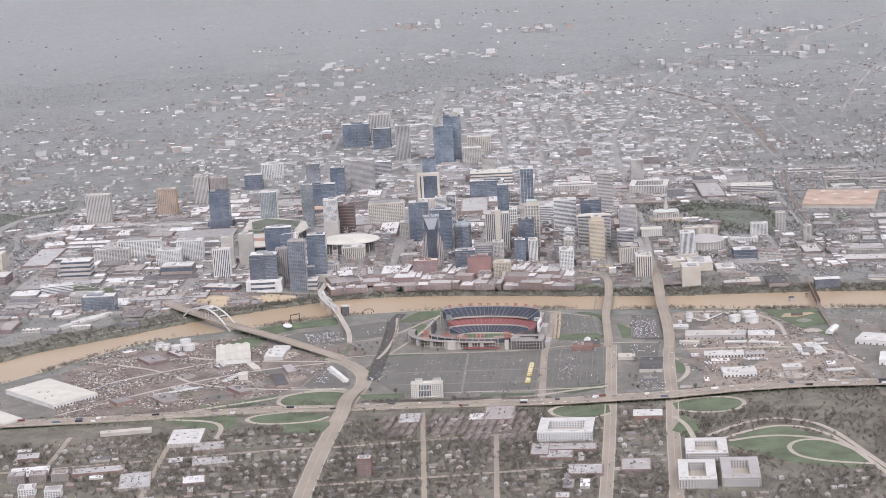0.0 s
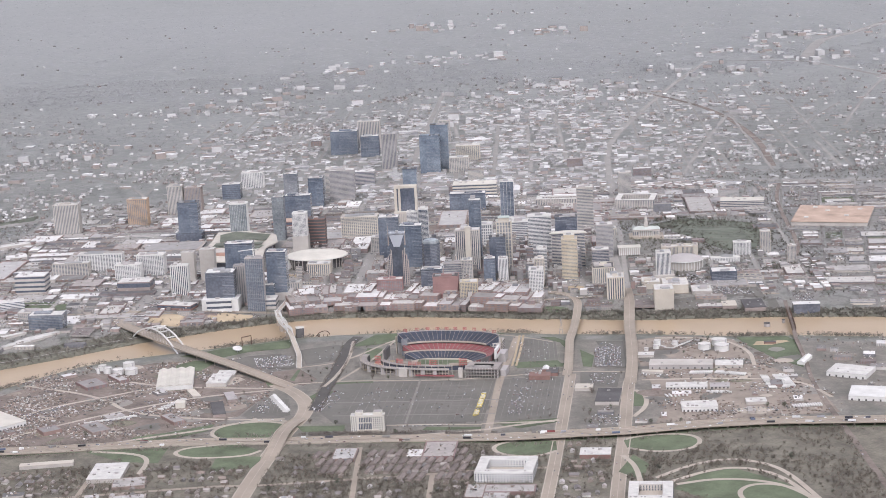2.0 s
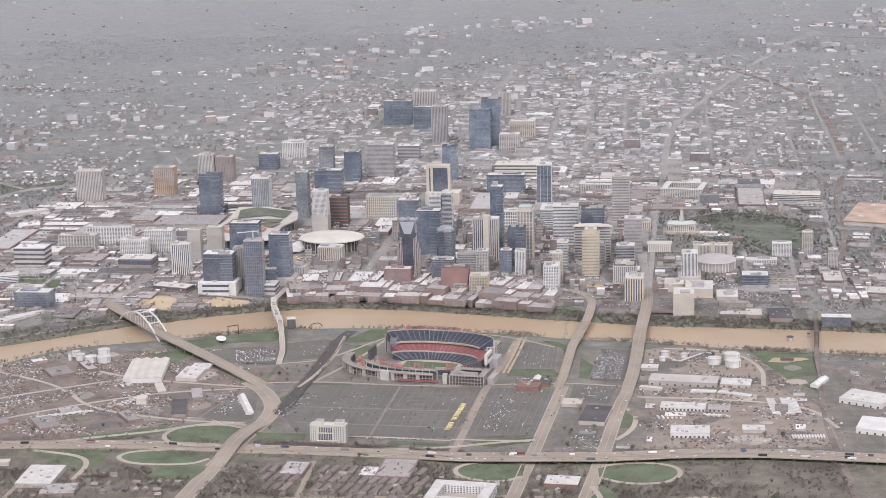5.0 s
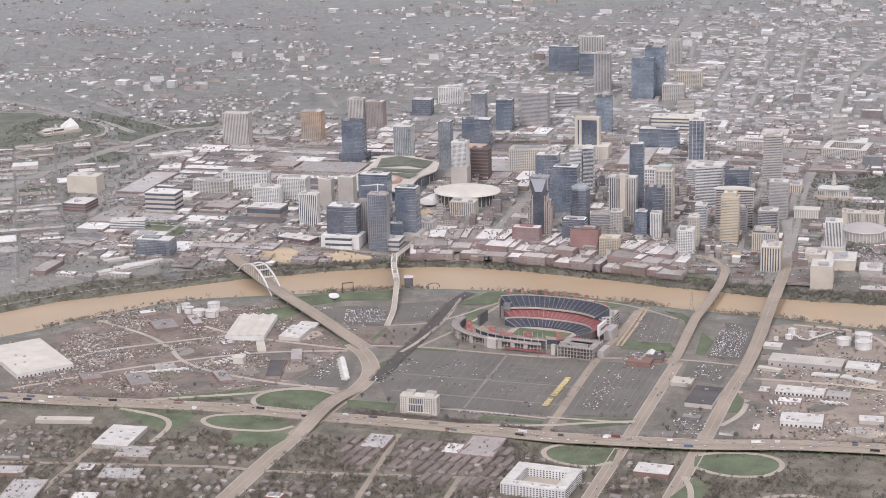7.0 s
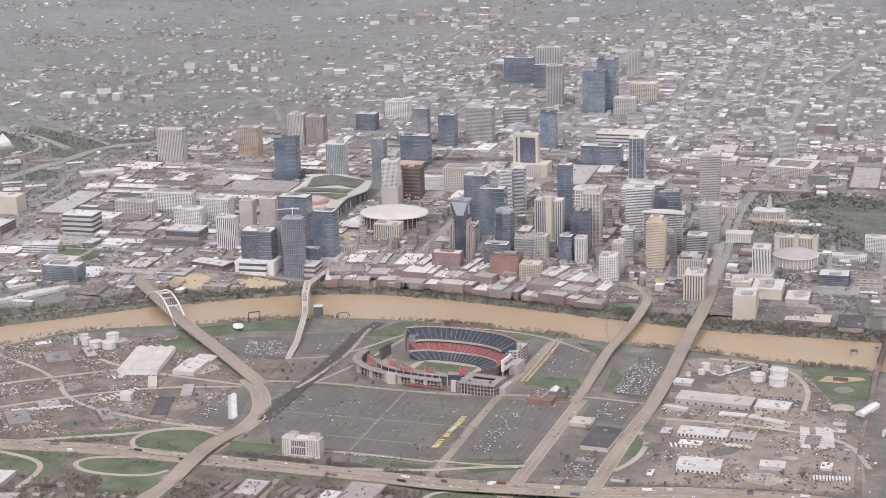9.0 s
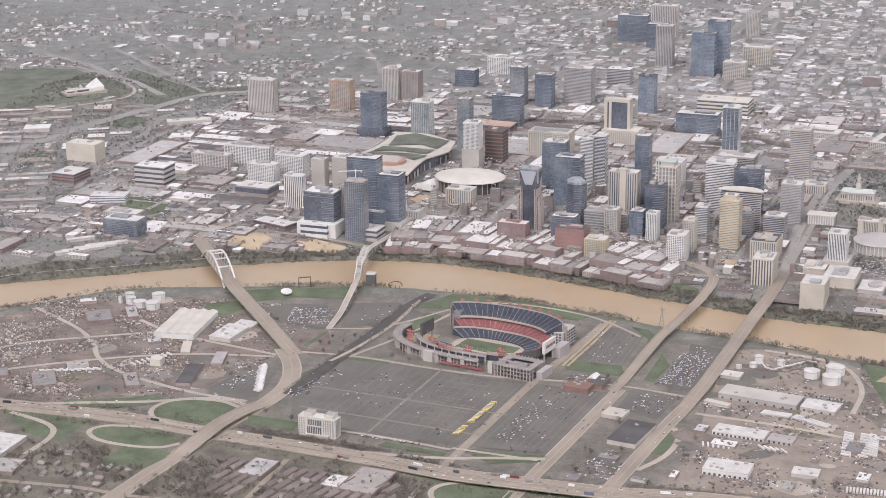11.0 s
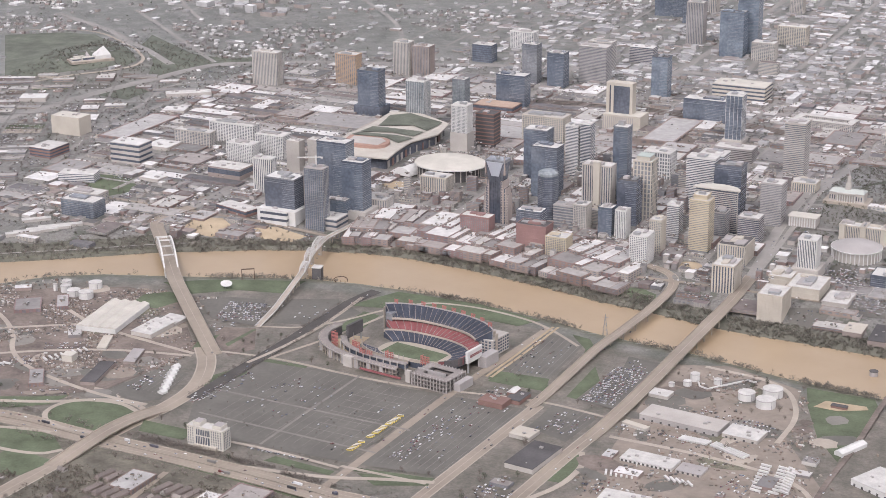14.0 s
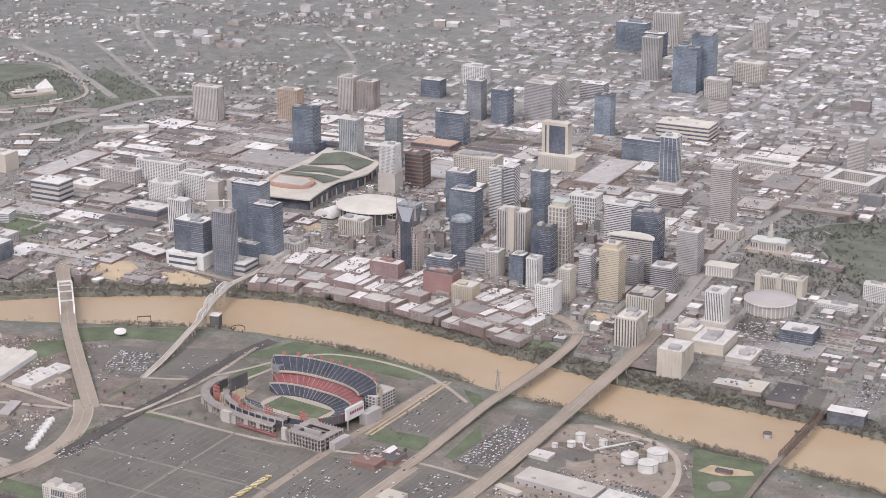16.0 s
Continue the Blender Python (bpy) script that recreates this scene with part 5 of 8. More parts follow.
T("hotel_tower", "tan concrete tower with twin slabs by the motorway", -749, 1896, 48, 36, 112, "piers", "beige", "glass_grey", 3.6, 5, plant=2)
T("hotel_tower", "brown concrete tower slab by the motorway", -696, 1900, 54, 38, 104, "piers", "brown_stone", "glass_grey", 3.6, 5, plant=2)
T("apartment_tower", "pale apartment tower beyond the rail cut", 664, 1692, 40, 36, 111, "bands", "beige", "glass_grey", 3.4, cat="tower")
T("hospital_block", "pale hospital slab in the far distance", -140, 2920, 84, 40, 146, "piers", "beige", "glass_grey", 4, 6, cat="building")
T("hospital_block", "dark glass hospital wing in the far distance", -130, 2760, 66, 40, 112, "mullions", "glass_dark", "glass_blue", 4, 6, cat="building")
T("office_block", "pale banded office block in midtown", -250, 2110, 70, 40, 104, "bands", "beige", "glass_grey", 4, cat="building", plant=3)
T("office_block", "white office block beside the twin glass tower", 170, 2310, 66, 40, 88, "grid", "beige", "glass_grey", 4, 6, cat="building")
T("office_block", "cream block with tall bays in midtown", 205, 2520, 84, 44, 96, "grid", "tan", "glass_grey", 4, 7, cat="building")
T("apartment_tower", "pale apartment tower far out along an avenue", 165, 2960, 42, 34, 128, "grid", "beige", "glass_grey", 3.6, 5, cat="tower")
T("office_block", "grey apartment block with pale roof in midtown", -540, 2300, 76, 36, 76, "grid", "white", "glass_grey", 3.6, 6, cat="building")
T("office_block", "dark banded office block with pale floor edges", 454, 694, 44, 38, 87, "bands", "grey", "glass_dark", 3.9, band=1.3, cat="building", plant=2)
T("office_block", "plain grey office block beside a fan-shaped one", 400, 705, 28, 34, 88, "thinbands", "grey", "glass_grey", 3.9, cat="building", plant=2, roof="dark")
T("hotel", "old beige brick hotel with small windows", 118, 690, 28, 34, 80, "grid", "beige", "glass_grey", 3.6, 4, cat="hotel", plant=2)
T("office_block", "blue glass mid-rise with white roof", 174, 675, 30, 30, 84, "sheer", "glass_blue", "glass_blue", 3.9, cat="building", plant=2)
T("office_block", "white ribbed mid-rise with dark slots", 211, 668, 24, 28, 84, "piers", "white", "glass_grey", 3.8, 4, cat="building", plant=2)
T("apartment_slab", "tall pale narrow slab with small windows", 298, 604, 24, 30, 92, "grid", "tan", "glass_grey", 3.4, 4, cat="building", plant=1)
T("office_tower", "white tower with notched dark corners", 312, 690, 26, 27, 100, "thinbands", "white", "glass_grey", 3.8, cat="office tower", plant=1)
T("library_block", "white stepped block with tall windows", 165, 1090, 62, 44, 92, "grid", "white", "glass_grey", 8, 6, cat="building", plant=3)
T("church_office", "white office block with round roof drum", 280, 1130, 58, 48, 86, "thinbands", "white", "glass_grey", 5, cat="building", plant=2)
T("office_block", "low tan stone state office", 508, 1000, 52, 40, 78, "piers", "tan", "glass_grey", 5, 5, cat="building", plant=2)
T("parking_deck", "open grey concrete parking deck by the tracks", 285, 1270, 90, 46, 66, "bands", "grey", "dark", 4.2, cat="parking deck", plant=1)
T("hotel", "brown-red brick hotel with rows of windows", -100, 617, 64, 30, 58, "grid", "red_brick", "glass_grey", 3.6, 4.5, cat="hotel", plant=2)
T("office_block", "low dark glass block with white roof", 12, 640, 54, 34, 73, "sheer", "glass_dark", "glass_dark", 3.9, roof="white", cat="building", plant=3)
T("office_block", "long grey stone block with blind walls", 72, 700, 58, 30, 72, "thinbands", "grey", "glass_grey", 6, cat="building", plant=2, roof="grey")
T("office_block", "long cream stone federal block with regular windows", -194, 1330, 106, 50, 88, "grid", "tan", "glass_grey", 4.4, 6, cat="building", plant=3, roof="beige")
T("hall", "low stone hall with columns near the footbridge", -352, 700, 56, 40, 46, "piers", "beige", "glass_grey", 8, 6, cat="hall", plant=3)
T("office_block", "cream apartment block behind the arena", -110, 1120, 44, 40, 66, "grid", "beige", "glass_grey", 3.6, 5, cat="building", plant=2)


# ---- landmark buildings ----
def standing(name, label, x, y, w, d, turn, cat="building", z=None):
    """A thing whose own axes start at its middle; ground taken up is kept free."""
    z0 = ground_z(x, y) if z is None else z
    take(x, y, w + 6, d + 6, turn)
    return thing(name, x, y, z0, turn, label, cat), z0


M["wing_stone"] = surface("pinkish_granite", (0.37, 0.32, 0.29), vary=0.12)
M["pale_panel"] = surface("pale_blue_grey_metal", (0.36, 0.38, 0.42), rough=0.4, metal=0.2, vary=0.08)
M["copper"] = surface("green_copper", (0.4, 0.42, 0.39), vary=0.12)
M["cream"] = surface("cream_roof_metal", (0.46, 0.435, 0.385), vary=0.1, coarse=0.03)
M["rust_roof"] = surface("orange_brown_roof", (0.38, 0.285, 0.225), vary=0.25, coarse=0.02)

o, z0 = standing("spire_tower", "dark glass office tower with twin spires and stepped stone wings", -43, 689, 50, 40, GRID, "office tower")
h = 162 - z0
part("shaft", box(bmesh.new(), -15, 15, -13, 13, -2, h - 34), M["glass_dark"], o, "dark glass shaft")
bm = bmesh.new()
lo = [bm.verts.new(c) for c in ((-15, -13, h - 46), (15, -13, h - 46), (15, 13, h - 46), (-15, 13, h - 46))]
hi = [bm.verts.new(c) for c in ((-21, -15, h - 6), (21, -15, h - 6), (21, 15, h - 6), (-21, 15, h - 6))]
for k in range(4):
    bm.faces.new((lo[k], lo[(k + 1) % 4], hi[(k + 1) % 4], hi[k]))
bm.faces.new(hi)
part("head", bm, M["glass_dark"], o, "dark head widening upwards")
part("crown_roof", box(bmesh.new(), -21.5, 21.5, -15.5, 15.5, h - 6, h + 0.5), M["glass_grey"], o)
bm = bmesh.new()
f4 = [bm.verts.new(c) for c in ((-8, -15.2, h - 34), (8, -15.2, h - 34), (18, -17.5, h - 4), (-18, -17.5, h - 4))]
b4 = [bm.verts.new(c) for c in ((-8, -13.2, h - 34), (8, -13.2, h - 34), (18, -14.2, h - 4), (-18, -14.2, h - 4))]
bm.faces.new(f4)
for k in range(4):
    bm.faces.new((f4[k], b4[k], b4[(k + 1) % 4], f4[(k + 1) % 4]))
part("crown", bm, M["pale_panel"], o, "pale blue-grey wedge-shaped crown panel")
part("roof_drum", prism(bmesh.new(), round_pts(4, 12), h + 1, h + 5), M["steel"], o)
bm = bmesh.new()
for k in range(-3, 4):
    box(bm, k * 4 - 0.4, k * 4 + 0.4, -14.6, -13.9, 0, h - 22)
tagged(part("fin", bm, M["glass_dark"], o), kind="stuff")
for s in (-1, 1):
    for u0, u1, dd, top in ((13.5, 18, 16, h - 44), (18, 23, 13, h - 60), (23, 27, 10, h - 74)):
        a, b = sorted((s * u0, s * u1))
        wing = part("wing", box(bmesh.new(), a + 0.4, b - 0.4, -dd, dd, -2, top), M["glass_dark"], o, "stepped stone wing")
        bm = bmesh.new()
        box(bm, a, a + 1.1, -dd - 0.3, dd + 0.3, -2, top + 1)
        box(bm, b - 1.1, b, -dd - 0.3, dd + 0.3, -2, top + 1)
        part("stone_pier", bm, M["wing_stone"], wing)
        bm = bmesh.new()
        for k in range(1, int(top / 5.5)):
            box(bm, a + 0.05, b - 0.05, -dd - 0.2, dd + 0.2, k * 5.5, k * 5.5 + 1.3)
        tagged(part("stone_band", bm, M["wing_stone"], wing), kind="stuff")
    bm = bmesh.new()
    base = [bm.verts.new((s * 21 + i, j - 14, h - 30)) for i, j in ((-1.8, -1.8), (1.8, -1.8), (1.8, 1.8), (-1.8, 1.8))]
    tip = bm.verts.new((s * 21, -14, h + 28))
    for k in range(4):
        bm.faces.new((base[k], base[(k + 1) % 4], tip))
    part("spire", bm, M["brown_stone"], o, "thin steel spire")

o, z0 = standing("portal_hotel", "hotel tower with tan portal frame round dark glazing", 3, 1515, 80, 60, GRID, "hotel")
h = 139 - z0
part("glazing", box(bmesh.new(), -17, 25, -12, 12, 28, h - 6), M["glass_dark"], o)
for a, b, nm in ((-36, -28, "side_wall"), (-24, -17, "side_wall"), (25, 32, "side_wall")):
    part(nm, box(bmesh.new(), a, b, -13, 13, 20, h), M["tan"], o)
part("glazing", box(bmesh.new(), -28, -24, -11, 11, 28, h - 4), M["glass_dark"], o)
part("top_beam", box(bmesh.new(), -36, 32, -13.2, 13.2, h - 7, h + 0.4), M["tan"], o)
part("podium", box(bmesh.new(), -38, 60, -30, 30, -3, 36), M["tan"], o, "cream podium with ribbed front")
part("podium_roof", box(bmesh.new(), -36, 58, -28, 28, 36, 36.6), M["cream"], o)
for k in range(16):
    part("rib", box(bmesh.new(), -36 + k * 5, -34 + k * 5, -30.8, -30, 0, 32), M["grey"], o)

o, z0 = standing("fan_block", "fan-shaped grey banded office block with white overhanging roof", 402, 765, 92, 48, GRID)
h = 122 - z0


def fan(r, front=0.0, n=14):
    arc = [(44 * math.cos(a) * r, -18 - front + 30 * math.sin(a) * r) for a in np.linspace(math.pi, 0, n)]
    return [(-44 * r, -20 - front), (44 * r, -20 - front)] + arc[::-1]


part("glazing", prism(bmesh.new(), fan(0.97), -2, h), M["glass_dark"], o)
first = part("floor_band", prism(bmesh.new(), fan(1.0, 0.5), 0, 1.7), M["beige"], o)
repeat(first, [(0, 0, k * 3.9) for k in range(1, int(h / 3.9))])
part("roof", prism(bmesh.new(), fan(1.1, 2.0), h, h + 2.6), M["cream"], o, "white overhanging roof slab")

o, z0 = standing("octagon_tower", "dark glass octagonal tower with faceted glass dome", 44, 757, 46, 46, GRID, "office tower")
h = 117 - z0
OC = [(x, y) for x, y in round_pts(23, 8)]
part("glazing", prism(bmesh.new(), OC, -2, h), M["glass_dark"], o)
repeat(part("floor_line", prism(bmesh.new(), round_pts(23.3, 8), 0, 0.6), M["glass_grey"], o), [(0, 0, k * 3.9) for k in range(1, int(h / 3.9))])
bm = bmesh.new()
rr = [[bm.verts.new((x, y, z)) for x, y in round_pts(r, 8)] for r, z in ((23, h), (22, h + 5), (14, h + 10))]
for a, b in zip(rr, rr[1:]):
    for k in range(8):
        bm.faces.new((a[k], a[(k + 1) % 8], b[(k + 1) % 8], b[k]))
bm.faces.new(rr[-1])
part("dome", bm, M["glass_green"], o, "faceted pale glass dome")
o, z0 = standing("tan_shaft_tower", "tan stone shaft with pale cap between ribbed tower halves", 142, 779, 16, 8, GRID, "tower")
part("shaft", box(bmesh.new(), -7, 7, -4, 5, -2, 146 - z0), M["tan"], o)
part("cap", box(bmesh.new(), -8, 8, -5, 6, 146 - z0, 149 - z0), M["cream"], o)

M["terracotta"] = surface("terracotta_panels", (0.34, 0.22, 0.175), vary=0.15)
M["wave_roof"] = surface("cream_standing_seam_roof", (0.4, 0.37, 0.325), vary=0.12, coarse=0.03)
# convention centre with a waving, planted roof
o, z0 = standing("convention_centre", "long convention centre with waving cream roof and planted beds", -480, 1200, 180, 420, -14)
take(-560, 1340, 130, 160)
take(-440, 1050, 90, 150)


def wave(x, y):
    return 48 + 5 * math.sin((y - 985) / 62.0) + 0.01 * (y - 985)


bm = bmesh.new()
vs = {}
left = lambda y: np.interp(y, [985, 1050, 1159, 1272, 1386], [-532, -562, -577, -567, -553])  # noqa: E731
right = lambda y: np.interp(y, [985, 1130, 1236, 1333, 1386], [-408, -402, -374, -382, -470])  # noqa: E731
ny, nx = 36, 10
for j in range(ny + 1):
    y = 990 + 396 * j / ny
    for i in range(nx + 1):
        x = left(y) + (right(y) - left(y)) * i / nx
        z = wave(x, y) - z0
        vs[i, j, 1], vs[i, j, 0] = bm.verts.new((x, y, z)), bm.verts.new((x, y, z - 3))
for j in range(ny):
    for i in range(nx):
        bm.faces.new((vs[i, j, 1], vs[i + 1, j, 1], vs[i + 1, j + 1, 1], vs[i, j + 1, 1]))
        bm.faces.new((vs[i, j, 0], vs[i, j + 1, 0], vs[i + 1, j + 1, 0], vs[i + 1, j, 0]))
    bm.faces.new((vs[0, j, 1], vs[0, j + 1, 1], vs[0, j + 1, 0], vs[0, j, 0]))
    bm.faces.new((vs[nx, j, 1], vs[nx, j, 0], vs[nx, j + 1, 0], vs[nx, j + 1, 1]))
for i in range(nx):
    bm.faces.new((vs[i, 0, 1], vs[i, 0, 0], vs[i + 1, 0, 0], vs[i + 1, 0, 1]))
    bm.faces.new((vs[i, ny, 1], vs[i + 1, ny, 1], vs[i + 1, ny, 0], vs[i, ny, 0]))
o.matrix_basis = pose(0, 0, z0 * S)
part("roof", bm, M["wave_roof"], o, "waving cream metal roof")
for pts in ([(-540, 1262), (-544, 1352), (-500, 1378), (-398, 1332), (-410, 1252), (-460, 1290)], [(-556, 1186), (-550, 1250), (-510, 1252), (-412, 1240), (-418, 1180), (-480, 1206)], [(-562, 1148), (-554, 1180), (-455, 1178), (-408, 1160), (-424, 1100), (-480, 1146)]):
    bm = bmesh.new()
    ring = [bm.verts.new((x, y, wave(x, y) - z0 + 2.0)) for x, y in dense(pts + [pts[0]], 12)[:-1]]
    mid = bm.verts.new((sum(v.co.x for v in ring) / len(ring), sum(v.co.y for v in ring) / len(ring), 0))
    mid.co.z = wave(mid.co.x, mid.co.y) - z0 + 3.2
    for k in range(len(ring)):
        bm.faces.new((ring[k], ring[(k + 1) % len(ring)], mid))
    part("planted_bed", bm, M["park"], o, "olive-green planted roof bed")
part("ballroom", prism(bmesh.new(), rounded([(-552, 1118), (-548, 1046), (-446, 1040), (-436, 1088), (-462, 1122), (-552, 1118)], 2)[:-1], 30, wave(0, 1060) - z0 + 7), M["terracotta"], o, "curved terracotta ballroom drum")
part("ballroom_roof", prism(bmesh.new(), [(-540, 1110), (-536, 1056), (-456, 1050), (-450, 1088), (-470, 1110)], wave(0, 1060) - z0 + 7, wave(0, 1060) - z0 + 8), M["beige"], o)
bm = bmesh.new()
prism(bm, [(float(left(y)) + 10, y) for y in np.linspace(1380, 1005, 12)] + [(float(right(y)) - 10, y) for y in np.linspace(1005, 1325, 12)], -3, 40 - z0 + 3)
part("glazed_wall", bm, M["glass_dark"], o, "dark glazed walls")
for k in range(12):
    y = 1010 + k * 25
    part("wall_panel", box(bmesh.new(), float(right(y)) - 9, float(right(y)) - 8, y, y + 12, -3, 36 - z0), M["rust"] if k % 3 == 1 else M["beige"], o)

o, z0 = standing("arena", "round arena with a smooth white domed roof", -262, 1000, 160, 150, GRID, "arena", z=22)
part("drum", prism(bmesh.new(), round_pts(72, 40, 0, 0, 66), -3, 30), M["dark"], o, "dark glazed drum")
repeat(part("drum_column", box(bmesh.new(), -1, 1, -1, 1, -3, 30), M["beige"], o), [(72.5 * math.cos(k * math.pi / 16), 66.5 * math.sin(k * math.pi / 16), 0) for k in range(32)])
bm = bmesh.new()
rings = []
for k in range(8):
    f = math.cos(k / 7 * math.pi / 2)
    rings.append([bm.verts.new(((80 * f + (8 * f if x > 0 else 0)) * x, 72 * f * y, 29 + 8 * math.sin(k / 7 * math.pi / 2))) for x, y in round_pts(1, 40)])
for a, b in zip(rings, rings[1:]):
    for k in range(40):
        bm.faces.new((a[k], a[(k + 1) % 40], b[(k + 1) % 40], b[k]))
bmesh.ops.remove_doubles(bm, verts=bm.verts, dist=0.01)
part("dome_roof", bm, M["cream"], o, "smooth white dome")
part("eave_ring", prism(bmesh.new(), [((80 + (8 if x > 0 else 0)) * x, 72 * y) for x, y in round_pts(1, 40)], 27, 29.2), M["white"], o)
bm = bmesh.new()
arc = [(-90 + 22 * math.cos(a), 18 * math.sin(a)) for a in np.linspace(math.pi, 0, 10)]
for y0, y1 in ((-60, -10),):
    lo, hi = [bm.verts.new((x, y0, 2 + z)) for x, z in arc], [bm.verts.new((x + 12, y1, 2 + z)) for x, z in arc]
    for k in range(9):
        bm.faces.new((lo[k], hi[k], hi[k + 1], lo[k + 1]))
    bm.faces.new(lo)
    bm.faces.new(hi[::-1])
part("entrance_vault", bm, M["white"], o, "white half-round entrance vault")

o, z0 = standing("auditorium", "round civic auditorium with a shallow grey dome", 690, 684, 100, 100, GRID, "auditorium")
part("drum", prism(bmesh.new(), round_pts(46, 40), -4, 20), M["beige"], o)
bm = bmesh.new()
rings = [[bm.verts.new((x, y, 20 + 12 * (1 - (r / 49) ** 2))) for x, y in round_pts(r, 40)] for r in (49, 42, 34, 24, 12, 3)]
for a, b in zip(rings, rings[1:]):
    for k in range(40):
        bm.faces.new((a[k], a[(k + 1) % 40], b[(k + 1) % 40], b[k]))
bm.faces.new(rings[-1])
part("dome", bm, M["grey"], o, "shallow pale grey dome")
part("eave_ring", prism(bmesh.new(), round_pts(49.5, 40), 18, 20.1), M["white"], o)
repeat(part("column", box(bmesh.new(), -0.8, 0.8, -0.8, 0.8, -4, 18), M["white"], o), [(47.5 * math.cos(k * math.pi / 18), 47.5 * math.sin(k * math.pi / 18), 0) for k in range(36)])

o, z0 = standing("capitol", "grey stone capitol with green roof and columned tower", 634, 950, 86, 50, GRID, "capitol")
part("terrace", box(bmesh.new(), -46, 46, -28, 28, -6, 4), M["concrete"], o)
part("body", box(bmesh.new(), -36, 36, -16, 16, 4, 22), M["beige"], o)
bm = bmesh.new()
v = [bm.verts.new(c) for c in ((-37, -17, 22), (37, -17, 22), (37, 17, 22), (-37, 17, 22), (-30, 0, 28), (30, 0, 28))]
for f in ((0, 1, 5, 4), (2, 3, 4, 5), (1, 2, 5), (3, 0, 4), (3, 2, 1, 0)):
    bm.faces.new([v[k] for k in f])
part("roof", bm, M["copper"], o, "green copper roof")
part("portico", box(bmesh.new(), -20, 20, -21, -16, 18, 22), M["beige"], o)
repeat(part("column", prism(bmesh.new(), round_pts(1.1, 8), 4, 18), M["white"], o), [(-18 + k * 5.1, -19, 0) for k in range(8)])
repeat(part("window", box(bmesh.new(), -1, 1, -0.2, 0.2, 7, 16), M["glass_dark"], o), [(x, -16.1, 0) for x in range(-34, 36, 5) if abs(x) > 20])
part("tower", box(bmesh.new(), -5.5, 5.5, -5.5, 5.5, 22, 40), M["beige"], o)
part("lantern", prism(bmesh.new(), round_pts(4, 12), 40, 54), M["beige"], o)
part("lantern_roof", prism(bmesh.new(), round_pts(2.2, 10), 54, 60), M["grey"], o)

o, z0 = standing("museum", "white museum with a tall sloping hall and low wings", -1566, 1660, 60, 40, 46, "museum")
part("terrace", box(bmesh.new(), -64, 58, -30, 26, -6, 0.8), M["concrete"], o, "pale paved terrace")
bm = bmesh.new()
v = [bm.verts.new(c) for c in ((8, -18, 0), (52, -18, 0), (52, 18, 0), (8, 18, 0), (8, -18, 9), (52, -18, 11), (52, 18, 11), (8, 18, 9), (36, -2, 34))]
for f in ((0, 1, 5, 4), (1, 2, 6, 5), (2, 3, 7, 6), (3, 0, 4, 7), (4, 5, 8), (5, 6, 8), (6, 7, 8), (7, 4, 8), (3, 2, 1, 0)):
    bm.faces.new([v[k] for k in f])
part("hall", bm, M["white"], o)
bm = bmesh.new()
v = [bm.verts.new(c) for c in ((-18, -6, 0), (2, -6, 0), (2, 14, 0), (-18, 14, 0), (-12, 4, 22))]
for f in ((0, 1, 4), (1, 2, 4), (2, 3, 4), (3, 0, 4), (3, 2, 1, 0)):
    bm.faces.new([v[k] for k in f])
part("pyramid_roof", bm, M["grey"], o, "small grey pyramid")
for x0, x1, y0, y1, z1 in ((-30, 8, -16, -6, 8), (-46, -18, 4, 18, 7), (-60, -32, -14, 2, 6)):
    wing = part("wing", box(bmesh.new(), x0, x1, y0, y1, 0, z1), M["white"], o)
    part("roof_edge", box(bmesh.new(), x0 - 0.8, x1 + 0.8, y0 - 0.8, y1 + 0.8, z1, z1 + 0.9), M["cream"], wing)
    part("window_band", box(bmesh.new(), x0 + 2, x1 - 2, y0 - 0.3, y0, 1.5, z1 - 1.5), M["glass_dark"], wing)

o, z0 = standing("market_hall", "huge low hall with an orange-brown flat roof", 1220, 1240, 230, 260, -20)
part("wall", box(bmesh.new(), -105, 105, -120, 120, -4, 11), M["beige"], o)
part("roof", box(bmesh.new(), -107, 107, -122, 122, 11, 12), M["rust_roof"], o, "orange-brown roof")
repeat(part("roof_unit", box(bmesh.new(), -6, 6, -5, 5, 12, 15), M["roof"], o), [(x, y, 0) for x, y in ((-70, -60), (-20, 40), (40, -30), (70, 70), (10, 95), (-60, 90))])
o, z0 = standing("civic_hall", "pale stone columned hall below the capitol", 567, 812, 64, 40, GRID)
part("wall", box(bmesh.new(), -28, 28, -15, 15, -4, 18), M["beige"], o)
part("cornice", box(bmesh.new(), -30, 30, -17, 17, 18, 20), M["cream"], o)
repeat(part("column", box(bmesh.new(), -1, 1, -0.9, 0.9, -3, 18), M["white"], o), [(-26 + k * 5.2, -16, 0) for k in range(11)])

# crane on the building shell
o = thing("tower_crane", -402, 580, 143, 20, "white lattice tower crane on the unfinished tower", "crane")
part("mast", box(bmesh.new(), -1, 1, -1, 1, -6, 22), M["white"], o)
part("jib", box(bmesh.new(), -38, 14, -0.8, 0.8, 18, 19.6), M["white"], o)
part("counterweight", box(bmesh.new(), 10, 14, -1.6, 1.6, 15, 18), M["grey"], o)

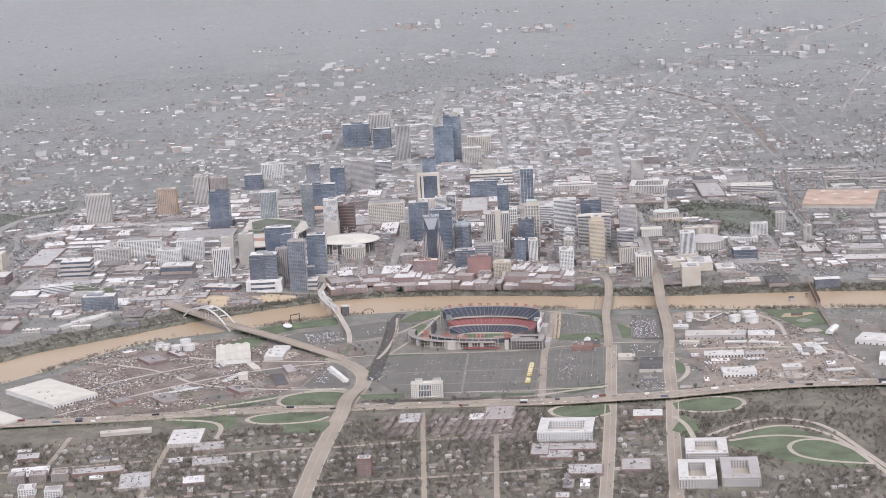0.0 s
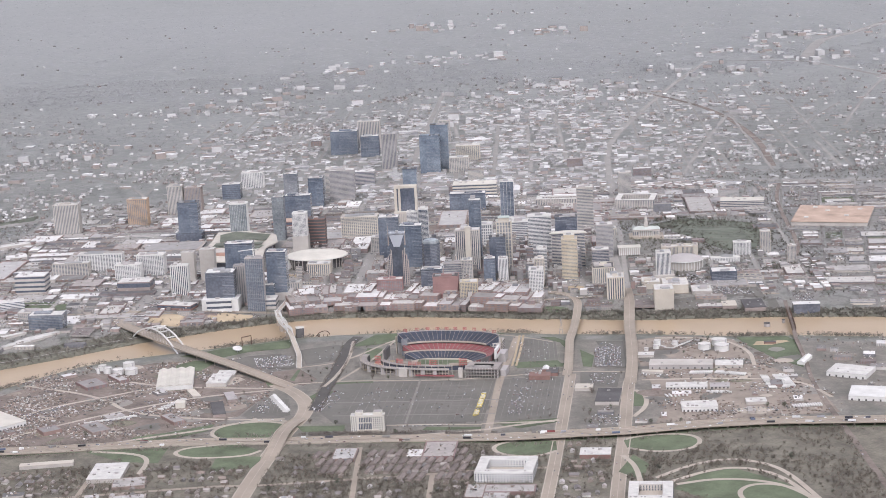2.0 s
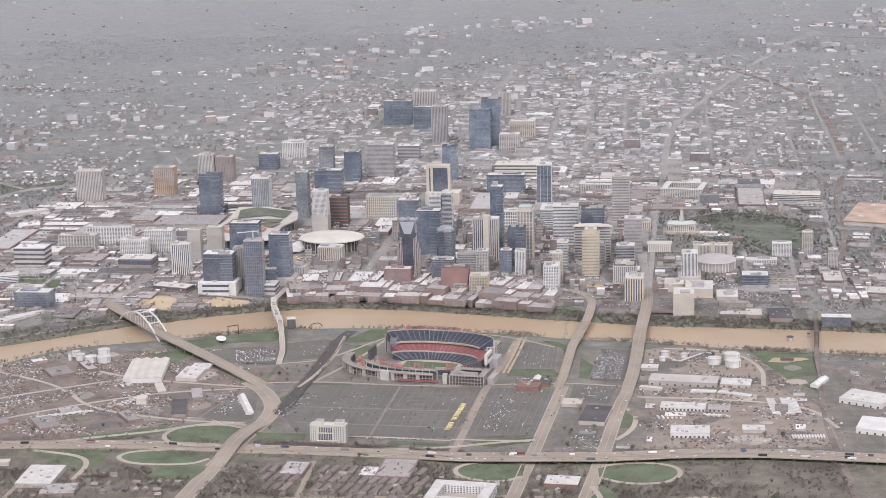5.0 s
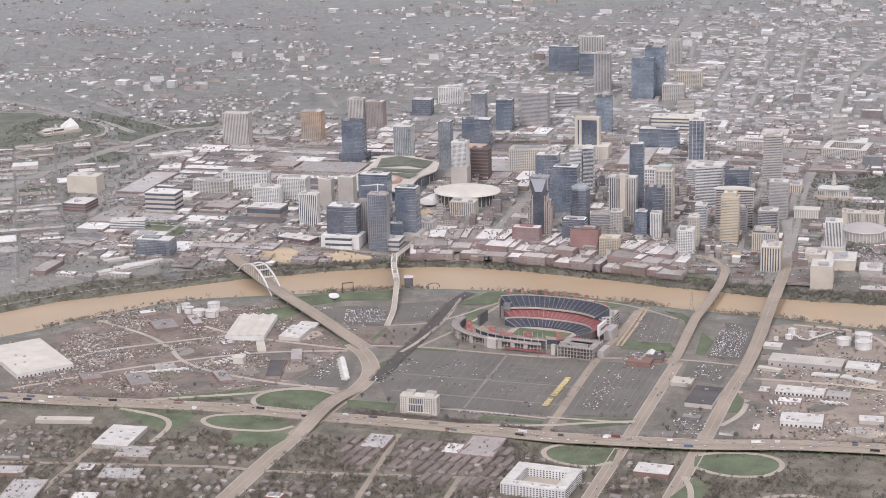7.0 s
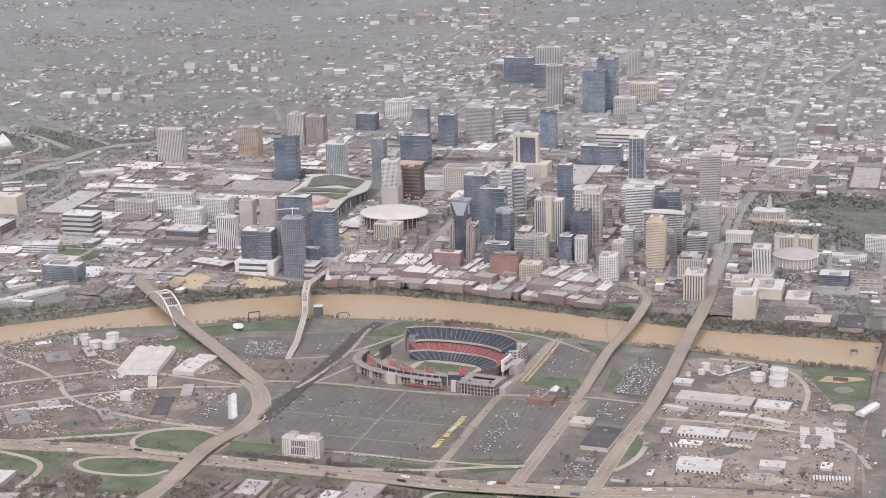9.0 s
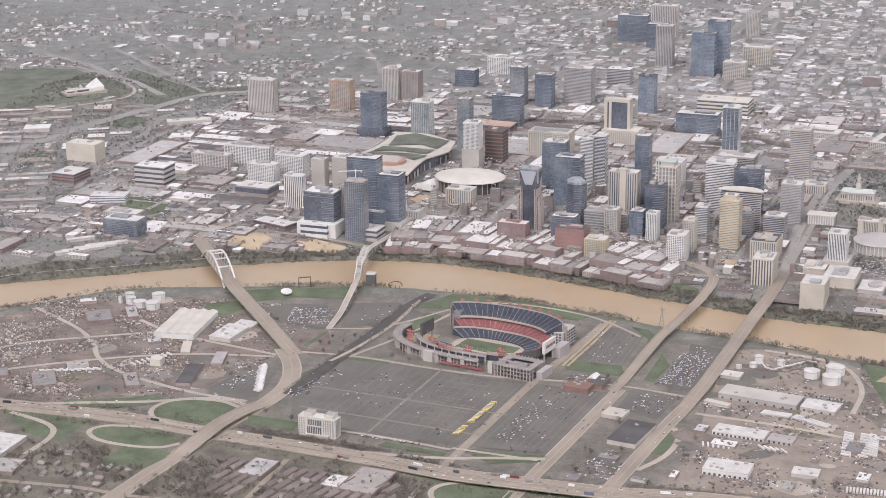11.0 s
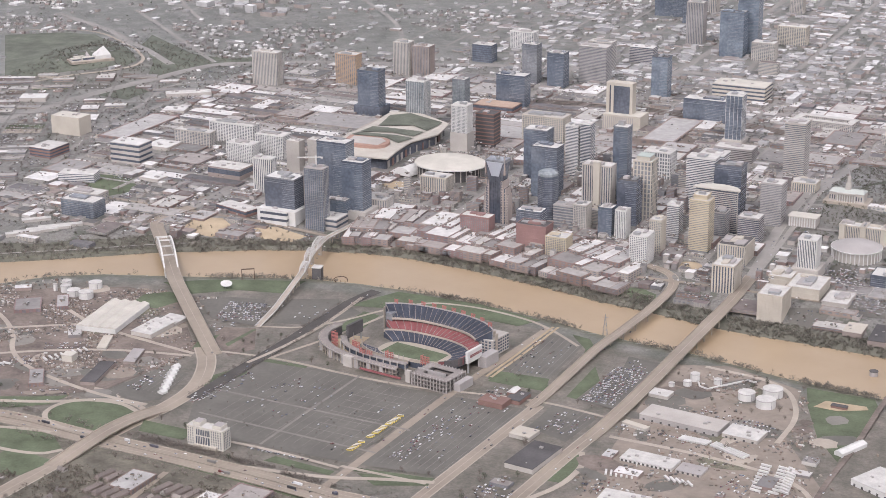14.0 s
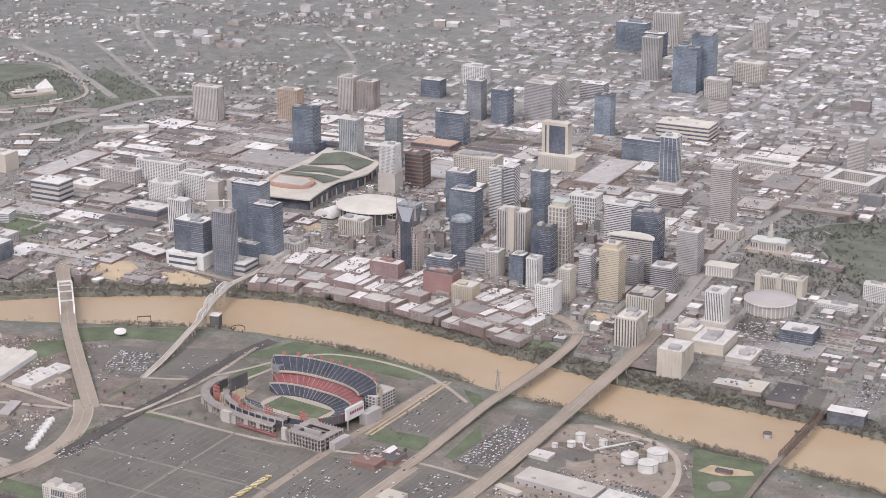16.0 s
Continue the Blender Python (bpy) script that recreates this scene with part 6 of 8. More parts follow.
# ---- the east bank ----
o, z0 = standing("roadside_hotel", "cream eight-storey hotel slab with dark window strips", -133, -452, 66, 26, -7, "hotel")
part("body", box(bmesh.new(), -33, 33, -10, 10, -1, 32), M["cream"], o)
for a, b in ((-24, -10), (12, 28)):
    part("raised_end", box(bmesh.new(), a, b, -7, 10.4, 32, 38.5), M["cream"], o)
    part("raised_roof", box(bmesh.new(), a + 1, b - 1, -6, 9.4, 38.5, 39), M["grey"], o)
part("parapet", frame_ring(-33.3, 33.3, -10.3, 10.3, 0.9, 31.5, 33), M["cream"], o)
part("lobby", box(bmesh.new(), -20, 22, -15, -10, -1, 5), M["tan"], o)
part("glass_front", box(bmesh.new(), -17, 8, -10.6, -10, 5, 17), M["glass_dark"], o, "dark glass curtain wall")
repeat(part("fin", box(bmesh.new(), -0.35, 0.35, -0.5, 0.5, 5, 17), M["cream"], o), [(-14 + k * 3.1, -10.7, 0) for k in range(7)])
for k in range(8):
    part("window_strip", box(bmesh.new(), -1.0, 1.0, -0.3, 0.3, 19.5, 29), M["glass_dark"], o).matrix_basis = Matrix.Translation(((-15 + k * 3.2) * S, -10.1 * S, 0))
for k in range(7):
    for x in (-30.5, -26.5, -22.5, 12, 16, 20, 24, 28.5):
        part("window", box(bmesh.new(), x - 0.9, x + 0.9, -10.5, -9.9, 3 + k * 4.1, 5.4 + k * 4.1), M["glass_grey"], o)
for k in range(7):
    for y in (-7, -2.5, 2, 6.5):
        part("window", box(bmesh.new(), 32.8, 33.3, y - 1, y + 1, 3 + k * 4.1, 5.4 + k * 4.1), M["glass_grey"], o)
part("roof", box(bmesh.new(), -32.2, 32.2, -9.2, 9.2, 32, 32.3), M["roof"], o)

TANK = "white painted steel oil storage tank with rim ladder"
for x, y, r, h in ((612, -4, 14, 13), (650, 22, 16.5, 14), (647, -24, 16, 14), (516, 46, 8, 13), (509, 20, 7, 9), (555, 43, 7, 9), (485, 8, 5, 7), (-709, 88, 10, 13), (-684, 74, 13, 12), (-655, 70, 14, 13), (-667, 126, 13, 12), (-725, 118, 9, 11), (-730, 85, 4, 14)):
    take(x, y, 2 * r + 6, 2 * r + 6)
    o = tagged(thing("oil_tank", x, y, 0, 0, TANK, "tank", "oil tanks"))
    part("shell", prism(bmesh.new(), round_pts(r, 32), -0.5, h), M["white"], o)
    bm = bmesh.new()
    a = [bm.verts.new((p, q2, h + 0.1)) for p, q2 in round_pts(r, 32)]
    tip = bm.verts.new((0, 0, h + r * 0.09))
    for k in range(32):
        bm.faces.new((a[k], a[(k + 1) % 32], tip))
    part("roof", bm, M["roof"], o)
    part("rim", prism(bmesh.new(), round_pts(r + 0.3, 32), h - 0.6, h), M["grey"], o)
    part("ladder", box(bmesh.new(), r * 0.7, r * 0.7 + 0.8, -r * 0.72 - 0.5, -r * 0.72, 0, h + 1), M["steel"], o)
bm = bmesh.new()
sweep(bm, [(520, 46, 2), (530, 20, 2), (545, 12, 2), (560, 30, 2), (600, 70, 2), (615, 66, 2)], 1.2)
link_mesh("pipeline", bm, M["white"], None, "white oil pipes on low supports between tanks")["category"] = "pipe"


def shed(name, label, x, y, w, d, h, turn, roof="roof", wall="beige", ridges=0, units=2, doors=0):
    """A low hall: walls, a flat or ridged roof, roof units and door openings."""
    o, z0 = standing(name, label, x, y, w, d, turn, "warehouse")
    part("wall", box(bmesh.new(), -w / 2, w / 2, -d / 2, d / 2, -2, h), M[wall], o)
    if ridges:
        for k in range(ridges):
            bm = bmesh.new()
            a, b = -w / 2 + w * k / ridges, -w / 2 + w * (k + 1) / ridges
            m = (a + b) / 2
            v = [bm.verts.new(c) for c in ((a, -d / 2 - 0.5, h), (b, -d / 2 - 0.5, h), (m, -d / 2 - 0.5, h + 3.5), (a, d / 2 + 0.5, h), (b, d / 2 + 0.5, h), (m, d / 2 + 0.5, h + 3.5))]
            for f in ((0, 1, 2), (5, 4, 3), (1, 4, 5, 2), (3, 0, 2, 5), (0, 3, 4, 1)):
                bm.faces.new([v[i] for i in f])
            part("roof_bay", bm, M[roof], o)
    else:
        part("roof", box(bmesh.new(), -w / 2 - 0.4, w / 2 + 0.4, -d / 2 - 0.4, d / 2 + 0.4, h, h + 0.7), M[roof], o)
    rnd = random.Random(int(x * 11 + y))
    for _ in range(0 if ridges else units):
        px, py, q3 = rnd.uniform(-0.4, 0.35) * w, rnd.uniform(-0.4, 0.35) * d, rnd.uniform(1.5, 4)
        part("roof_unit", box(bmesh.new(), px, px + q3 * 1.6, py, py + q3, h + 0.7, h + 0.7 + q3 * 0.6), M["grey"], o)
    if doors:
        repeat(part("door", box(bmesh.new(), -1.7, 1.7, -0.25, 0.25, -0.5, 4), M["dark"], o), [(-w / 2 + w * (k + 0.5) / doors, -d / 2 - 0.1, 0) for k in range(doors)])
    return o


shed("warehouse", "long low warehouse with tan flat roof", 538, -131, 134, 46, 9, -12, "beige", "grey", units=3, doors=9)
shed("warehouse", "low warehouse with white roof joined to a longer one", 638, -150, 58, 42, 7, -12, "roof", "beige", units=3, doors=4)
shed("warehouse", "long white-roofed freight shed with dock doors", 522, -288, 84, 36, 5, -10, "roof", "white", units=4, doors=12)
shed("warehouse", "grey-roofed freight shed wing", 588, -300, 40, 30, 4, -10, "grey", "beige", doors=5)
shed("workshop", "long shed with dark brown roof in a scrap yard", -440, -258, 26, 92, 6, 8, "dark", "brown_stone", units=0)
shed("workshop", "low grey workshop in a scrap yard", -420, -170, 20, 60, 5, 12, "grey", "brown_stone", units=1)
shed("workshop", "narrow tan-roofed shed beside a works road", -500, -130, 16, 60, 5, 18, "tan", "beige", units=0)
shed("workshop", "dark flat-roofed brick workshop", 354, -338, 48, 92, 8, -12, "dark", "beige", units=2)
shed("workshop", "tan flat-roofed workshop by the street", 314, -258, 36, 34, 6, -12, "tan", "beige", units=2)
shed("fire_station", "red brick station building with flat roofs", 232, -158, 44, 30, 9, -10, "rust", "rust", units=3)
shed("fire_station", "red brick wing with dark roof", 262, -128, 26, 40, 7, -10, "dark", "rust", units=1)
shed("vaulted_hall", "small brick hall with white barrel roof", 250, -112, 14, 24, 9, -10, "white", "rust", ridges=1)
shed("warehouse", "four-ridged pale corrugated warehouse hall", -549, -14, 78, 140, 10, 3, "cream", "white", ridges=4)
shed("warehouse", "white-roofed low works building", -452, -40, 44, 76, 8, -8, "roof", "beige", units=5)
shed("warehouse", "white-roofed low works annexe", -440, 10, 40, 40, 6, -8, "roof", "beige", units=3)
shed("warehouse", "very long warehouse with pale weathered roof", -930, -240, 110, 190, 9, 40, "cream", "white", units=4, doors=14)
shed("warehouse", "long warehouse with pale tan roof panels", -1060, -400, 110, 170, 9, 40, "cream", "white", units=3, doors=10)
shed("supermarket", "large low building with white flat roof", -616, -632, 62, 92, 8, -4, "roof", "beige", units=6)
shed("warehouse", "long narrow tan-roofed shed by the motorway", -740, -560, 100, 18, 7, 3, "tan", "beige", units=1)
shed("warehouse", "wide white warehouse by the railway", 870, -262, 84, 66, 9, -32, "roof", "white", units=3, doors=6)
shed("warehouse", "wide white warehouse with clean roof", 880, -430, 110, 74, 9, -20, "white", "white", units=1, doors=8)
shed("tank_car_hall", "tan flat-roofed depot canopy by the viaduct", 470, -172, 12, 44, 5, 70, "tan", "beige", units=0)
shed("vaulted_shed", "long white curved shed by the railway", 800, -150, 16, 60, 6, -30, "white", "white", ridges=1)
shed("workshop", "white sawtooth workshop with dark bays", 520, -440, 70, 44, 9, -6, "roof", "white", units=6, doors=9)
shed("workshop", "white-roofed workshop in a lorry yard", 636, -425, 40, 28, 6, -5, "roof", "beige", units=2)
shed("workshop", "white-roofed workshop between streets", 282, -690, 56, 40, 8, -10, "roof", "rust", units=4)
shed("warehouse", "low brown-roofed brick warehouse near the river bank", 793, 332, 50, 84, 8, -4, "dark", "brown_stone", units=4)
shed("warehouse", "small brown flat-roofed brick warehouse", 737, 344, 34, 50, 7, -6, "tan", "brown_stone", units=2)
shed("workshop", "small pale shed by the oil depot", 478, -36, 34, 26, 6, -10, "roof", "beige", units=1)
shed("silo_house", "small tan cube works building", -520, -215, 20, 20, 12, 0, "cream", "cream", units=0)
shed("visitor_shelter", "small brick shelter on a gravel terrace", 760, 6, 26, 10, 5, -8, "dark", "rust", units=0)
shed("bank_office", "dark glass riverside office with white roof", 905, 268, 62, 26, 22, -6, "white", "glass_dark", units=1)
for x, y, w, d, t in ((-936, 350, 90, 14, 38), (-920, 372, 90, 14, 38), (-905, 395, 90, 14, 38), (-955, 330, 70, 14, 38), (-975, 415, 60, 14, 38)):
    shed("storage_row", "long low storage row with pale roof", x, y, w, d, 5, t, "roof", "beige", units=0)
for k in range(8):
    x, y = -330 + k * 4.4, -187 - k * 15
    shed("marquee", "small white peaked marquee in a car park", x, y, 12, 12, 4, -20, "white", "white", ridges=1)


def block(label, x, y, w, d, h, turn, roof, wall, bands=0, units=3):
    """A plain mid-size city building: walls, window bands, a roof with an edge and some units."""
    o, z0 = standing("city_block", label, x, y, w, d, turn, "building")
    part("wall", box(bmesh.new(), -w / 2, w / 2, -d / 2, d / 2, -3, h), M[wall], o)
    for k in range(bands):
        z = h * (k + 0.45) / bands
        part("window_band", frame_ring(-w / 2 - 0.15, w / 2 + 0.15, -d / 2 - 0.15, d / 2 + 0.15, 0.4, z, z + h / bands * 0.42), M["glass_dark"], o)
    part("roof", box(bmesh.new(), -w / 2 + 0.7, w / 2 - 0.7, -d / 2 + 0.7, d / 2 - 0.7, h, h + 0.5), M[roof], o)
    rnd = random.Random(int(x * 5 + y))
    for _ in range(units):
        px, py, q3 = rnd.uniform(-0.38, 0.25) * w, rnd.uniform(-0.38, 0.25) * d, rnd.uniform(3, 7)
        part("roof_unit", box(bmesh.new(), px, px + q3 * 1.6, py, py + q3, h + 0.5, h + 0.5 + q3 * 0.5), M["grey"], o)


block("yellow-tan hall with brick end and cream roof", -1275, 1062, 84, 48, 45, -6, "cream", "tan")
block("dark glass office with white roof and pale base", -1006, 880, 80, 52, 48, -6, "white", "beige", bands=4)
block("dark brick block with pale roofs", -1222, 872, 62, 70, 22, -8, "roof", "rust", bands=3)
block("low pale-roofed store beside an office", -994, 1012, 64, 62, 9, -6, "white", "beige")
block("brown brick block with white flat roof", -730, 838, 86, 54, 26, -8, "roof", "brown_stone", bands=1)
block("long low red-brick building with white roof", -602, 612, 92, 40, 12, -22, "roof", "rust", bands=1)
block("white riverside building with dark ground floor", -492, 590, 62, 60, 26, -4, "roof", "white", bands=2)
block("low white-roofed riverside podium", -378, 594, 54, 50, 22, -6, "roof", "beige", bands=2)
block("white balconied flats near the west bank", -1040, 700, 84, 40, 20, 10, "roof", "white", bands=5)
block("low white twin-roofed store", -884, 760, 52, 36, 7, -10, "white", "beige", units=1)
block("wide pale hall below the motorway ramp", -1545, 1325, 70, 50, 10, 20, "white", "beige", units=1)
block("long pale roofed works hall by the ramp", -1180, 1500, 120, 36, 9, 30, "roof", "beige")
block("white-roofed depot below the ramp", -1130, 1330, 60, 44, 8, 10, "white", "beige")
block("dark red low hall behind the arena", -350, 1612, 110, 60, 16, -6, "rust_roof", "rust", bands=1)
block("long white parking structure with pale roof deck", 230, 1880, 140, 70, 40, -6, "cream", "tan", bands=4)
block("long cream apartment block beyond the hill", 1010, 1500, 130, 60, 20, -12, "cream", "beige", bands=4)
block("grey office slab with white roof in midtown", -120, 2230, 70, 40, 46, -6, "white", "grey", bands=10)
block("blue glass office block in midtown", -560, 2130, 60, 40, 50, -6, "roof", "glass_blue", bands=8)


def courtyard_block(label, x, y, w, d, h, turn, depth=18):
    o, z0 = standing("apartment_block", label, x, y, w, d, turn, "apartment block")
    for nm, (a, b, c2, e) in (("wing", (-w / 2, w / 2, -d / 2, -d / 2 + depth)), ("wing", (-w / 2, -w / 2 + depth, -d / 2 + depth, d / 2)), ("wing", (w / 2 - depth, w / 2, -d / 2 + depth, d / 2)), ("wing", (-w / 2 + depth, w / 2 - depth, d / 2 - depth, d / 2))):
        wing = part(nm, box(bmesh.new(), a, b, c2, e, -1, h), M["white" if "five" in label else "beige"], o)
        part("roof", box(bmesh.new(), a + 0.6, b - 0.6, c2 + 0.6, e - 0.6, h, h + 0.5), M["roof" if "white" in label else "grey"], wing)
        for f in range(int(h / 3.4)):
            bm = bmesh.new()
            n = int((b - a) / 5)
            for k in range(n):
                u = a + (b - a) * (k + 0.5) / n
                box(bm, u - 1.2, u + 1.2, c2 - 0.25, c2 + 0.2, 1 + f * 3.4, 2.9 + f * 3.4)
            n = int((e - c2) / 5)
            for k in range(n):
                u = c2 + (e - c2) * (k + 0.5) / n
                box(bm, b - 0.2, b + 0.25, u - 1.2, u + 1.2, 1 + f * 3.4, 2.9 + f * 3.4)
            tagged(part("glazing", bm, M["glass_dark"], wing), kind="stuff")
    rnd = random.Random(int(x))
    for _ in range(8):
        u = rnd.uniform(-w / 2 + 3, w / 2 - 6)
        part("roof_unit", box(bmesh.new(), u, u + 3, -d / 2 + 6, -d / 2 + 9, h + 0.5, h + 2), M["grey"], o)
    part("courtyard", box(bmesh.new(), -w / 2 + depth, w / 2 - depth, -d / 2 + depth, d / 2 - depth, -1, 4), M["concrete"], o)


courtyard_block("white apartment block round a courtyard beyond the hill", 700, 1570, 120, 110, 24, -14)
courtyard_block("white apartment row beyond the rail cut", 480, 1660, 150, 60, 18, -10)
courtyard_block("white five-storey apartment block round a courtyard", 112, -765, 104, 92, 19, -12)
courtyard_block("white apartment block with roof terrace and courtyard", 300, -1070, 66, 110, 18, -10)
courtyard_block("cream apartment block with parking court", 375, -1075, 66, 110, 18, -10)
courtyard_block("white apartment block along the avenue", 345, -935, 76, 90, 15, -10)
T("apartment_tower", "brown brick apartment tower with white roof", -291, -925, 26, 22, 34, "grid", "rust", "glass_grey", 3.2, 4, cat="tower", turn=-10)
for k, (x, y) in enumerate(((-930, -830), (-890, -832), (-850, -834), (-900, -905), (-850, -925))):
    T("apartment_block", "grey-brown walk-up apartment block", x, y, 30, 26, 16, "grid", "brown_stone" if k < 3 else "white", "glass_grey", 3.2, 5, cat="building", turn=0, roof="grey")

# ---- vehicles that stand out ----
bus = thing("school_bus", 80, -400, 0.9, 0, "yellow school bus parked in a row", "bus", "parked school buses")
part("body", box(bmesh.new(), -1.25, 1.25, -4.6, 4.6, 0.5, 3.2), M["yellow"], bus)
part("bonnet", box(bmesh.new(), -1.05, 1.05, -5.9, -4.6, 0.5, 1.8), M["yellow"], bus)
part("roof", box(bmesh.new(), -1.1, 1.1, -4.4, 4.4, 3.2, 3.35), M["white"], bus, "white bus roof")
part("window_band", box(bmesh.new(), -1.3, 1.3, -4.2, 4.2, 2.0, 2.7), M["glass_dark"], bus)
for x in (-1.2, 1.2):
    for y in (-4.4, 2.9):
        wheel = part("wheel", prism(bmesh.new(), round_pts(0.5, 10), -0.2, 0.2), M["dark"], bus)
        wheel.matrix_basis = pose(x * S, y * S, 0.5 * S, 0, 90, 0)
places = [(80 + 27 * k / 27 + (0.8 if k % 3 else 0), -400 + 145 * k / 27) for k in range(0, 28) if k not in (7, 8, 9) and k % 7 != 5]
bus.matrix_basis = pose(places[0][0] * S, places[0][1] * S, 0.8 * S, 0, 0, -84)
for x, y in places[1:]:
    copy_thing(bus, pose(x * S, y * S, 0.8 * S, 0, 0, -84))
lorry = thing("box_trailer", 554, -194, 0.6, 0, "white box lorry trailer parked in a freight yard", "trailer", "parked trailers")
part("box", box(bmesh.new(), -1.5, 1.5, -8, 8, 1.2, 4.2), M["white"], lorry)
part("chassis", box(bmesh.new(), -1.1, 1.1, -7.5, 7.8, 0.7, 1.2), M["dark"], lorry)
wheel = part("wheel", prism(bmesh.new(), round_pts(0.55, 8), -1.4, 1.4), M["dark"], lorry)
wheel.matrix_basis = pose(0, 6.2 * S, 0.5 * S, 0, 90, 0)
spots = [(548 + k * 3.9, -193 - k * 0.55, -20) for k in range(12)] + [(600 + k * 3.9, -200 - k * 2.1, -28) for k in range(15)]
spots += [(690 + (k % 2) * 26, -250 - (k // 2) * 11, 75) for k in range(18)] + [(730, -250 - k * 9, 60) for k in range(10)]
spots += [(560 + k * 9, -340 - k * 2, 40) for k in range(5)] + [(470 + k * 8, -350, 10) for k in range(6)] + [(700 + k * 5, -470, 0) for k in range(12)] + [(-560 + k * 6, -230 + k * 9, 55) for k in range(8)] + [(-700 + k * 11, -300 + k * 4, 80) for k in range(9)]
lorry.matrix_basis = pose(spots[0][0] * S, spots[0][1] * S, 0.5 * S, 0, 0, spots[0][2])
for x, y, a in spots[1:]:
    copy_thing(lorry, pose(x * S, y * S, 0.5 * S, 0, 0, a))
o = thing("sculpture", -428, 204, 0, 0, "white tilted disc canopy in the riverside park", "canopy")
disc = part("disc", prism(bmesh.new(), round_pts(11, 24), 0, 1.2), M["white"], o)
disc.matrix_basis = pose(0, 0, 9 * S, 12, 8, 0)
repeat(part("leg", prism(bmesh.new(), round_pts(0.5, 6), -0.5, 9.5), M["steel"], o), [(4, 3, 0), (-4, 3, 0), (0, -5, 0)])
o = thing("steel_gantry", -410, 262, -4, 30, "rusty brown steel gantry frame on the river bank", "gantry")
for x in (-12, 12):
    bm = bmesh.new()
    tube(bm, (x, -2, 0), (x, 0, 26), 0.6)
    tube(bm, (x, 2.5, 0), (x, 0, 26), 0.6)
    part("leg", bm, M["brown_steel"], o)
part("beam", box(bmesh.new(), -12.5, 12.5, -0.6, 0.6, 24.5, 26.5), M["brown_steel"], o)
o = thing("ghost_sculpture", -232, 300, -4, 0, "tangled rusty red steel sculpture on the bank", "sculpture")
bm = bmesh.new()
sweep(bm, [(14 * math.cos(a), 4 * math.sin(2 * a), 9 + 9 * math.sin(a)) for a in np.linspace(0, 5.6, 18)], 0.7)
part("loop", bm, M["brown_steel"], o)
repeat(part("leg", prism(bmesh.new(), round_pts(0.6, 6), -2, 10), M["brown_steel"], o), [(-10, 0, 0), (0, 0, 0), (9, 0, 0)])
o = thing("pylon", 318, 205, -2, 0, "thin lattice power pylon by the low bridge", "pylon")
bm = bmesh.new()
for i, j in ((-4, -4), (4, -4), (4, 4), (-4, 4)):
    tube(bm, (i, j, -2), (0, 0, 40), 0.3)
for z in (10, 20, 28):
    r = 4 * (1 - z / 42)
    for (a, b), (c2, d) in zip(((-r, -r), (r, -r), (r, r), (-r, r)), ((r, -r), (r, r), (-r, r), (-r, -r))):
        tube(bm, (a, b, z), (c2, d, z), 0.2)
part("mast", bm, M["steel"], o)
part("arm", box(bmesh.new(), -6, 6, -0.3, 0.3, 33, 33.6), M["steel"], o)


# ---- ordinary city buildings ----
def template(name, label, w, d, h, floors, cat="building", gaps=True, wall="walls", roof="roofs"):
    """A plain building centred on its footprint, with window rows, a parapet, a roof and a roof unit, to be copied."""
    o = thing(name, 0, 0, 0, 0, label, cat, "city buildings")
    bm = frame_ring(-w / 2, w / 2, -d / 2, d / 2, 0.9, h - 0.6, h + 0.8)
    part("wall", box(bm, -w / 2, w / 2, -d / 2, d / 2, -3, h - 0.5), M[wall], o)
    if floors:
        bm = bmesh.new()
        fh = h / floors
        for f in range(floors):
            z = f * fh + fh * 0.35
            if gaps:
                n, m = max(3, int(w / 5)), max(3, int(d / 5))
                for k in range(n):
                    u = -w / 2 + w * (k + 0.5) / n
                    box(bm, u - w / n * 0.27, u + w / n * 0.27, -d / 2 - 0.15, -d / 2 + 0.2, z, z + fh * 0.42)
                for k in range(m):
                    u = -d / 2 + d * (k + 0.5) / m
                    box(bm, w / 2 - 0.2, w / 2 + 0.15, u - d / m * 0.27, u + d / m * 0.27, z, z + fh * 0.42)
            else:
                box(bm, -w / 2 - 0.15, w / 2 + 0.15, -d / 2 - 0.15, d / 2 + 0.15, z, z + fh * 0.4)
        tagged(part("glazing", bm, M["glass_grey"], o), kind="stuff")
    part("roof", box(bmesh.new(), -w / 2 + 0.5, w / 2 - 0.5, -d / 2 + 0.5, d / 2 - 0.5, h - 0.3, h + 0.15), M[roof], o)
    return o


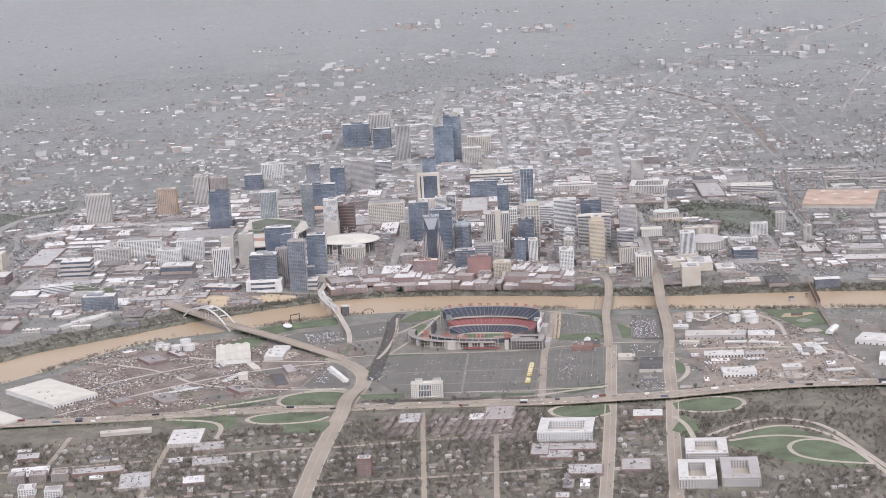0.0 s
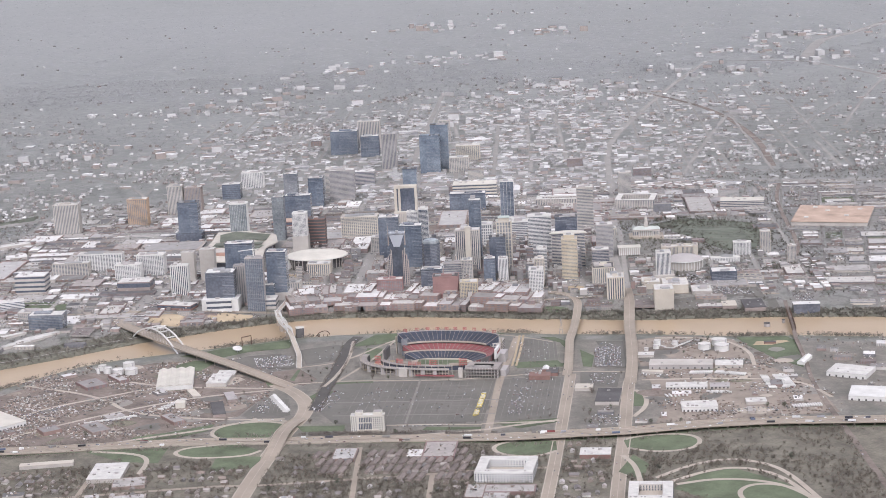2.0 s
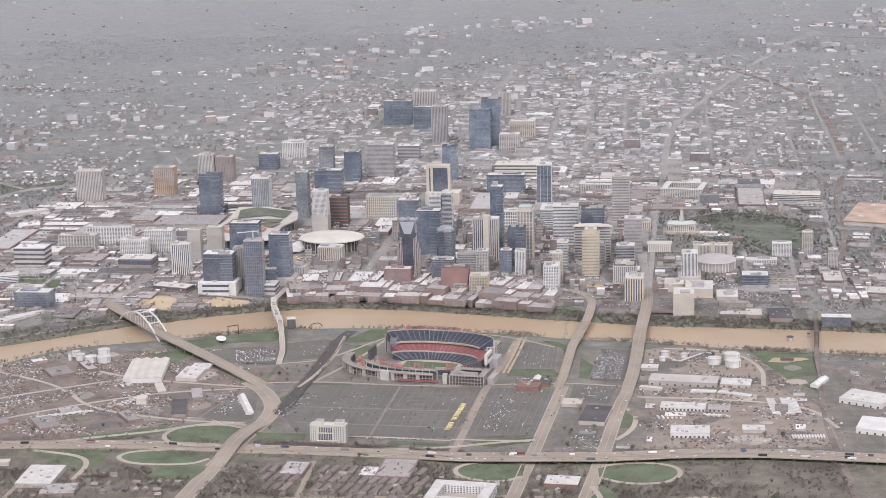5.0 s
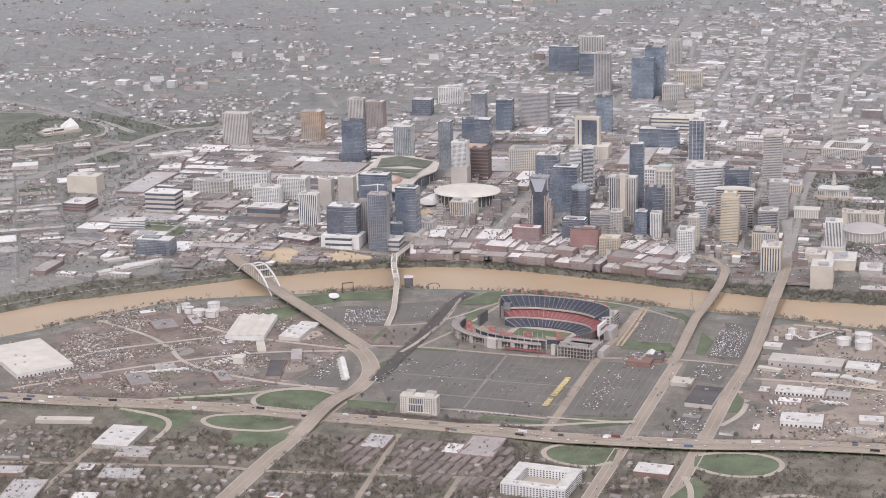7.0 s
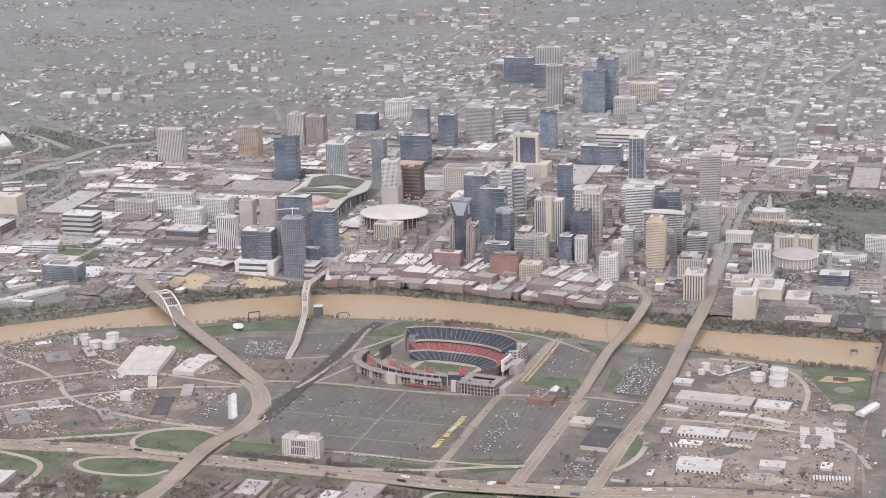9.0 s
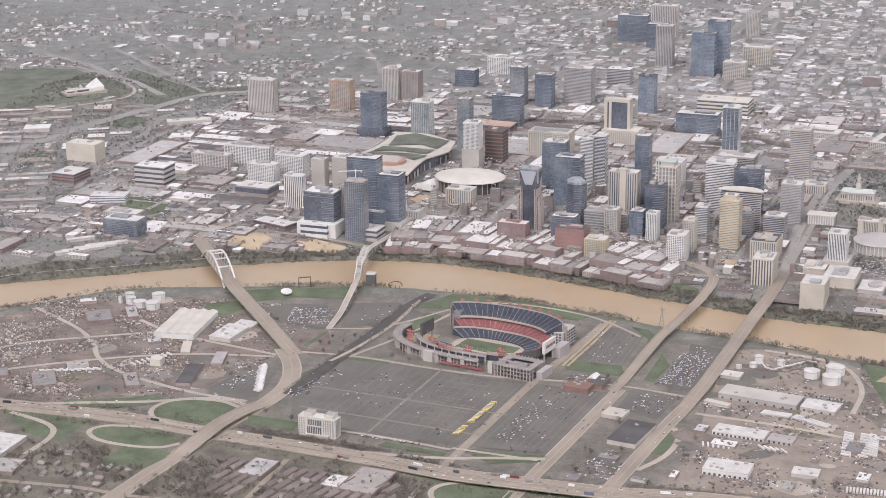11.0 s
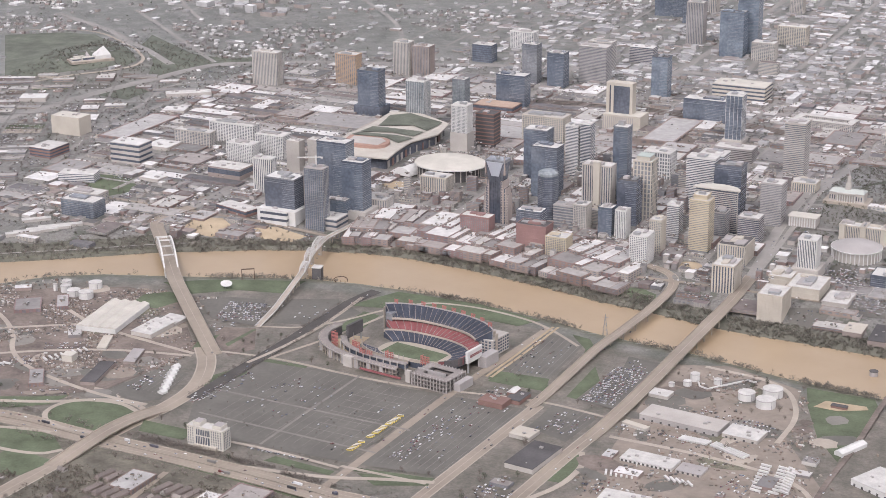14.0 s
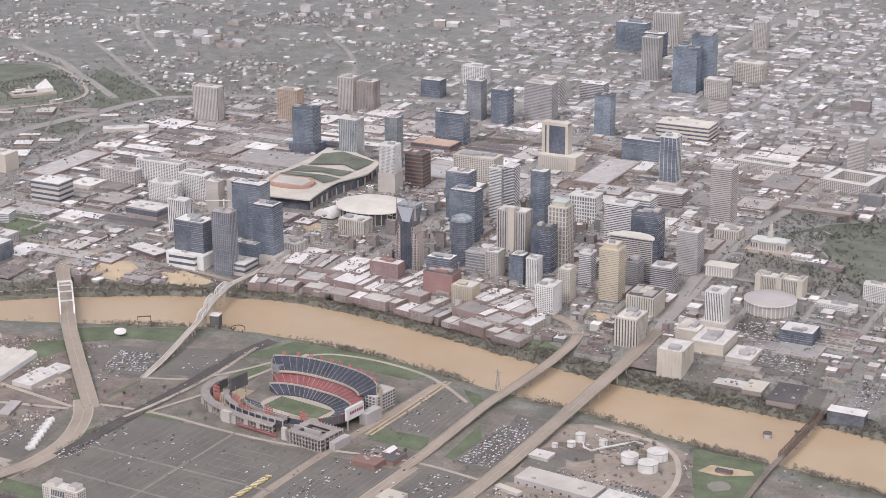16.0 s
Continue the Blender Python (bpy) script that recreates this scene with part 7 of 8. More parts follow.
M["store_roofs"] = palette("store_roofs", [(0.6, 0.585, 0.565), (0.4, 0.385, 0.37), (0.3, 0.285, 0.275), (0.62, 0.605, 0.585), (0.36, 0.34, 0.32), (0.24, 0.225, 0.215), (0.46, 0.44, 0.41), (0.33, 0.3, 0.28)], vary=0.3)
M["bricks"] = palette("red_brown_bricks", [(0.2, 0.145, 0.125), (0.24, 0.168, 0.148), (0.17, 0.13, 0.12), (0.27, 0.21, 0.185), (0.22, 0.15, 0.14), (0.33, 0.29, 0.26)])
TEMPL = {
    "shop": template("shop", "low flat-roofed city shop building", 26, 34, 7, 1),
    "brick": template("brick_building", "brick walk-up building with window rows", 20, 36, 12, 3, wall="bricks", roof="store_roofs"),
    "office": template("low_office", "flat-roofed low office building with window rows", 34, 40, 15, 4),
    "flats": template("flats", "mid-rise flats with regular windows", 34, 44, 22, 6),
    "midrise": template("midrise", "mid-rise office block with ribbon windows", 34, 34, 36, 9, gaps=False),
    "wide": template("wide_store", "large low flat-roofed store with pale roof", 56, 44, 8, 1, gaps=False, roof="store_roofs"),
    "deck": template("parking_deck", "open concrete parking deck", 52, 60, 15, 4, gaps=False),
}
SIZE = {"shop": (26, 34), "brick": (20, 36), "office": (34, 40), "flats": (34, 44), "midrise": (34, 34), "deck": (52, 60), "wide": (56, 44)}
TALL = {"shop": 7, "brick": 12, "office": 15, "flats": 22, "midrise": 36, "deck": 15, "wide": 8}
USED, ROOFTOP, PLAIN, COUNT = set(), [], [], {}
LIMIT = {"shop": 150, "brick": 290, "office": 250, "flats": 240, "midrise": 150, "deck": 60, "wide": 280}
rnd = random.Random(11)


def put(kind, x, y, w, d, hs, turn):
    t = TEMPL[kind]
    w0, d0 = SIZE[kind]
    m = pose(x * S, y * S, ground_z(x, y) * S, 0, 0, turn) @ Matrix.Diagonal((w / w0, d / d0, hs, 1))
    top = ground_z(x, y) + TALL[kind] * hs
    take(x, y, w, d, turn)
    ct, st = math.cos(radians(turn)), math.sin(radians(turn))
    for _ in range(rnd.randint(3, 9)):
        i, j = rnd.uniform(-0.42, 0.42) * w, rnd.uniform(-0.42, 0.42) * d
        ROOFTOP.append((x + ct * i - st * j, y + st * i + ct * j, top, rnd.uniform(1.2, 4.5), rnd.uniform(1.2, 5), rnd.uniform(0.8, 2.6), radians(turn)))
    COUNT[kind] = COUNT.get(kind, 0) + 1
    if COUNT[kind] > LIMIT[kind]:
        PLAIN.append((x, y, ground_z(x, y), w, d, TALL[kind] * hs, radians(turn)))
        return
    if kind not in USED:
        USED.add(kind)
        t.matrix_basis = m
    else:
        copy_thing(t, m)


CARS = []  # x, y, heading
LOTS = {}  # corners of small paved lots, by surface


def lot_ground(pts, mat):
    LOTS.setdefault(mat, []).append(pts)


def lot_cars(x, y, w, d, turn, fill=0.6):
    c, s = math.cos(radians(turn)), math.sin(radians(turn))
    rows = max(1, int(d / 9))
    for j in range(rows):
        for i in range(int(w / 3.2)):
            if rnd.random() < fill:
                u, v2 = -w / 2 + 2 + i * 3.2, -d / 2 + 4 + j * (d - 8) / max(1, rows - 1) if rows > 1 else 0
                CARS.append((x + c * u - s * v2, y + s * u + c * v2, turn + 90))


c6, s6 = math.cos(radians(GRID)), math.sin(radians(GRID))
PU, PV = 112, 116
M["lot"] = surface("worn_lot_paving", (0.19, 0.178, 0.166), rough=0.6, vary=0.25, coarse=0.05, fine=0.2)
for j in range(-4, 11):
    for i in range(-10, 10):
        u0, v0 = i * PU + 14, j * PV
        kind_here = rnd.random()
        nsub = rnd.choice([(3, 3), (3, 4), (4, 3), (4, 4), (5, 3)]) if -6 < i < 6 and j < 5 else rnd.choice([(2, 2), (1, 2), (2, 3), (2, 1), (3, 2)])
        cw, cd = (PU - 18) / nsub[0], (PV - 18) / nsub[1]
        for a in range(nsub[0]):
            for b in range(nsub[1]):
                u, v2 = u0 + 9 + cw * (a + 0.5), v0 + 9 + cd * (b + 0.5)
                x, y = -157 + c6 * u - s6 * v2, 640 + s6 * u + c6 * v2
                if not (-1150 < x < 1050) or (j < -2 and (x > -520 or rnd.random() < 0.45)) or (-345 < x < 300 and y < np.interp(x, FX, FY) + 196) or not free_spot(x, y, min(cw, cd) * 0.36):
                    continue
                if 560 < x < 1000 and 640 < y < 1330 and (kind_here < 0.4 or y > 1000 or min(cw, cd) > 40):
                    continue
                r = rnd.random()
                core = math.exp(-((x - 150) / 420) ** 2 - ((y - 850) / 380) ** 2)
                if r < (0.1 if core > 0.3 else 0.24):
                    hw, hd = cw / 2 - 1, cd / 2 - 1
                    lot_ground([(x + c6 * a2 - s6 * b2, y + s6 * a2 + c6 * b2) for a2, b2 in ((-hw, -hd), (hw, -hd), (hw, hd), (-hw, hd))], rnd.choice(["lot", "lot", "asphalt", "yard"]))
                    lot_cars(x, y, cw - 4, cd - 4, GRID, rnd.uniform(0.3, 0.8))
                    continue
                if min(cw, cd) > 38 and r < 0.8 and j > -3:
                    k = "deck" if r < 0.42 else "wide"
                elif r < 0.14 + 0.3 * core and min(cw, cd) > 20 and core > 0.2:
                    k = "midrise"
                elif r < 0.26 + 0.45 * core and min(cw, cd) > 19:
                    k = "flats"
                elif r < 0.62:
                    k = "office"
                else:
                    k = "brick" if rnd.random() < 0.35 + 0.4 * core else "shop"
                put(k, x, y, cw - rnd.uniform(1, 9), cd - rnd.uniform(1, 12), rnd.uniform(0.55, 1.25) * (0.75 + 0.3 * min(1, 3 * core)), GRID)
# the brick rows along the river front: joined frontages of uneven width, with a street gap after each few
for row_off, deep in ((60, 36), (102, 38), (154, 38)):
    x, run = -338.0, 0.0
    while x < 300:
        w = rnd.choice((8, 10, 13, 17, 24, 30))
        cx, x, run = x + w / 2, x + w, run + w
        if run > 95:
            x, run = x + 15, 0.0
        y = float(np.interp(cx, FX, FY)) + row_off + 18
        slope = math.degrees(math.atan2(float(np.interp(cx + 30, FX, FY) - np.interp(cx - 30, FX, FY)), 60))
        if free_spot(cx, y, 1.5):
            put("brick", cx, y, w + 0.3, deep - rnd.choice((0, 0, 3, 9)), rnd.uniform(0.75, 1.75), slope)
for k in TEMPL:
    if k not in USED:
        put(k, 700 + 60 * len(USED), 330, 50, 40, 1.0, GRID)


def runs(pts):
    """The stretches of a street that keep clear of the hill park."""
    out, cur = [], []
    for p in dense(pts, 30) if len(pts) > 1 else []:
        if 610 < p[0] < 1000 and 840 < p[1] < 1330:
            out, cur = out + [cur], []
        else:
            cur.append(p)
    return [r for r in out + [cur] if len(r) > 3]


# streets of the centre
for i in range(-10, 11):
    a = [(-157 + c6 * (i * PU + 14) - s6 * v2, 640 + s6 * (i * PU + 14) + c6 * v2) for v2 in (-60, 300, 700, 1270)]
    a = [p for p in a if p[1] > np.interp(p[0], FX, FY) + 60]
    for a in runs(a):
        road("street", a, 12, "grey city street between blocks", lift=-0.2, curve=False)
for j in range(-1, 12):
    a = [(-157 + c6 * u - s6 * j * PV, 640 + s6 * u + c6 * j * PV) for u in (-1000, -500, 0, 500, 1050)]
    a = [p for p in a if p[1] > np.interp(p[0], FX, FY) + 60]
    for a in runs(a):
        road("street", a, 11, "grey city street crossing between blocks", lift=-0.4, curve=False)
# scattered low buildings on the east bank and by the yards
for x0, x1, y0, y1, n, kinds, turn in ((-900, -420, -400, 80, 26, ("shop", "brick"), 30), (440, 790, -520, -190, 16, ("shop",), -8), (240, 420, -560, -420, 14, ("shop", "office"), -10), (20, 320, -1150, -850, 30, ("shop", "brick"), -10), (-1000, -560, -1000, -600, 40, ("shop", "brick"), 3), (840, 1150, -380, 60, 24, ("shop", "office"), -15), (640, 900, 300, 460, 14, ("shop", "office"), -10), (-230, 60, -640, -520, 16, ("brick",), -8)):
    for _ in range(n):
        x, y = rnd.uniform(x0, x1), rnd.uniform(y0, y1)
        k = rnd.choice(kinds)
        w, d = rnd.uniform(10, 34), rnd.uniform(14, 40)
        if free_spot(x, y, 0.55 * max(w, d)):
            take(x, y, w, d, turn)
            put(k, x, y, w, d, rnd.uniform(0.6, 0.9), turn + rnd.choice((0, 0, 90)))



def district(x0, x1, y0, y1, turn, pu, pv):
    """Loose blocks of low stores, yards and car parks with narrow streets between them."""
    c, s = math.cos(radians(turn)), math.sin(radians(turn))
    mx, my = (x0 + x1) / 2, (y0 + y1) / 2
    nu, nv = int((x1 - x0) / pu / 2) + 2, int((y1 - y0) / pv / 2) + 2
    for k in range(-nu, nu):
        for line in ([(k * pu, -nv * pv), (k * pu, nv * pv)], [(-nu * pu, k * pv), (nu * pu, k * pv)]):
            q = [(mx + c * u - s * v2, my + s * u + c * v2) for u, v2 in dense(line, 30)]
            q = [p for p in q if x0 < p[0] < x1 and y0 < p[1] < y1 and p[1] > np.interp(p[0], FX, FY) + 60 and not any(inside(p[0], p[1], a)[0] for a in AREAS)]
            if len(q) > 3:
                road("street", q, 7, "narrow grey street between low stores and yards", mat="lot", lift=-0.3, curve=False)
    for i in range(-nu, nu):
        for j in range(-nv, nv):
            split = rnd.choice([(1, 1), (2, 1), (1, 2), (2, 2), (2, 2)])
            for a in range(split[0]):
                for b in range(split[1]):
                    w, d = (pu - 14) / split[0], (pv - 14) / split[1]
                    u, v2 = i * pu + 7 + w * (a + 0.5), j * pv + 7 + d * (b + 0.5)
                    x, y = mx + c * u - s * v2, my + s * u + c * v2
                    if not (x0 < x < x1 and y0 < y < y1) or not free_spot(x, y, min(w, d) * 0.4):
                        continue
                    r = rnd.random()
                    hw, hd = w / 2 - 2, d / 2 - 2
                    if r < 0.62:
                        ground = rnd.choice(["lot", "lot", "yard", "asphalt", "concrete", "grass", "dirt"])
                        lot_ground([(x + c * a2 - s * b2, y + s * a2 + c * b2) for a2, b2 in ((-hw, -hd), (hw, -hd), (hw, hd), (-hw, hd))], ground)
                    if r < 0.17:
                        lot_cars(x, y, w - 6, d - 8, turn, rnd.uniform(0.25, 0.7))
                    elif r < 0.82:
                        big = min(w, d) > 40
                        put("wide" if big or r < 0.5 else "office", x, y, w * rnd.uniform(0.5, 0.9), d * rnd.uniform(0.45, 0.85), rnd.uniform(0.6, 1.1), turn)
                        lot_cars(x, y - s * 2, w - 6, 8, turn, 0.4)
                    else:
                        for _ in range(3):
                            put("shop", x + rnd.uniform(-0.3, 0.3) * w, y + rnd.uniform(-0.3, 0.3) * d, rnd.uniform(9, 20), rnd.uniform(12, 24), rnd.uniform(0.5, 0.9), turn)


district(-1750, -1130, 250, 1720, 22, 112, 100)
district(1040, 1680, 200, 1820, -13, 112, 104)

for mat, quads in LOTS.items():
    vs, fs = [], []
    for k, q in enumerate(quads):
        n = 6
        (ax, ay), (bx, by), (cx, cy), (dx, dy) = q
        b0 = len(vs)
        for i in range(n + 1):
            for j in range(n + 1):
                u, v2 = i / n, j / n
                x, y = (ax * (1 - u) + bx * u) * (1 - v2) + (dx * (1 - u) + cx * u) * v2, (ay * (1 - u) + by * u) * (1 - v2) + (dy * (1 - u) + cy * u) * v2
                vs.append((x, y, ground_z(x, y) + 0.45))
        fs += [(b0 + i * (n + 1) + j, b0 + (i + 1) * (n + 1) + j, b0 + (i + 1) * (n + 1) + j + 1, b0 + i * (n + 1) + j + 1) for i in range(n) for j in range(n)]
    raw_mesh("lot_paving", vs, fs, M[mat], label="worn paving of city lots and store yards", kind="stuff", category="paving")

# taller blocks scattered behind the centre
for x, y, w, d, hs in ((-380, 1650, 50, 36, 1.2), (-300, 1850, 60, 40, 0.9), (-150, 1900, 44, 40, 1.3), (-20, 1800, 60, 50, 0.8), (180, 1960, 110, 90, 0.9), (330, 1800, 50, 44, 1.1), (400, 1660, 60, 40, 0.8), (-520, 1760, 54, 40, 1.0), (-640, 1850, 60, 44, 0.8), (-90, 2200, 60, 44, 1.1), (250, 2150, 60, 48, 0.9), (420, 2250, 50, 40, 0.8), (-350, 2250, 60, 46, 1.0), (-600, 2300, 70, 46, 0.9), (60, 2600, 60, 50, 1.0), (350, 2700, 70, 46, 0.8), (-120, 2850, 60, 50, 1.2), (600, 2300, 60, 44, 0.7), (800, 2100, 70, 50, 0.6), (1000, 1650, 70, 44, 0.6), (700, 1560, 70, 40, 0.9), (760, 1450, 60, 44, 0.6), (880, 1560, 64, 40, 0.5), (-900, 2000, 70, 50, 0.6), (200, 3000, 60, 50, 0.9), (-300, 3100, 70, 50, 0.8), (500, 3200, 60, 50, 0.7), (900, 2700, 80, 50, 0.5)):
    if free_spot(x, y, 16):
        put(rnd.choice(["midrise", "flats"]), x, y, w, d, hs * 1.4, GRID)
        take(x, y, w, d, GRID)

# ---- houses, far roofs ----
rng = np.random.default_rng(5)


def many_boxes(name, xyz, size, ang, mats, label, gable=False):
    """Joined small buildings: walls and roofs, too many and too far to tell apart one by one."""
    n = len(xyz)
    base = np.array([(-1, -1), (1, -1), (1, 1), (-1, 1)], float) / 2
    c, s = np.cos(ang), np.sin(ang)
    loc = base[None] * size[:, None, :2]
    px = xyz[:, 0:1] + loc[..., 0] * c[:, None] - loc[..., 1] * s[:, None]
    py = xyz[:, 1:2] + loc[..., 0] * s[:, None] + loc[..., 1] * c[:, None]
    lo = np.stack([px, py, np.repeat(xyz[:, 2:3] - 3, 4, 1)], -1)
    hi = lo.copy()
    hi[..., 2] = xyz[:, 2:3] + size[:, 2:3]
    if gable:
        r0, r1 = (hi[:, 0] + hi[:, 1]) / 2, (hi[:, 2] + hi[:, 3]) / 2
        r0[:, 2] += size[:, 0] * 0.28
        r1[:, 2] += size[:, 0] * 0.28
        v = np.concatenate([lo, hi, r0[:, None], r1[:, None]], 1)
        quads = [(0, 1, 5, 4), (1, 2, 6, 5), (2, 3, 7, 6), (3, 0, 4, 7), (5, 6, 9, 8), (7, 4, 8, 9)]
        tris = [(4, 5, 8), (6, 7, 9)]
    else:
        v = np.concatenate([lo, hi], 1)
        quads, tris = [(0, 1, 5, 4), (1, 2, 6, 5), (2, 3, 7, 6), (3, 0, 4, 7), (4, 5, 6, 7)], []
    k = v.shape[1]
    off = (np.arange(n) * k)[:, None]
    faces = []
    for f in quads + tris:
        faces += (off + np.array(f)[None]).tolist()
    me = bpy.data.meshes.new(name)
    me.from_pydata((v.reshape(-1, 3) * S).tolist(), [], faces)
    for m in mats:
        me.materials.append(m)
    roofed = np.zeros(len(faces), int)
    for q4 in range(4, len(quads)):
        roofed[q4 * n : (q4 + 1) * n] = len(mats) - 1
    me.polygons.foreach_set("material_index", roofed.astype(np.int32))
    return tagged(new(name, me), label, "buildings", kind="stuff")


def clear_of_roads(x, y, extra, lawns=True):
    ok = np.ones(len(x), bool)
    for p, hw in ROADS:
        lo, hi2 = p.min(0) - hw - extra, p.max(0) + hw + extra
        near = np.where((x > lo[0]) & (x < hi2[0]) & (y > lo[1]) & (y < hi2[1]) & ok)[0]
        if len(near):
            d = ((x[near, None] - p[None, :, 0]) ** 2 + (y[near, None] - p[None, :, 1]) ** 2).min(1)
            ok[near[d < (hw + extra) ** 2]] = False
    for a in AREAS if lawns else ():
        ok &= ~inside(x, y, a)
    for cx, cy, hw, hd, ct, st in TAKEN:
        dx, dy = x - cx, y - cy
        ok &= ~((abs(dx * ct + dy * st) < hw + extra) & (abs(-dx * st + dy * ct) < hd + extra))
    return ok & ~((y > np.interp(x, NX, NY) - 25) & (y < np.interp(x, FX, FY) + 40))


def far_field(n, y0, y1, power=1.0):
    y = y0 + (y1 - y0) * rng.random(n) ** power
    x = -1350 - 0.42 * y + rng.random(n) * (2950 + 0.8 * y)
    return x, y


def noise2(x, y, s, seed=0.0):
    return np.sin(x / s + 1.7 * np.sin(y / (s * 1.3) + seed)) * np.sin(y / s * 0.9 + 1.3 * np.sin(x / (s * 1.6) + 2 * seed))


M["low_walls"] = palette("small_city_walls", [(0.3, 0.24, 0.215), (0.24, 0.18, 0.165), (0.34, 0.31, 0.285), (0.2, 0.185, 0.18), (0.42, 0.4, 0.375)], island=True)
M["low_roofs"] = palette("small_city_roofs", [(0.64, 0.625, 0.61), (0.5, 0.49, 0.475), (0.2, 0.19, 0.185), (0.36, 0.34, 0.32), (0.14, 0.135, 0.13), (0.27, 0.22, 0.2), (0.5, 0.48, 0.46), (0.24, 0.225, 0.215), (0.7, 0.685, 0.665)], island=True, vary=0.35)
# distant walls and roofs take greyer, cooler colours to suggest haze
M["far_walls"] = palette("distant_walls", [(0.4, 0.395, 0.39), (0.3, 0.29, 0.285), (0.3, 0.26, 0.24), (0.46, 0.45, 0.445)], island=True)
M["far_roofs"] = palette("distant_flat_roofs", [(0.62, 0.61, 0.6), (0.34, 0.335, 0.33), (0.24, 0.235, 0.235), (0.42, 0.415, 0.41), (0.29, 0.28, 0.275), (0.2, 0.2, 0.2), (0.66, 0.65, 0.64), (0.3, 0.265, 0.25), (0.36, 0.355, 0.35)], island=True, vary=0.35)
x, y = far_field(26000, 1350, 4300, 0.95)
keep = clear_of_roads(x, y, 5) & ((y > 1930) | (rng.random(len(x)) < 0.55)) & (rng.random(len(x)) < np.clip(1.1 - abs(x - 0.12 * y) / (780 + 0.12 * y), 0.05, 1) * (1 - 0.8 * smooth(2700, 4300, y)))
x, y = x[keep], y[keep]
size = np.stack([7 + rng.gamma(2, 4, len(x)), 8 + rng.gamma(2, 5, len(x)), 3 + rng.gamma(1.3, 1.5, len(x))], 1)
big = rng.random(len(x)) < 0.22
size[big, :2] *= rng.uniform(1.3, 2.2, (big.sum(), 2))
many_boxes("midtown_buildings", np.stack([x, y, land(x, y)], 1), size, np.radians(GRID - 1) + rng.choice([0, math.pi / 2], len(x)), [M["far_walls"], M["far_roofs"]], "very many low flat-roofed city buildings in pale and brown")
# clusters of large white sheds and campus blocks farther out
cl = np.array([(1384, 3364), (564, 4115), (1011, 4104), (-431, 4853), (421, 5874), (-791, 4365), (-414, 4081), (2116, 5155), (1500, 4800), (900, 4500), (1850, 5600), (200, 3300), (-700, 3200), (1000, 7300), (300, 7800), (2300, 6300), (-1300, 3000), (-200, 5600), (-1500, 2600)], float)
pick = rng.integers(0, len(cl), 420)
xy = cl[pick] + rng.normal(0, 150, (420, 2))
ok = clear_of_roads(xy[:, 0], xy[:, 1], 15)
xy = xy[ok]
size = np.stack([rng.uniform(14, 52, len(xy)), rng.uniform(14, 46, len(xy)), 5 + rng.gamma(2, 4, len(xy))], 1)
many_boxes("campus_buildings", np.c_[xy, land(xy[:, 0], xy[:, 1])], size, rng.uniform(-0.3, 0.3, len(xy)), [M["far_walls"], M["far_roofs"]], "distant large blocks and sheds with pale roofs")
# neighbourhoods: rows of houses along their own streets, with woods between them
hx, hy, ha = [], [], []
for k in range(190):
    cy = 1950 + 7000 * rng.random() ** 1.25
    cx = -1350 - 0.42 * cy + rng.random() * (2950 + 0.8 * cy)
    if abs(cx - 0.12 * cy) < 620 and cy < 3300:
        continue
    turn = rng.uniform(-0.7, 0.7)
    nu, nv = rng.integers(6, 22), rng.integers(2, 8)
    for j in range(nv):
        for i in range(nu):
            if rng.random() < 0.72:
                u, v2 = (i - nu / 2) * 21 + rng.normal(0, 2), (j - nv / 2) * 46 + rng.normal(0, 3) + 8 * math.sin(i * 0.3 + k)
                hx.append(cx + math.cos(turn) * u - math.sin(turn) * v2)
                hy.append(cy + math.sin(turn) * u + math.cos(turn) * v2)
                ha.append(turn + (math.pi / 2 if rng.random() < 0.3 else 0.0))
sx, sy = far_field(3200, 1700, 9000, 1.0)
x, y, turns = np.r_[hx, sx], np.r_[hy, sy], np.r_[ha, rng.uniform(0, 3.2, len(sx))]
keep = clear_of_roads(x, y, 5) & (rng.random(len(x)) < 1.0 - 0.95 * smooth(3200, 5400, y))
x, y, turns = x[keep], y[keep], turns[keep]
size = np.stack([rng.uniform(8, 12, len(x)), rng.uniform(10, 18, len(x)), rng.uniform(3.5, 6.5, len(x))], 1)
many_boxes("houses", np.stack([x, y, land(x, y)], 1), size, turns, [M["house"], M["house_roofs"]], "many small gabled houses among bare trees", gable=True)
# roof plant and yard clutter
M["units"] = palette("roof_units", [(0.5, 0.49, 0.48), (0.2, 0.195, 0.19), (0.34, 0.33, 0.32), (0.12, 0.12, 0.12)], island=True)
rt = np.array(ROOFTOP)
M["clutter"] = palette("yard_goods", [(0.2, 0.165, 0.14), (0.3, 0.26, 0.22), (0.14, 0.12, 0.11), (0.36, 0.33, 0.3), (0.24, 0.19, 0.16), (0.17, 0.13, 0.11), (0.12, 0.115, 0.115), (0.5, 0.49, 0.47), (0.22, 0.2, 0.18), (0.28, 0.22, 0.18)], island=True)
many_boxes("rooftop_units", np.c_[rt[:, :2], rt[:, 2] + 2.6], np.c_[rt[:, 3:5], rt[:, 5] - 2.4], rt[:, 6], [M["clutter"], M["units"]], "small roof units and vents on city roofs")
x = np.r_[rng.uniform(-900, -340, 15000), rng.uniform(430, 800, 3600), rng.uniform(-1300, -900, 500), rng.uniform(840, 1200, 500), rng.uniform(-1000, -560, 500)]
y = np.r_[rng.uniform(-420, 150, 15000), rng.uniform(-520, 100, 3600), rng.uniform(-300, 300, 500), rng.uniform(-400, 80, 500), rng.uniform(-1000, -580, 500)]
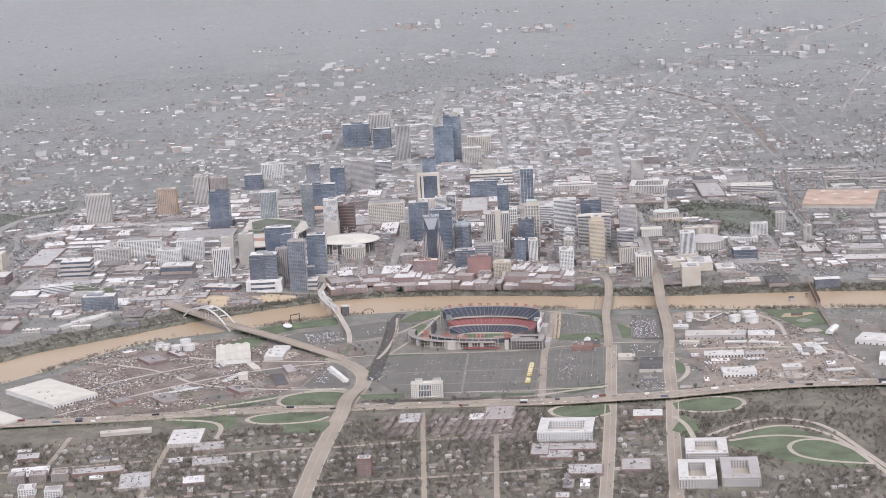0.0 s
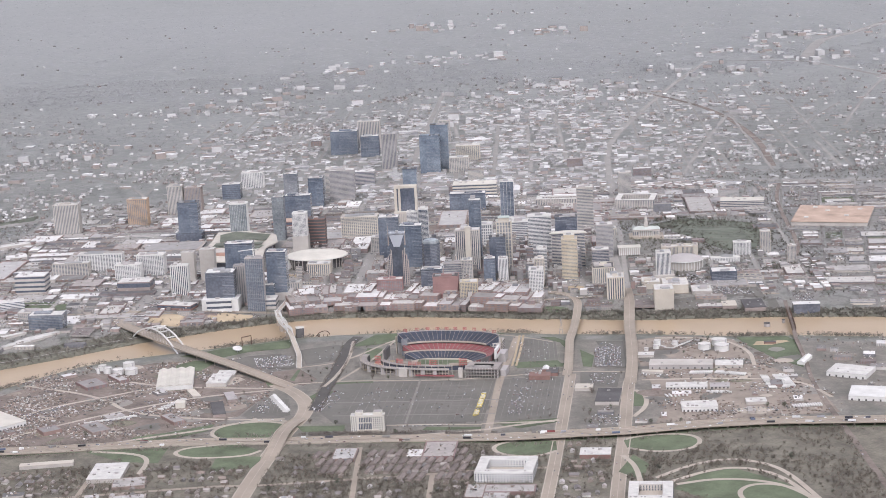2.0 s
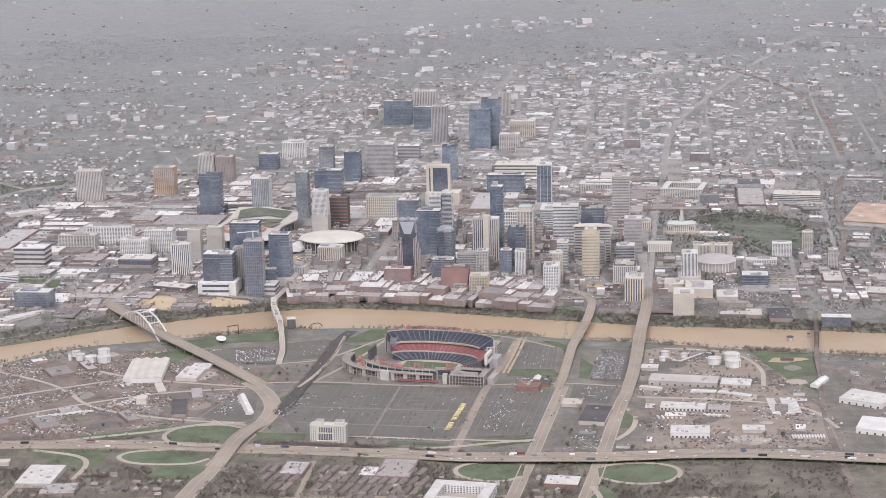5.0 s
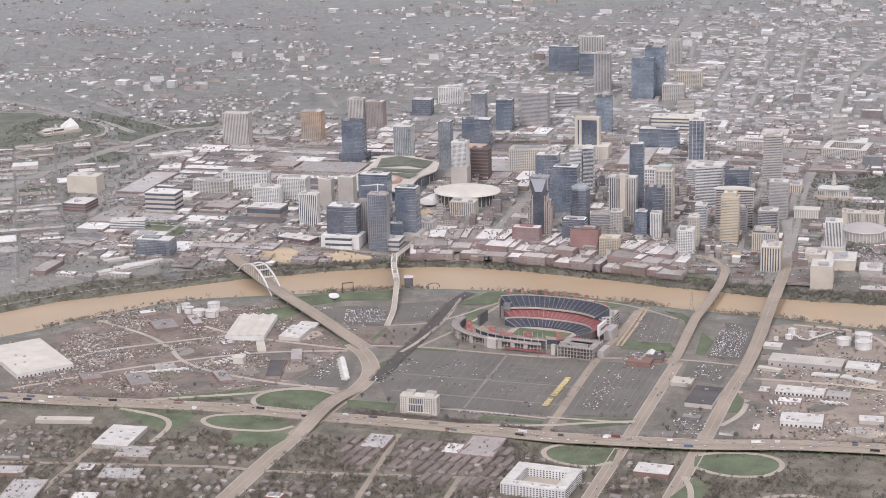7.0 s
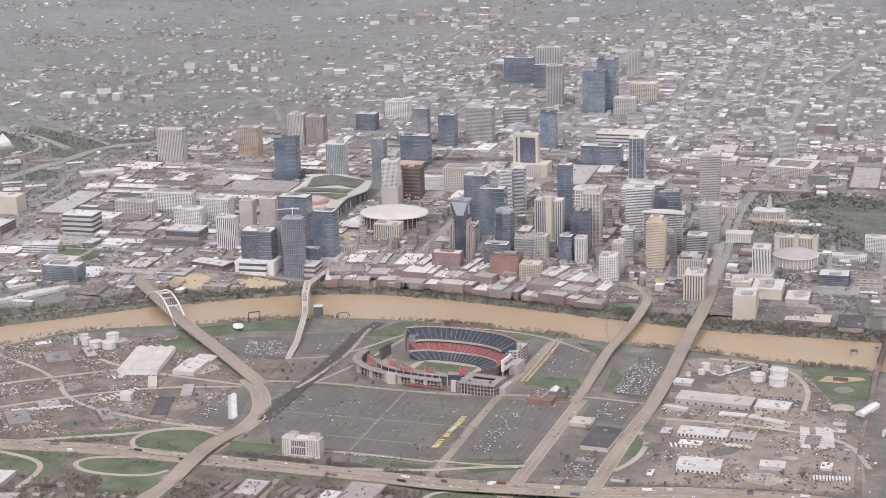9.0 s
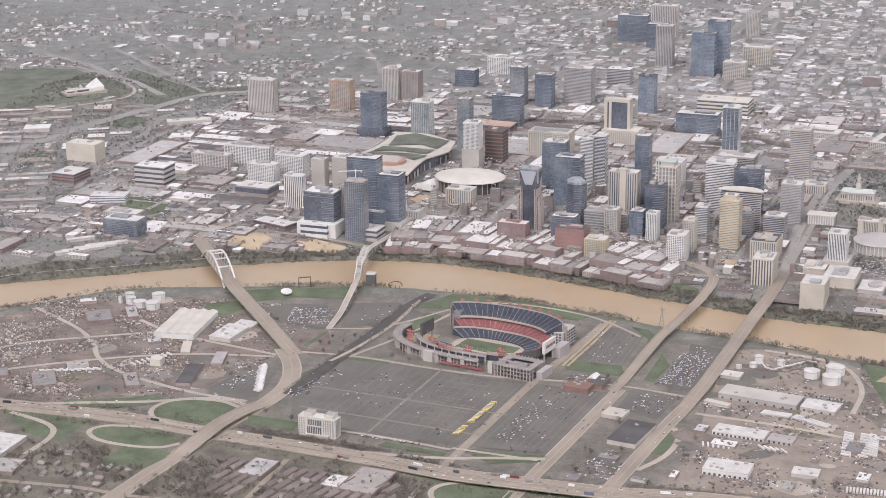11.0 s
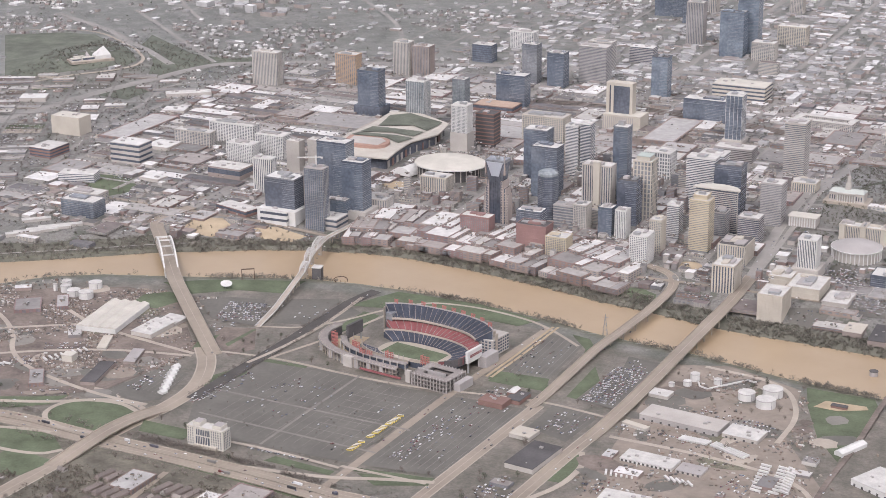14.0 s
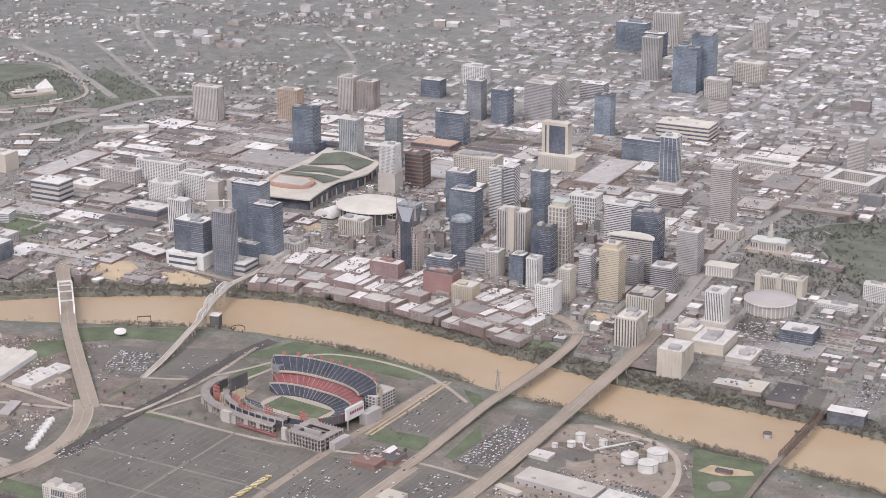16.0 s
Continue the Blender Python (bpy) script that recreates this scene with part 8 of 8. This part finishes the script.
k = clear_of_roads(x, y, 2) & (noise2(x, y, 45, 0.4) + rng.normal(0, 0.3, len(x)) > 0.15)
x, y = x[k], y[k]
many_boxes("yard_clutter", np.stack([x, y, land(x, y) + 0.5], 1), np.stack([rng.uniform(1.0, 3.2, len(x)), rng.uniform(1.5, 6.5, len(x)), rng.uniform(0.5, 2.6, len(x))], 1), 0.5 + rng.choice([0, 1.57], len(x)) + rng.normal(0, 0.25, len(x)), [M["clutter"], M["clutter"]], "stacked goods, containers and scrap in yards")
# small buildings that fill the gaps between the larger ones
for wide, tries in ((27, 5000), (19, 7000), (12, 12000)):
    x, y = rng.uniform(-1150, 1040, tries), rng.uniform(430, 1950, tries)
    k = clear_of_roads(x, y, wide * 0.5) & (y > np.interp(x, FX, FY) + 62 + wide * 0.5) & ((x < 560) | (y < 760) | (y > 1330))
    used = set()
    for i in np.where(k)[0]:
        pitch = wide + 3
        cell = (int(x[i] // pitch), int(y[i] // pitch))
        if cell not in used and rng.random() < (0.55 if wide > 20 else 0.8):
            used.add(cell)
            px, py = (cell[0] + 0.5) * pitch, (cell[1] + 0.5) * pitch
            w, d = wide * rng.uniform(0.75, 1.05), wide * rng.uniform(0.7, 1.15)
            PLAIN.append((px, py, ground_z(px, py), w, d, rng.uniform(4, 8) + rng.gamma(1.2, 3.5) * (abs(px - 150) < 400 and py < 1100), radians(GRID)))
            take(px, py, w, d, GRID)
pl = np.array(PLAIN)
many_boxes("low_buildings", pl[:, :3], pl[:, 3:6], pl[:, 6], [M["low_walls"], M["low_roofs"]], "further low city buildings with flat roofs")
# near houses
x, y = rng.uniform(-1250, 330, 900), rng.uniform(-1300, -600, 900)
keep = clear_of_roads(x, y, 9)
x, y = x[keep], y[keep]
sel = rng.permutation(len(x))
M["roof_shingle"] = palette("shingle_roofs", [(0.2, 0.178, 0.162), (0.25, 0.222, 0.2), (0.17, 0.155, 0.15), (0.3, 0.27, 0.25), (0.22, 0.18, 0.155)])
hs = thing("house", 0, 0, 0, 0, "small gabled house with shingle roof", "house", "neighbourhood houses")
M["house_wall"] = palette("painted_house_walls", [(0.36, 0.335, 0.305), (0.25, 0.215, 0.19), (0.2, 0.16, 0.14), (0.45, 0.43, 0.4), (0.3, 0.28, 0.26)])
part("wall", box(bmesh.new(), -5, 5, -7, 7, -2, 4), M["house_wall"], hs)
bm = bmesh.new()
v = [bm.verts.new(c) for c in ((-5.6, -7.6, 3.8), (5.6, -7.6, 3.8), (5.6, 7.6, 3.8), (-5.6, 7.6, 3.8), (0, -7.6, 7.4), (0, 7.6, 7.4))]
for f in ((0, 1, 4), (2, 3, 5), (1, 2, 5, 4), (3, 0, 4, 5), (3, 2, 1, 0)):
    bm.faces.new([v[k] for k in f])
part("roof", bm, M["roof_shingle"], hs)
done = []
for k in sel:
    if len(done) < 260 and all((x[k] - a) ** 2 + (y[k] - b) ** 2 > 330 for a, b in done):
        m = pose(x[k] * S, y[k] * S, ground_z(x[k], y[k]) * S, 0, 0, rng.choice([-10, 80, 0, 90])) @ Matrix.Diagonal((*rng.uniform(0.8, 1.3, 2), 1, 1))
        if done:
            copy_thing(hs, m)
        else:
            hs.matrix_basis = m
        done.append((x[k], y[k]))
# the rest of the neighbourhood, in rows along its streets
gx, gy = np.meshgrid(np.arange(-1290, 720, 17.0), np.arange(-1340, -600, 34.0))
x, y = gx.ravel() + rng.normal(0, 1.5, gx.size), gy.ravel() + rng.normal(0, 2, gx.size)
keep = clear_of_roads(x, y, 8) & (rng.random(len(x)) < 0.62) & (noise2(x, y, 120, 0.7) > -0.45) & ((x < 300) | (y < -1100))
for a, b in done:
    keep &= (x - a) ** 2 + (y - b) ** 2 > 300
x, y = x[keep], y[keep]
M["near_house"] = palette("brown_grey_house_roofs", [(0.19, 0.17, 0.155), (0.25, 0.22, 0.2), (0.16, 0.148, 0.142), (0.3, 0.275, 0.255), (0.22, 0.185, 0.16), (0.36, 0.34, 0.32)], island=True)
many_boxes("small_houses", np.stack([x, y, land(x, y)], 1), np.stack([rng.uniform(7, 10, len(x)), rng.uniform(10, 15, len(x)), rng.uniform(3, 4.5, len(x))], 1), np.radians(-8) + rng.choice([0, 0, 1.57], len(x)), [M["near_house"], M["near_house"]], "rows of small gabled houses with brown roofs", gable=True)
# barrack-like rows of brown-roofed flats by the motorway
row = thing("terrace", 0, 0, 0, 0, "long low brick terrace with brown hipped roof", "terrace", "brick terraces")
part("wall", box(bmesh.new(), -17, 17, -5, 5, -1, 5), M["brown_stone"], row)
bm = bmesh.new()
v = [bm.verts.new(c) for c in ((-17.8, -5.8, 5), (17.8, -5.8, 5), (17.8, 5.8, 5), (-17.8, 5.8, 5), (-13, 0, 8.5), (13, 0, 8.5))]
for f in ((0, 1, 5, 4), (2, 3, 4, 5), (1, 2, 5), (3, 0, 4), (3, 2, 1, 0)):
    bm.faces.new([v[k] for k in f])
M["brown_roof"] = surface("brown_shingle_roof", (0.19, 0.16, 0.145), vary=0.25, per_object=0.3)
part("roof", bm, M["brown_roof"], row)
first = True
for j in range(4):
    for i in range(17):
        x, y = -230 + i * 17 + j * 6, -600 - j * 46 - i * 2
        if not free_spot(x, y, 8):
            continue
        m = pose(x * S, y * S, 0, 0, 0, 72)
        if first:
            row.matrix_basis, first = m, False
        else:
            copy_thing(row, m)
        take(x, y, 10, 34, -12)

# ---- cars ----
for (p, hw) in [q for q in ROADS if 5 < q[1] < 16]:
    for k in range(len(p) - 1):
        if rnd.random() < (0.38 if p[k][1] > 350 else 0.24) and -1200 < p[k][1] < 2100:
            d = p[k + 1] - p[k]
            a = math.degrees(math.atan2(d[1], d[0]))
            off = rnd.choice((-0.55, -0.25, 0.25, 0.55)) * hw
            L2 = max(1e-6, math.hypot(*d))
            CARS.append((p[k][0] + d[1] / L2 * off, p[k][1] - d[0] / L2 * off, a))
for x, y, w, d, t, fl in ((775, 445, 84, 62, -4, 0.6), (645, 378, 50, 44, -6, 0.25), (685, 580, 40, 60, -10, 0.6), (396, -22, 58, 160, -7, 0.72), (408, 76, 44, 44, -7, 0.3), (-340, 98, 84, 92, 8, 0.72), (360, -195, 60, 80, -12, 0.25), (170, -330, 30, 180, -10, 0.28), (-215, -240, 22, 150, -18, 0.35), (-196, -235, 8, 120, -18, 0.4), (-120, -190, 30, 60, -10, 0.2), (222, -115, 40, 50, -10, 0.5), (330, -480, 60, 70, -10, 0.5), (-345, -250, 40, 90, -20, 0.25), (650, -110, 60, 22, -12, 0.5), (225, 100, 8, 130, -5, 0.25), (-310, -100, 20, 20, 0, 0.1), (680, 560, 120, 70, -8, 0.6), (720, 470, 90, 60, -8, 0.6), (160, 1700, 160, 50, -6, 0.6), (-190, 1160, 80, 90, -6, 0.7), (560, -470, 120, 16, -6, 0.5), (-20, -448, 120, 8, -6, 0.6), (600, -95, 120, 30, -12, 0.4), (500, -190, 120, 20, -12, 0.45), (690, -330, 90, 60, -20, 0.35), (480, -400, 70, 50, -10, 0.4), (600, -470, 140, 24, -6, 0.4), (-480, -350, 90, 20, 22, 0.3), (-620, -260, 110, 40, 30, 0.35), (-560, -160, 80, 30, 20, 0.35), (-800, -200, 120, 60, 35, 0.3), (-350, 0, 40, 90, -25, 0.2), (-230, 130, 80, 70, -15, 0.1), (240, 60, 70, 150, -5, 0.1), (-60, -250, 200, 160, -10, 0.03), (200, -270, 90, 240, -10, 0.08), (60, -310, 30, 200, -10, 0.05)):
    lot_cars(x, y, w, d, t, fl)
for (x0, y0), (x1, y1) in [((a[0], a[1]), (b[0], b[1])) for a, b in zip(I24, I24[1:])]:
    n = int(math.hypot(x1 - x0, y1 - y0) / 14)
    for k in range(n):
        if rnd.random() < 0.85:
            CARS.append((x0 + (x1 - x0) * k / n, y0 + (y1 - y0) * k / n + rnd.choice((-15, -11, -8, 8, 11, 15)), math.degrees(math.atan2(y1 - y0, x1 - x0))))
lots = np.random.default_rng(31)
x, y = lots.uniform(-1250, 1150, 9000), lots.uniform(420, 1900, 9000)
x, y = x[clear_of_roads(x, y, 7)], y[clear_of_roads(x, y, 7)]
used = set()
for px, py in zip(x, y):
    if len(used) < 620 and py > np.interp(px, FX, FY) + 66 and not (590 < px < 1040 and 800 < py < 1380) and (px // 20, py // 20) not in used:
        used.add((px // 20, py // 20))
        lot_cars(float(px), float(py), 15, 17, GRID + (0 if lots.random() < 0.5 else 90), 0.75)
ir = np.array(I24, float)
keepc = []
for cx, cy, ca in CARS:
    z = max(ground_z(cx, cy), -1) + 0.9
    yy = np.interp(cx, ir[:, 0], ir[:, 1])
    if abs(cy - yy) < 22:
        z = np.interp(cx, ir[:, 0], ir[:, 2]) + 0.15
    keepc.append((cx, cy, z, ca))
cars = np.array(keepc)
body = [(-2.3, 2.3, -0.95, 0.95, 0.3, 1.0), (-1.3, 1.2, -0.85, 0.85, 1.0, 1.6)]
box_faces = [(0, 1, 5, 4), (1, 2, 6, 5), (2, 3, 7, 6), (3, 0, 4, 7), (4, 5, 6, 7)]


def car_mesh(name, rows, label):
    vs, fs = [], []
    for cx, cy, cz, ca in rows:
        c, s = math.cos(radians(ca)), math.sin(radians(ca))
        b0 = len(vs)
        for x0, x1, y0, y1, z0, z1 in body:
            t = 0.3 if z0 > 0.5 else 0.0
            for z, q5 in ((z0, 0.0), (z1, t)):
                for i, j in ((x0 + q5, y0), (x1 - q5, y0), (x1 - q5, y1), (x0 + q5, y1)):
                    vs.append((cx + c * i - s * j, cy + s * i + c * j, cz + z))
        for b in (b0, b0 + 8):
            fs += [tuple(b + k for k in f) for f in box_faces]
    return raw_mesh(name, vs, fs, M["cars"], label=label, kind="stuff", category="cars")


lorries = []
for k in range(70):
    x = rnd.uniform(-1500, 1500)
    y = float(np.interp(x, ir[:, 0], ir[:, 1])) + rnd.choice((-14, -8, 8, 14))
    lorries.append((x, y, float(np.interp(x, ir[:, 0], ir[:, 2])) + 0.6, 2.6, rnd.choice((9, 15, 15)), 3.4, math.atan2(float(np.interp(x + 20, ir[:, 0], ir[:, 1]) - np.interp(x - 20, ir[:, 0], ir[:, 1])), 40) + math.pi / 2))
lo4 = np.array(lorries)
many_boxes("motorway_lorries", lo4[:, :3] + (0, 0, 3), lo4[:, 3:6] - (0, 0, 3), lo4[:, 6], [M["cars"], M["cars"]], "box lorries and vans on the motorway")
car_mesh("cars", keepc, "many small parked and driving cars in mixed colours")

# ---- trees ----
def twigs(name, xyz, radius, tall, per, size, mat, label, flat=1.0):
    """Bare or leafy crowns as loose tufts: per small three-cornered tufts for each crown, with gaps between them."""
    n = len(xyz)
    d = rng.normal(size=(n, per, 3))
    d /= np.linalg.norm(d, axis=2, keepdims=True)
    d *= rng.random((n, per, 1)) ** 0.4
    c = xyz[:, None, :] + d * np.stack([radius, radius, tall / 2], 1)[:, None, :]
    c[..., 2] += (tall * 0.62)[:, None]
    tri = c[:, :, None, :] + rng.normal(size=(n, per, 3, 3)) * (size if np.ndim(size) == 0 else size[:, None, None, None])
    tri[..., 2] = c[:, :, None, 2] + (tri[..., 2] - c[:, :, None, 2]) * flat
    v = tri.reshape(-1, 3)
    return raw_mesh(name, v, np.arange(len(v)).reshape(-1, 3), mat, label=label, kind="stuff", category="trees")


def grown(x, y):
    return np.stack([x, y, land(x, y)], 1)


M["shrub"] = leafy("dull_green_shrubs", (0.15, 0.16, 0.12), 0.3)
M["near_wood"] = leafy("bare_brown_twigs", (0.24, 0.21, 0.175), 0.35)
M["brush"] = leafy("grey_brown_brush", (0.3, 0.275, 0.235), 0.25)
# mid and far woods are coloured cooler with distance, haze put into the colour
M["mid_wood"] = leafy("haze_greyed_woods", (0.34, 0.332, 0.328), 0.2, vary=0.42, coarse=0.02)
M["city_wood"] = leafy("bare_brown_city_trees", (0.235, 0.212, 0.185), 0.4, vary=0.5, coarse=0.05)
M["park_wood"] = leafy("dark_park_trees", (0.165, 0.165, 0.125), 0.45, vary=0.45, coarse=0.04)
M["far_wood"] = surface("haze_tinted_woodland", (0.3, 0.3, 0.315), vary=0.25, coarse=0.004, fine=0.05, per_island=0.12)
# a strong sheen pales both woods further, again imitating haze
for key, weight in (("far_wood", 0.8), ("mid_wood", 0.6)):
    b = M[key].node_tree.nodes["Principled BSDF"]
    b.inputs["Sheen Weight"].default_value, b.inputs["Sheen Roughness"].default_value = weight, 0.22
# near streets
x, y = rng.uniform(-1300, 760, 24000), rng.uniform(-1350, -590, 24000)
k = clear_of_roads(x, y, 3) & (noise2(x, y, 90, 0.3) + rng.normal(0, 0.4, len(x)) > -0.45)
x, y = x[k], y[k]
r = rng.uniform(2.5, 5.2, len(x))
twigs("street_trees", grown(x, y), r, r * 2.0, 24, 0.85, M["near_wood"], "bare grey-brown trees between houses")
# both banks of the river
t = rng.uniform(-1700, 1350, 7000)
side = rng.random(7000) < 0.62
y = np.where(side, np.interp(t, FX, FY) + 2 + rng.random(7000) * np.interp(t, [-640, -540, 150, 280], [90, 46, 46, 58]), np.interp(t, NX, NY) - rng.uniform(2, 24, 7000))
k = np.ones(len(t), bool)
for p, hw in ROADS:
    near = np.where((abs(t - p[:, 0].mean()) < 700))[0]
    if len(near):
        dd = ((t[near, None] - p[None, :, 0]) ** 2 + (y[near, None] - p[None, :, 1]) ** 2).min(1)
        k[near[dd < (hw + 1) ** 2]] = False
k &= side | (noise2(t, y, 60, 0.9) + rng.normal(0, 0.4, len(t)) > 0.15)
t, y, side = t[k], y[k], side[k]
r = np.where(side, rng.uniform(1.8, 4.2, len(t)), rng.uniform(2.8, 6.2, len(t)))
twigs("bank_trees", grown(t, y), r, r * 1.7, 20, 1.0, M["brush"], "bare brush and trees along the river banks")
k2 = side & (noise2(t, y, 70, 0.2) + 0.0012 * t + rng.normal(0, 0.3, len(t)) > 0.1)
twigs("bank_shrubs", grown(t[k2], y[k2]), r[k2] * 1.1, r[k2] * 1.1, 16, 0.75, M["shrub"], "dull green shrubs along the far bank", 0.5)
# centre, capitol hill and yards
x, y = rng.uniform(-1750, 1650, 26000), rng.uniform(350, 2050, 26000)
hill = np.exp(-((x - 760) / 260) ** 2 - ((y - 1000) / 330) ** 2)
k = clear_of_roads(x, y, 2, False) & (rng.random(len(x)) < 0.4 + 0.6 * hill + 0.45 * (np.abs(x - 20) > 780) + 0.45 * ((x > 560) & (y > 600) & (y < 1350)))
x, y = x[k], y[k]
r = rng.uniform(2.2, 4.6, len(x))
twigs("city_trees", grown(x, y), r, r * 2.0, 14, 0.95, M["city_wood"], "bare trees along city streets and the capitol hill")
x, y = rng.uniform(-260, 260, 700), rng.uniform(-470, 240, 700)
k = np.ones(700, bool)
for p, hw in ROADS:
    k &= ((x[:, None] - p[None, :, 0]) ** 2 + (y[:, None] - p[None, :, 1]) ** 2).min(1) > (hw + 1) ** 2
k &= ((abs(y + 470) < 30) | (rng.random(700) < 0.3)) & ((x - 31) ** 2 / 165**2 + (y - 7) ** 2 / 125**2 > 1)
r = rng.uniform(1.5, 2.8, k.sum())
twigs("car_park_trees", grown(x[k], y[k]), r, r * 2.2, 20, 0.55, M["wood"], "small bare trees in the car parks")
t = rng.uniform(-290, 230, 260)
x = np.interp(t, [-299, -173, -24, 104, 216], [-241, -224, -201, -184, -172]) + rng.choice([-13, 13], 260) + rng.normal(0, 1.2, 260)
r = rng.uniform(2.0, 3.2, 260)
twigs("avenue_trees", grown(x, t), r, r * 2.2, 20, 0.5, M["wood"], "bare street trees lining the avenue")
# brush and trees beside the motorway
t = np.r_[rng.uniform(-250, 110, 420), rng.uniform(-1300, 1300, 1500)]
y = np.interp(t, ir[:, 0], ir[:, 1]) + np.r_[rng.uniform(27, 42, 420), rng.choice([-1, 1], 1500) * rng.uniform(27, 46, 1500)]
k = clear_of_roads(t, y, 2, False)
r = rng.uniform(1.8, 3.6, k.sum())
twigs("motorway_trees", grown(t[k], y[k]), r, r * 2.0, 22, 0.6, M["wood"], "bare trees and brush beside the motorway")
x, y = rng.uniform(590, 1040, 2600), rng.uniform(560, 1380, 2600)
k = clear_of_roads(x, y, 2, False) & (noise2(x, y, 55, 0.6) + rng.normal(0, 0.4, len(x)) > -0.3)
r = rng.uniform(2.8, 5.2, k.sum())
twigs("park_trees", grown(x[k], y[k]), r, r * 1.8, 24, 0.85, M["park_wood"], "bare grey-brown trees in the hill park")
# mid and far woods
x, y = far_field(30000, 1850, 5600, 0.9)
k = clear_of_roads(x, y, 3) & (noise2(x, y, 260, 2.0) + rng.normal(0, 0.5, len(x)) > -0.35 + 0.5 * np.exp(-((x - 0.12 * y) / 700) ** 2 - ((y - 2200) / 900) ** 2))
x, y = x[k], y[k]
r = rng.uniform(4, 7.5, len(x))
twigs("mid_woods", grown(x, y), r, r * 1.6, 16, 1.9, M["mid_wood"], "bare woods between distant houses, greyed for haze", 0.22)
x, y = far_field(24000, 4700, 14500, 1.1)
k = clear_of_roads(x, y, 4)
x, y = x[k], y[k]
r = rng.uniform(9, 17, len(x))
twigs("far_woods", grown(x, y), r, r * 0.4, 9, 6.0, M["far_wood"], "bare woods in the far distance, tinted blue-grey for haze", 0.05)
x, y = far_field(420, 1500, 3000)
k = clear_of_roads(x, y, 3)
r = rng.uniform(3, 6, k.sum())
twigs("evergreens", grown(x[k], y[k]), r, r * 1.9, 24, 1.1, M["leaf"], "scattered dark evergreen trees", 0.7)

# single trees that stand apart
M["bark"] = surface("grey_bark", (0.16, 0.13, 0.11), vary=0.2)


def tree(label, seed, r, tall, mat, tufts):
    g2 = np.random.default_rng(seed)
    o = thing("tree", 0, 0, 0, 0, label, "tree", "single trees")
    bm = bmesh.new()
    base = [bm.verts.new((x, y, -0.5)) for x, y in round_pts(0.45, 6)]
    top = [bm.verts.new((x, y, tall * 0.5)) for x, y in round_pts(0.22, 6)]
    for k in range(6):
        bm.faces.new((base[k], base[(k + 1) % 6], top[(k + 1) % 6], top[k]))
    for k in range(6):
        a = k * 1.05 + g2.uniform(-0.3, 0.3)
        tube(bm, (0, 0, tall * g2.uniform(0.3, 0.5)), (math.cos(a) * r * 0.7, math.sin(a) * r * 0.7, tall * g2.uniform(0.6, 0.85)), 0.12)
    part("trunk", bm, M["bark"], o)
    d = g2.normal(size=(tufts, 3))
    d /= np.linalg.norm(d, axis=1, keepdims=True)
    d *= g2.random((tufts, 1)) ** 0.35
    c = d * (r, r, tall * 0.36) + (0, 0, tall * 0.64)
    v = (c[:, None, :] + g2.normal(size=(tufts, 3, 3)) * 0.55).reshape(-1, 3)
    raw_mesh("crown", v, np.arange(len(v)).reshape(-1, 3), mat, o)
    return o


kinds = [tree("bare grey-brown tree with fine twigs", 1, 4.6, 11, M["wood"], 110), tree("dark evergreen tree with dense crown", 2, 3.8, 10, M["leaf"], 130), tree("small bare tree beside a lot", 3, 3.0, 7, M["wood"], 80)]
usedk = set()
x, y = rng.uniform(-700, 700, 1500), rng.uniform(-1100, 120, 1500)
k = clear_of_roads(x, y, 4)
x, y = x[k], y[k]
for i in range(min(230, len(x))):
    j = int(rng.choice([0, 0, 0, 1, 2]))
    m = pose(x[i] * S, y[i] * S, ground_z(x[i], y[i]) * S, 0, 0, rng.uniform(0, 360)) @ Matrix.Scale(rng.uniform(0.75, 1.25), 4)
    if j in usedk:
        copy_thing(kinds[j], m)
    else:
        usedk.add(j)
        kinds[j].matrix_basis = m
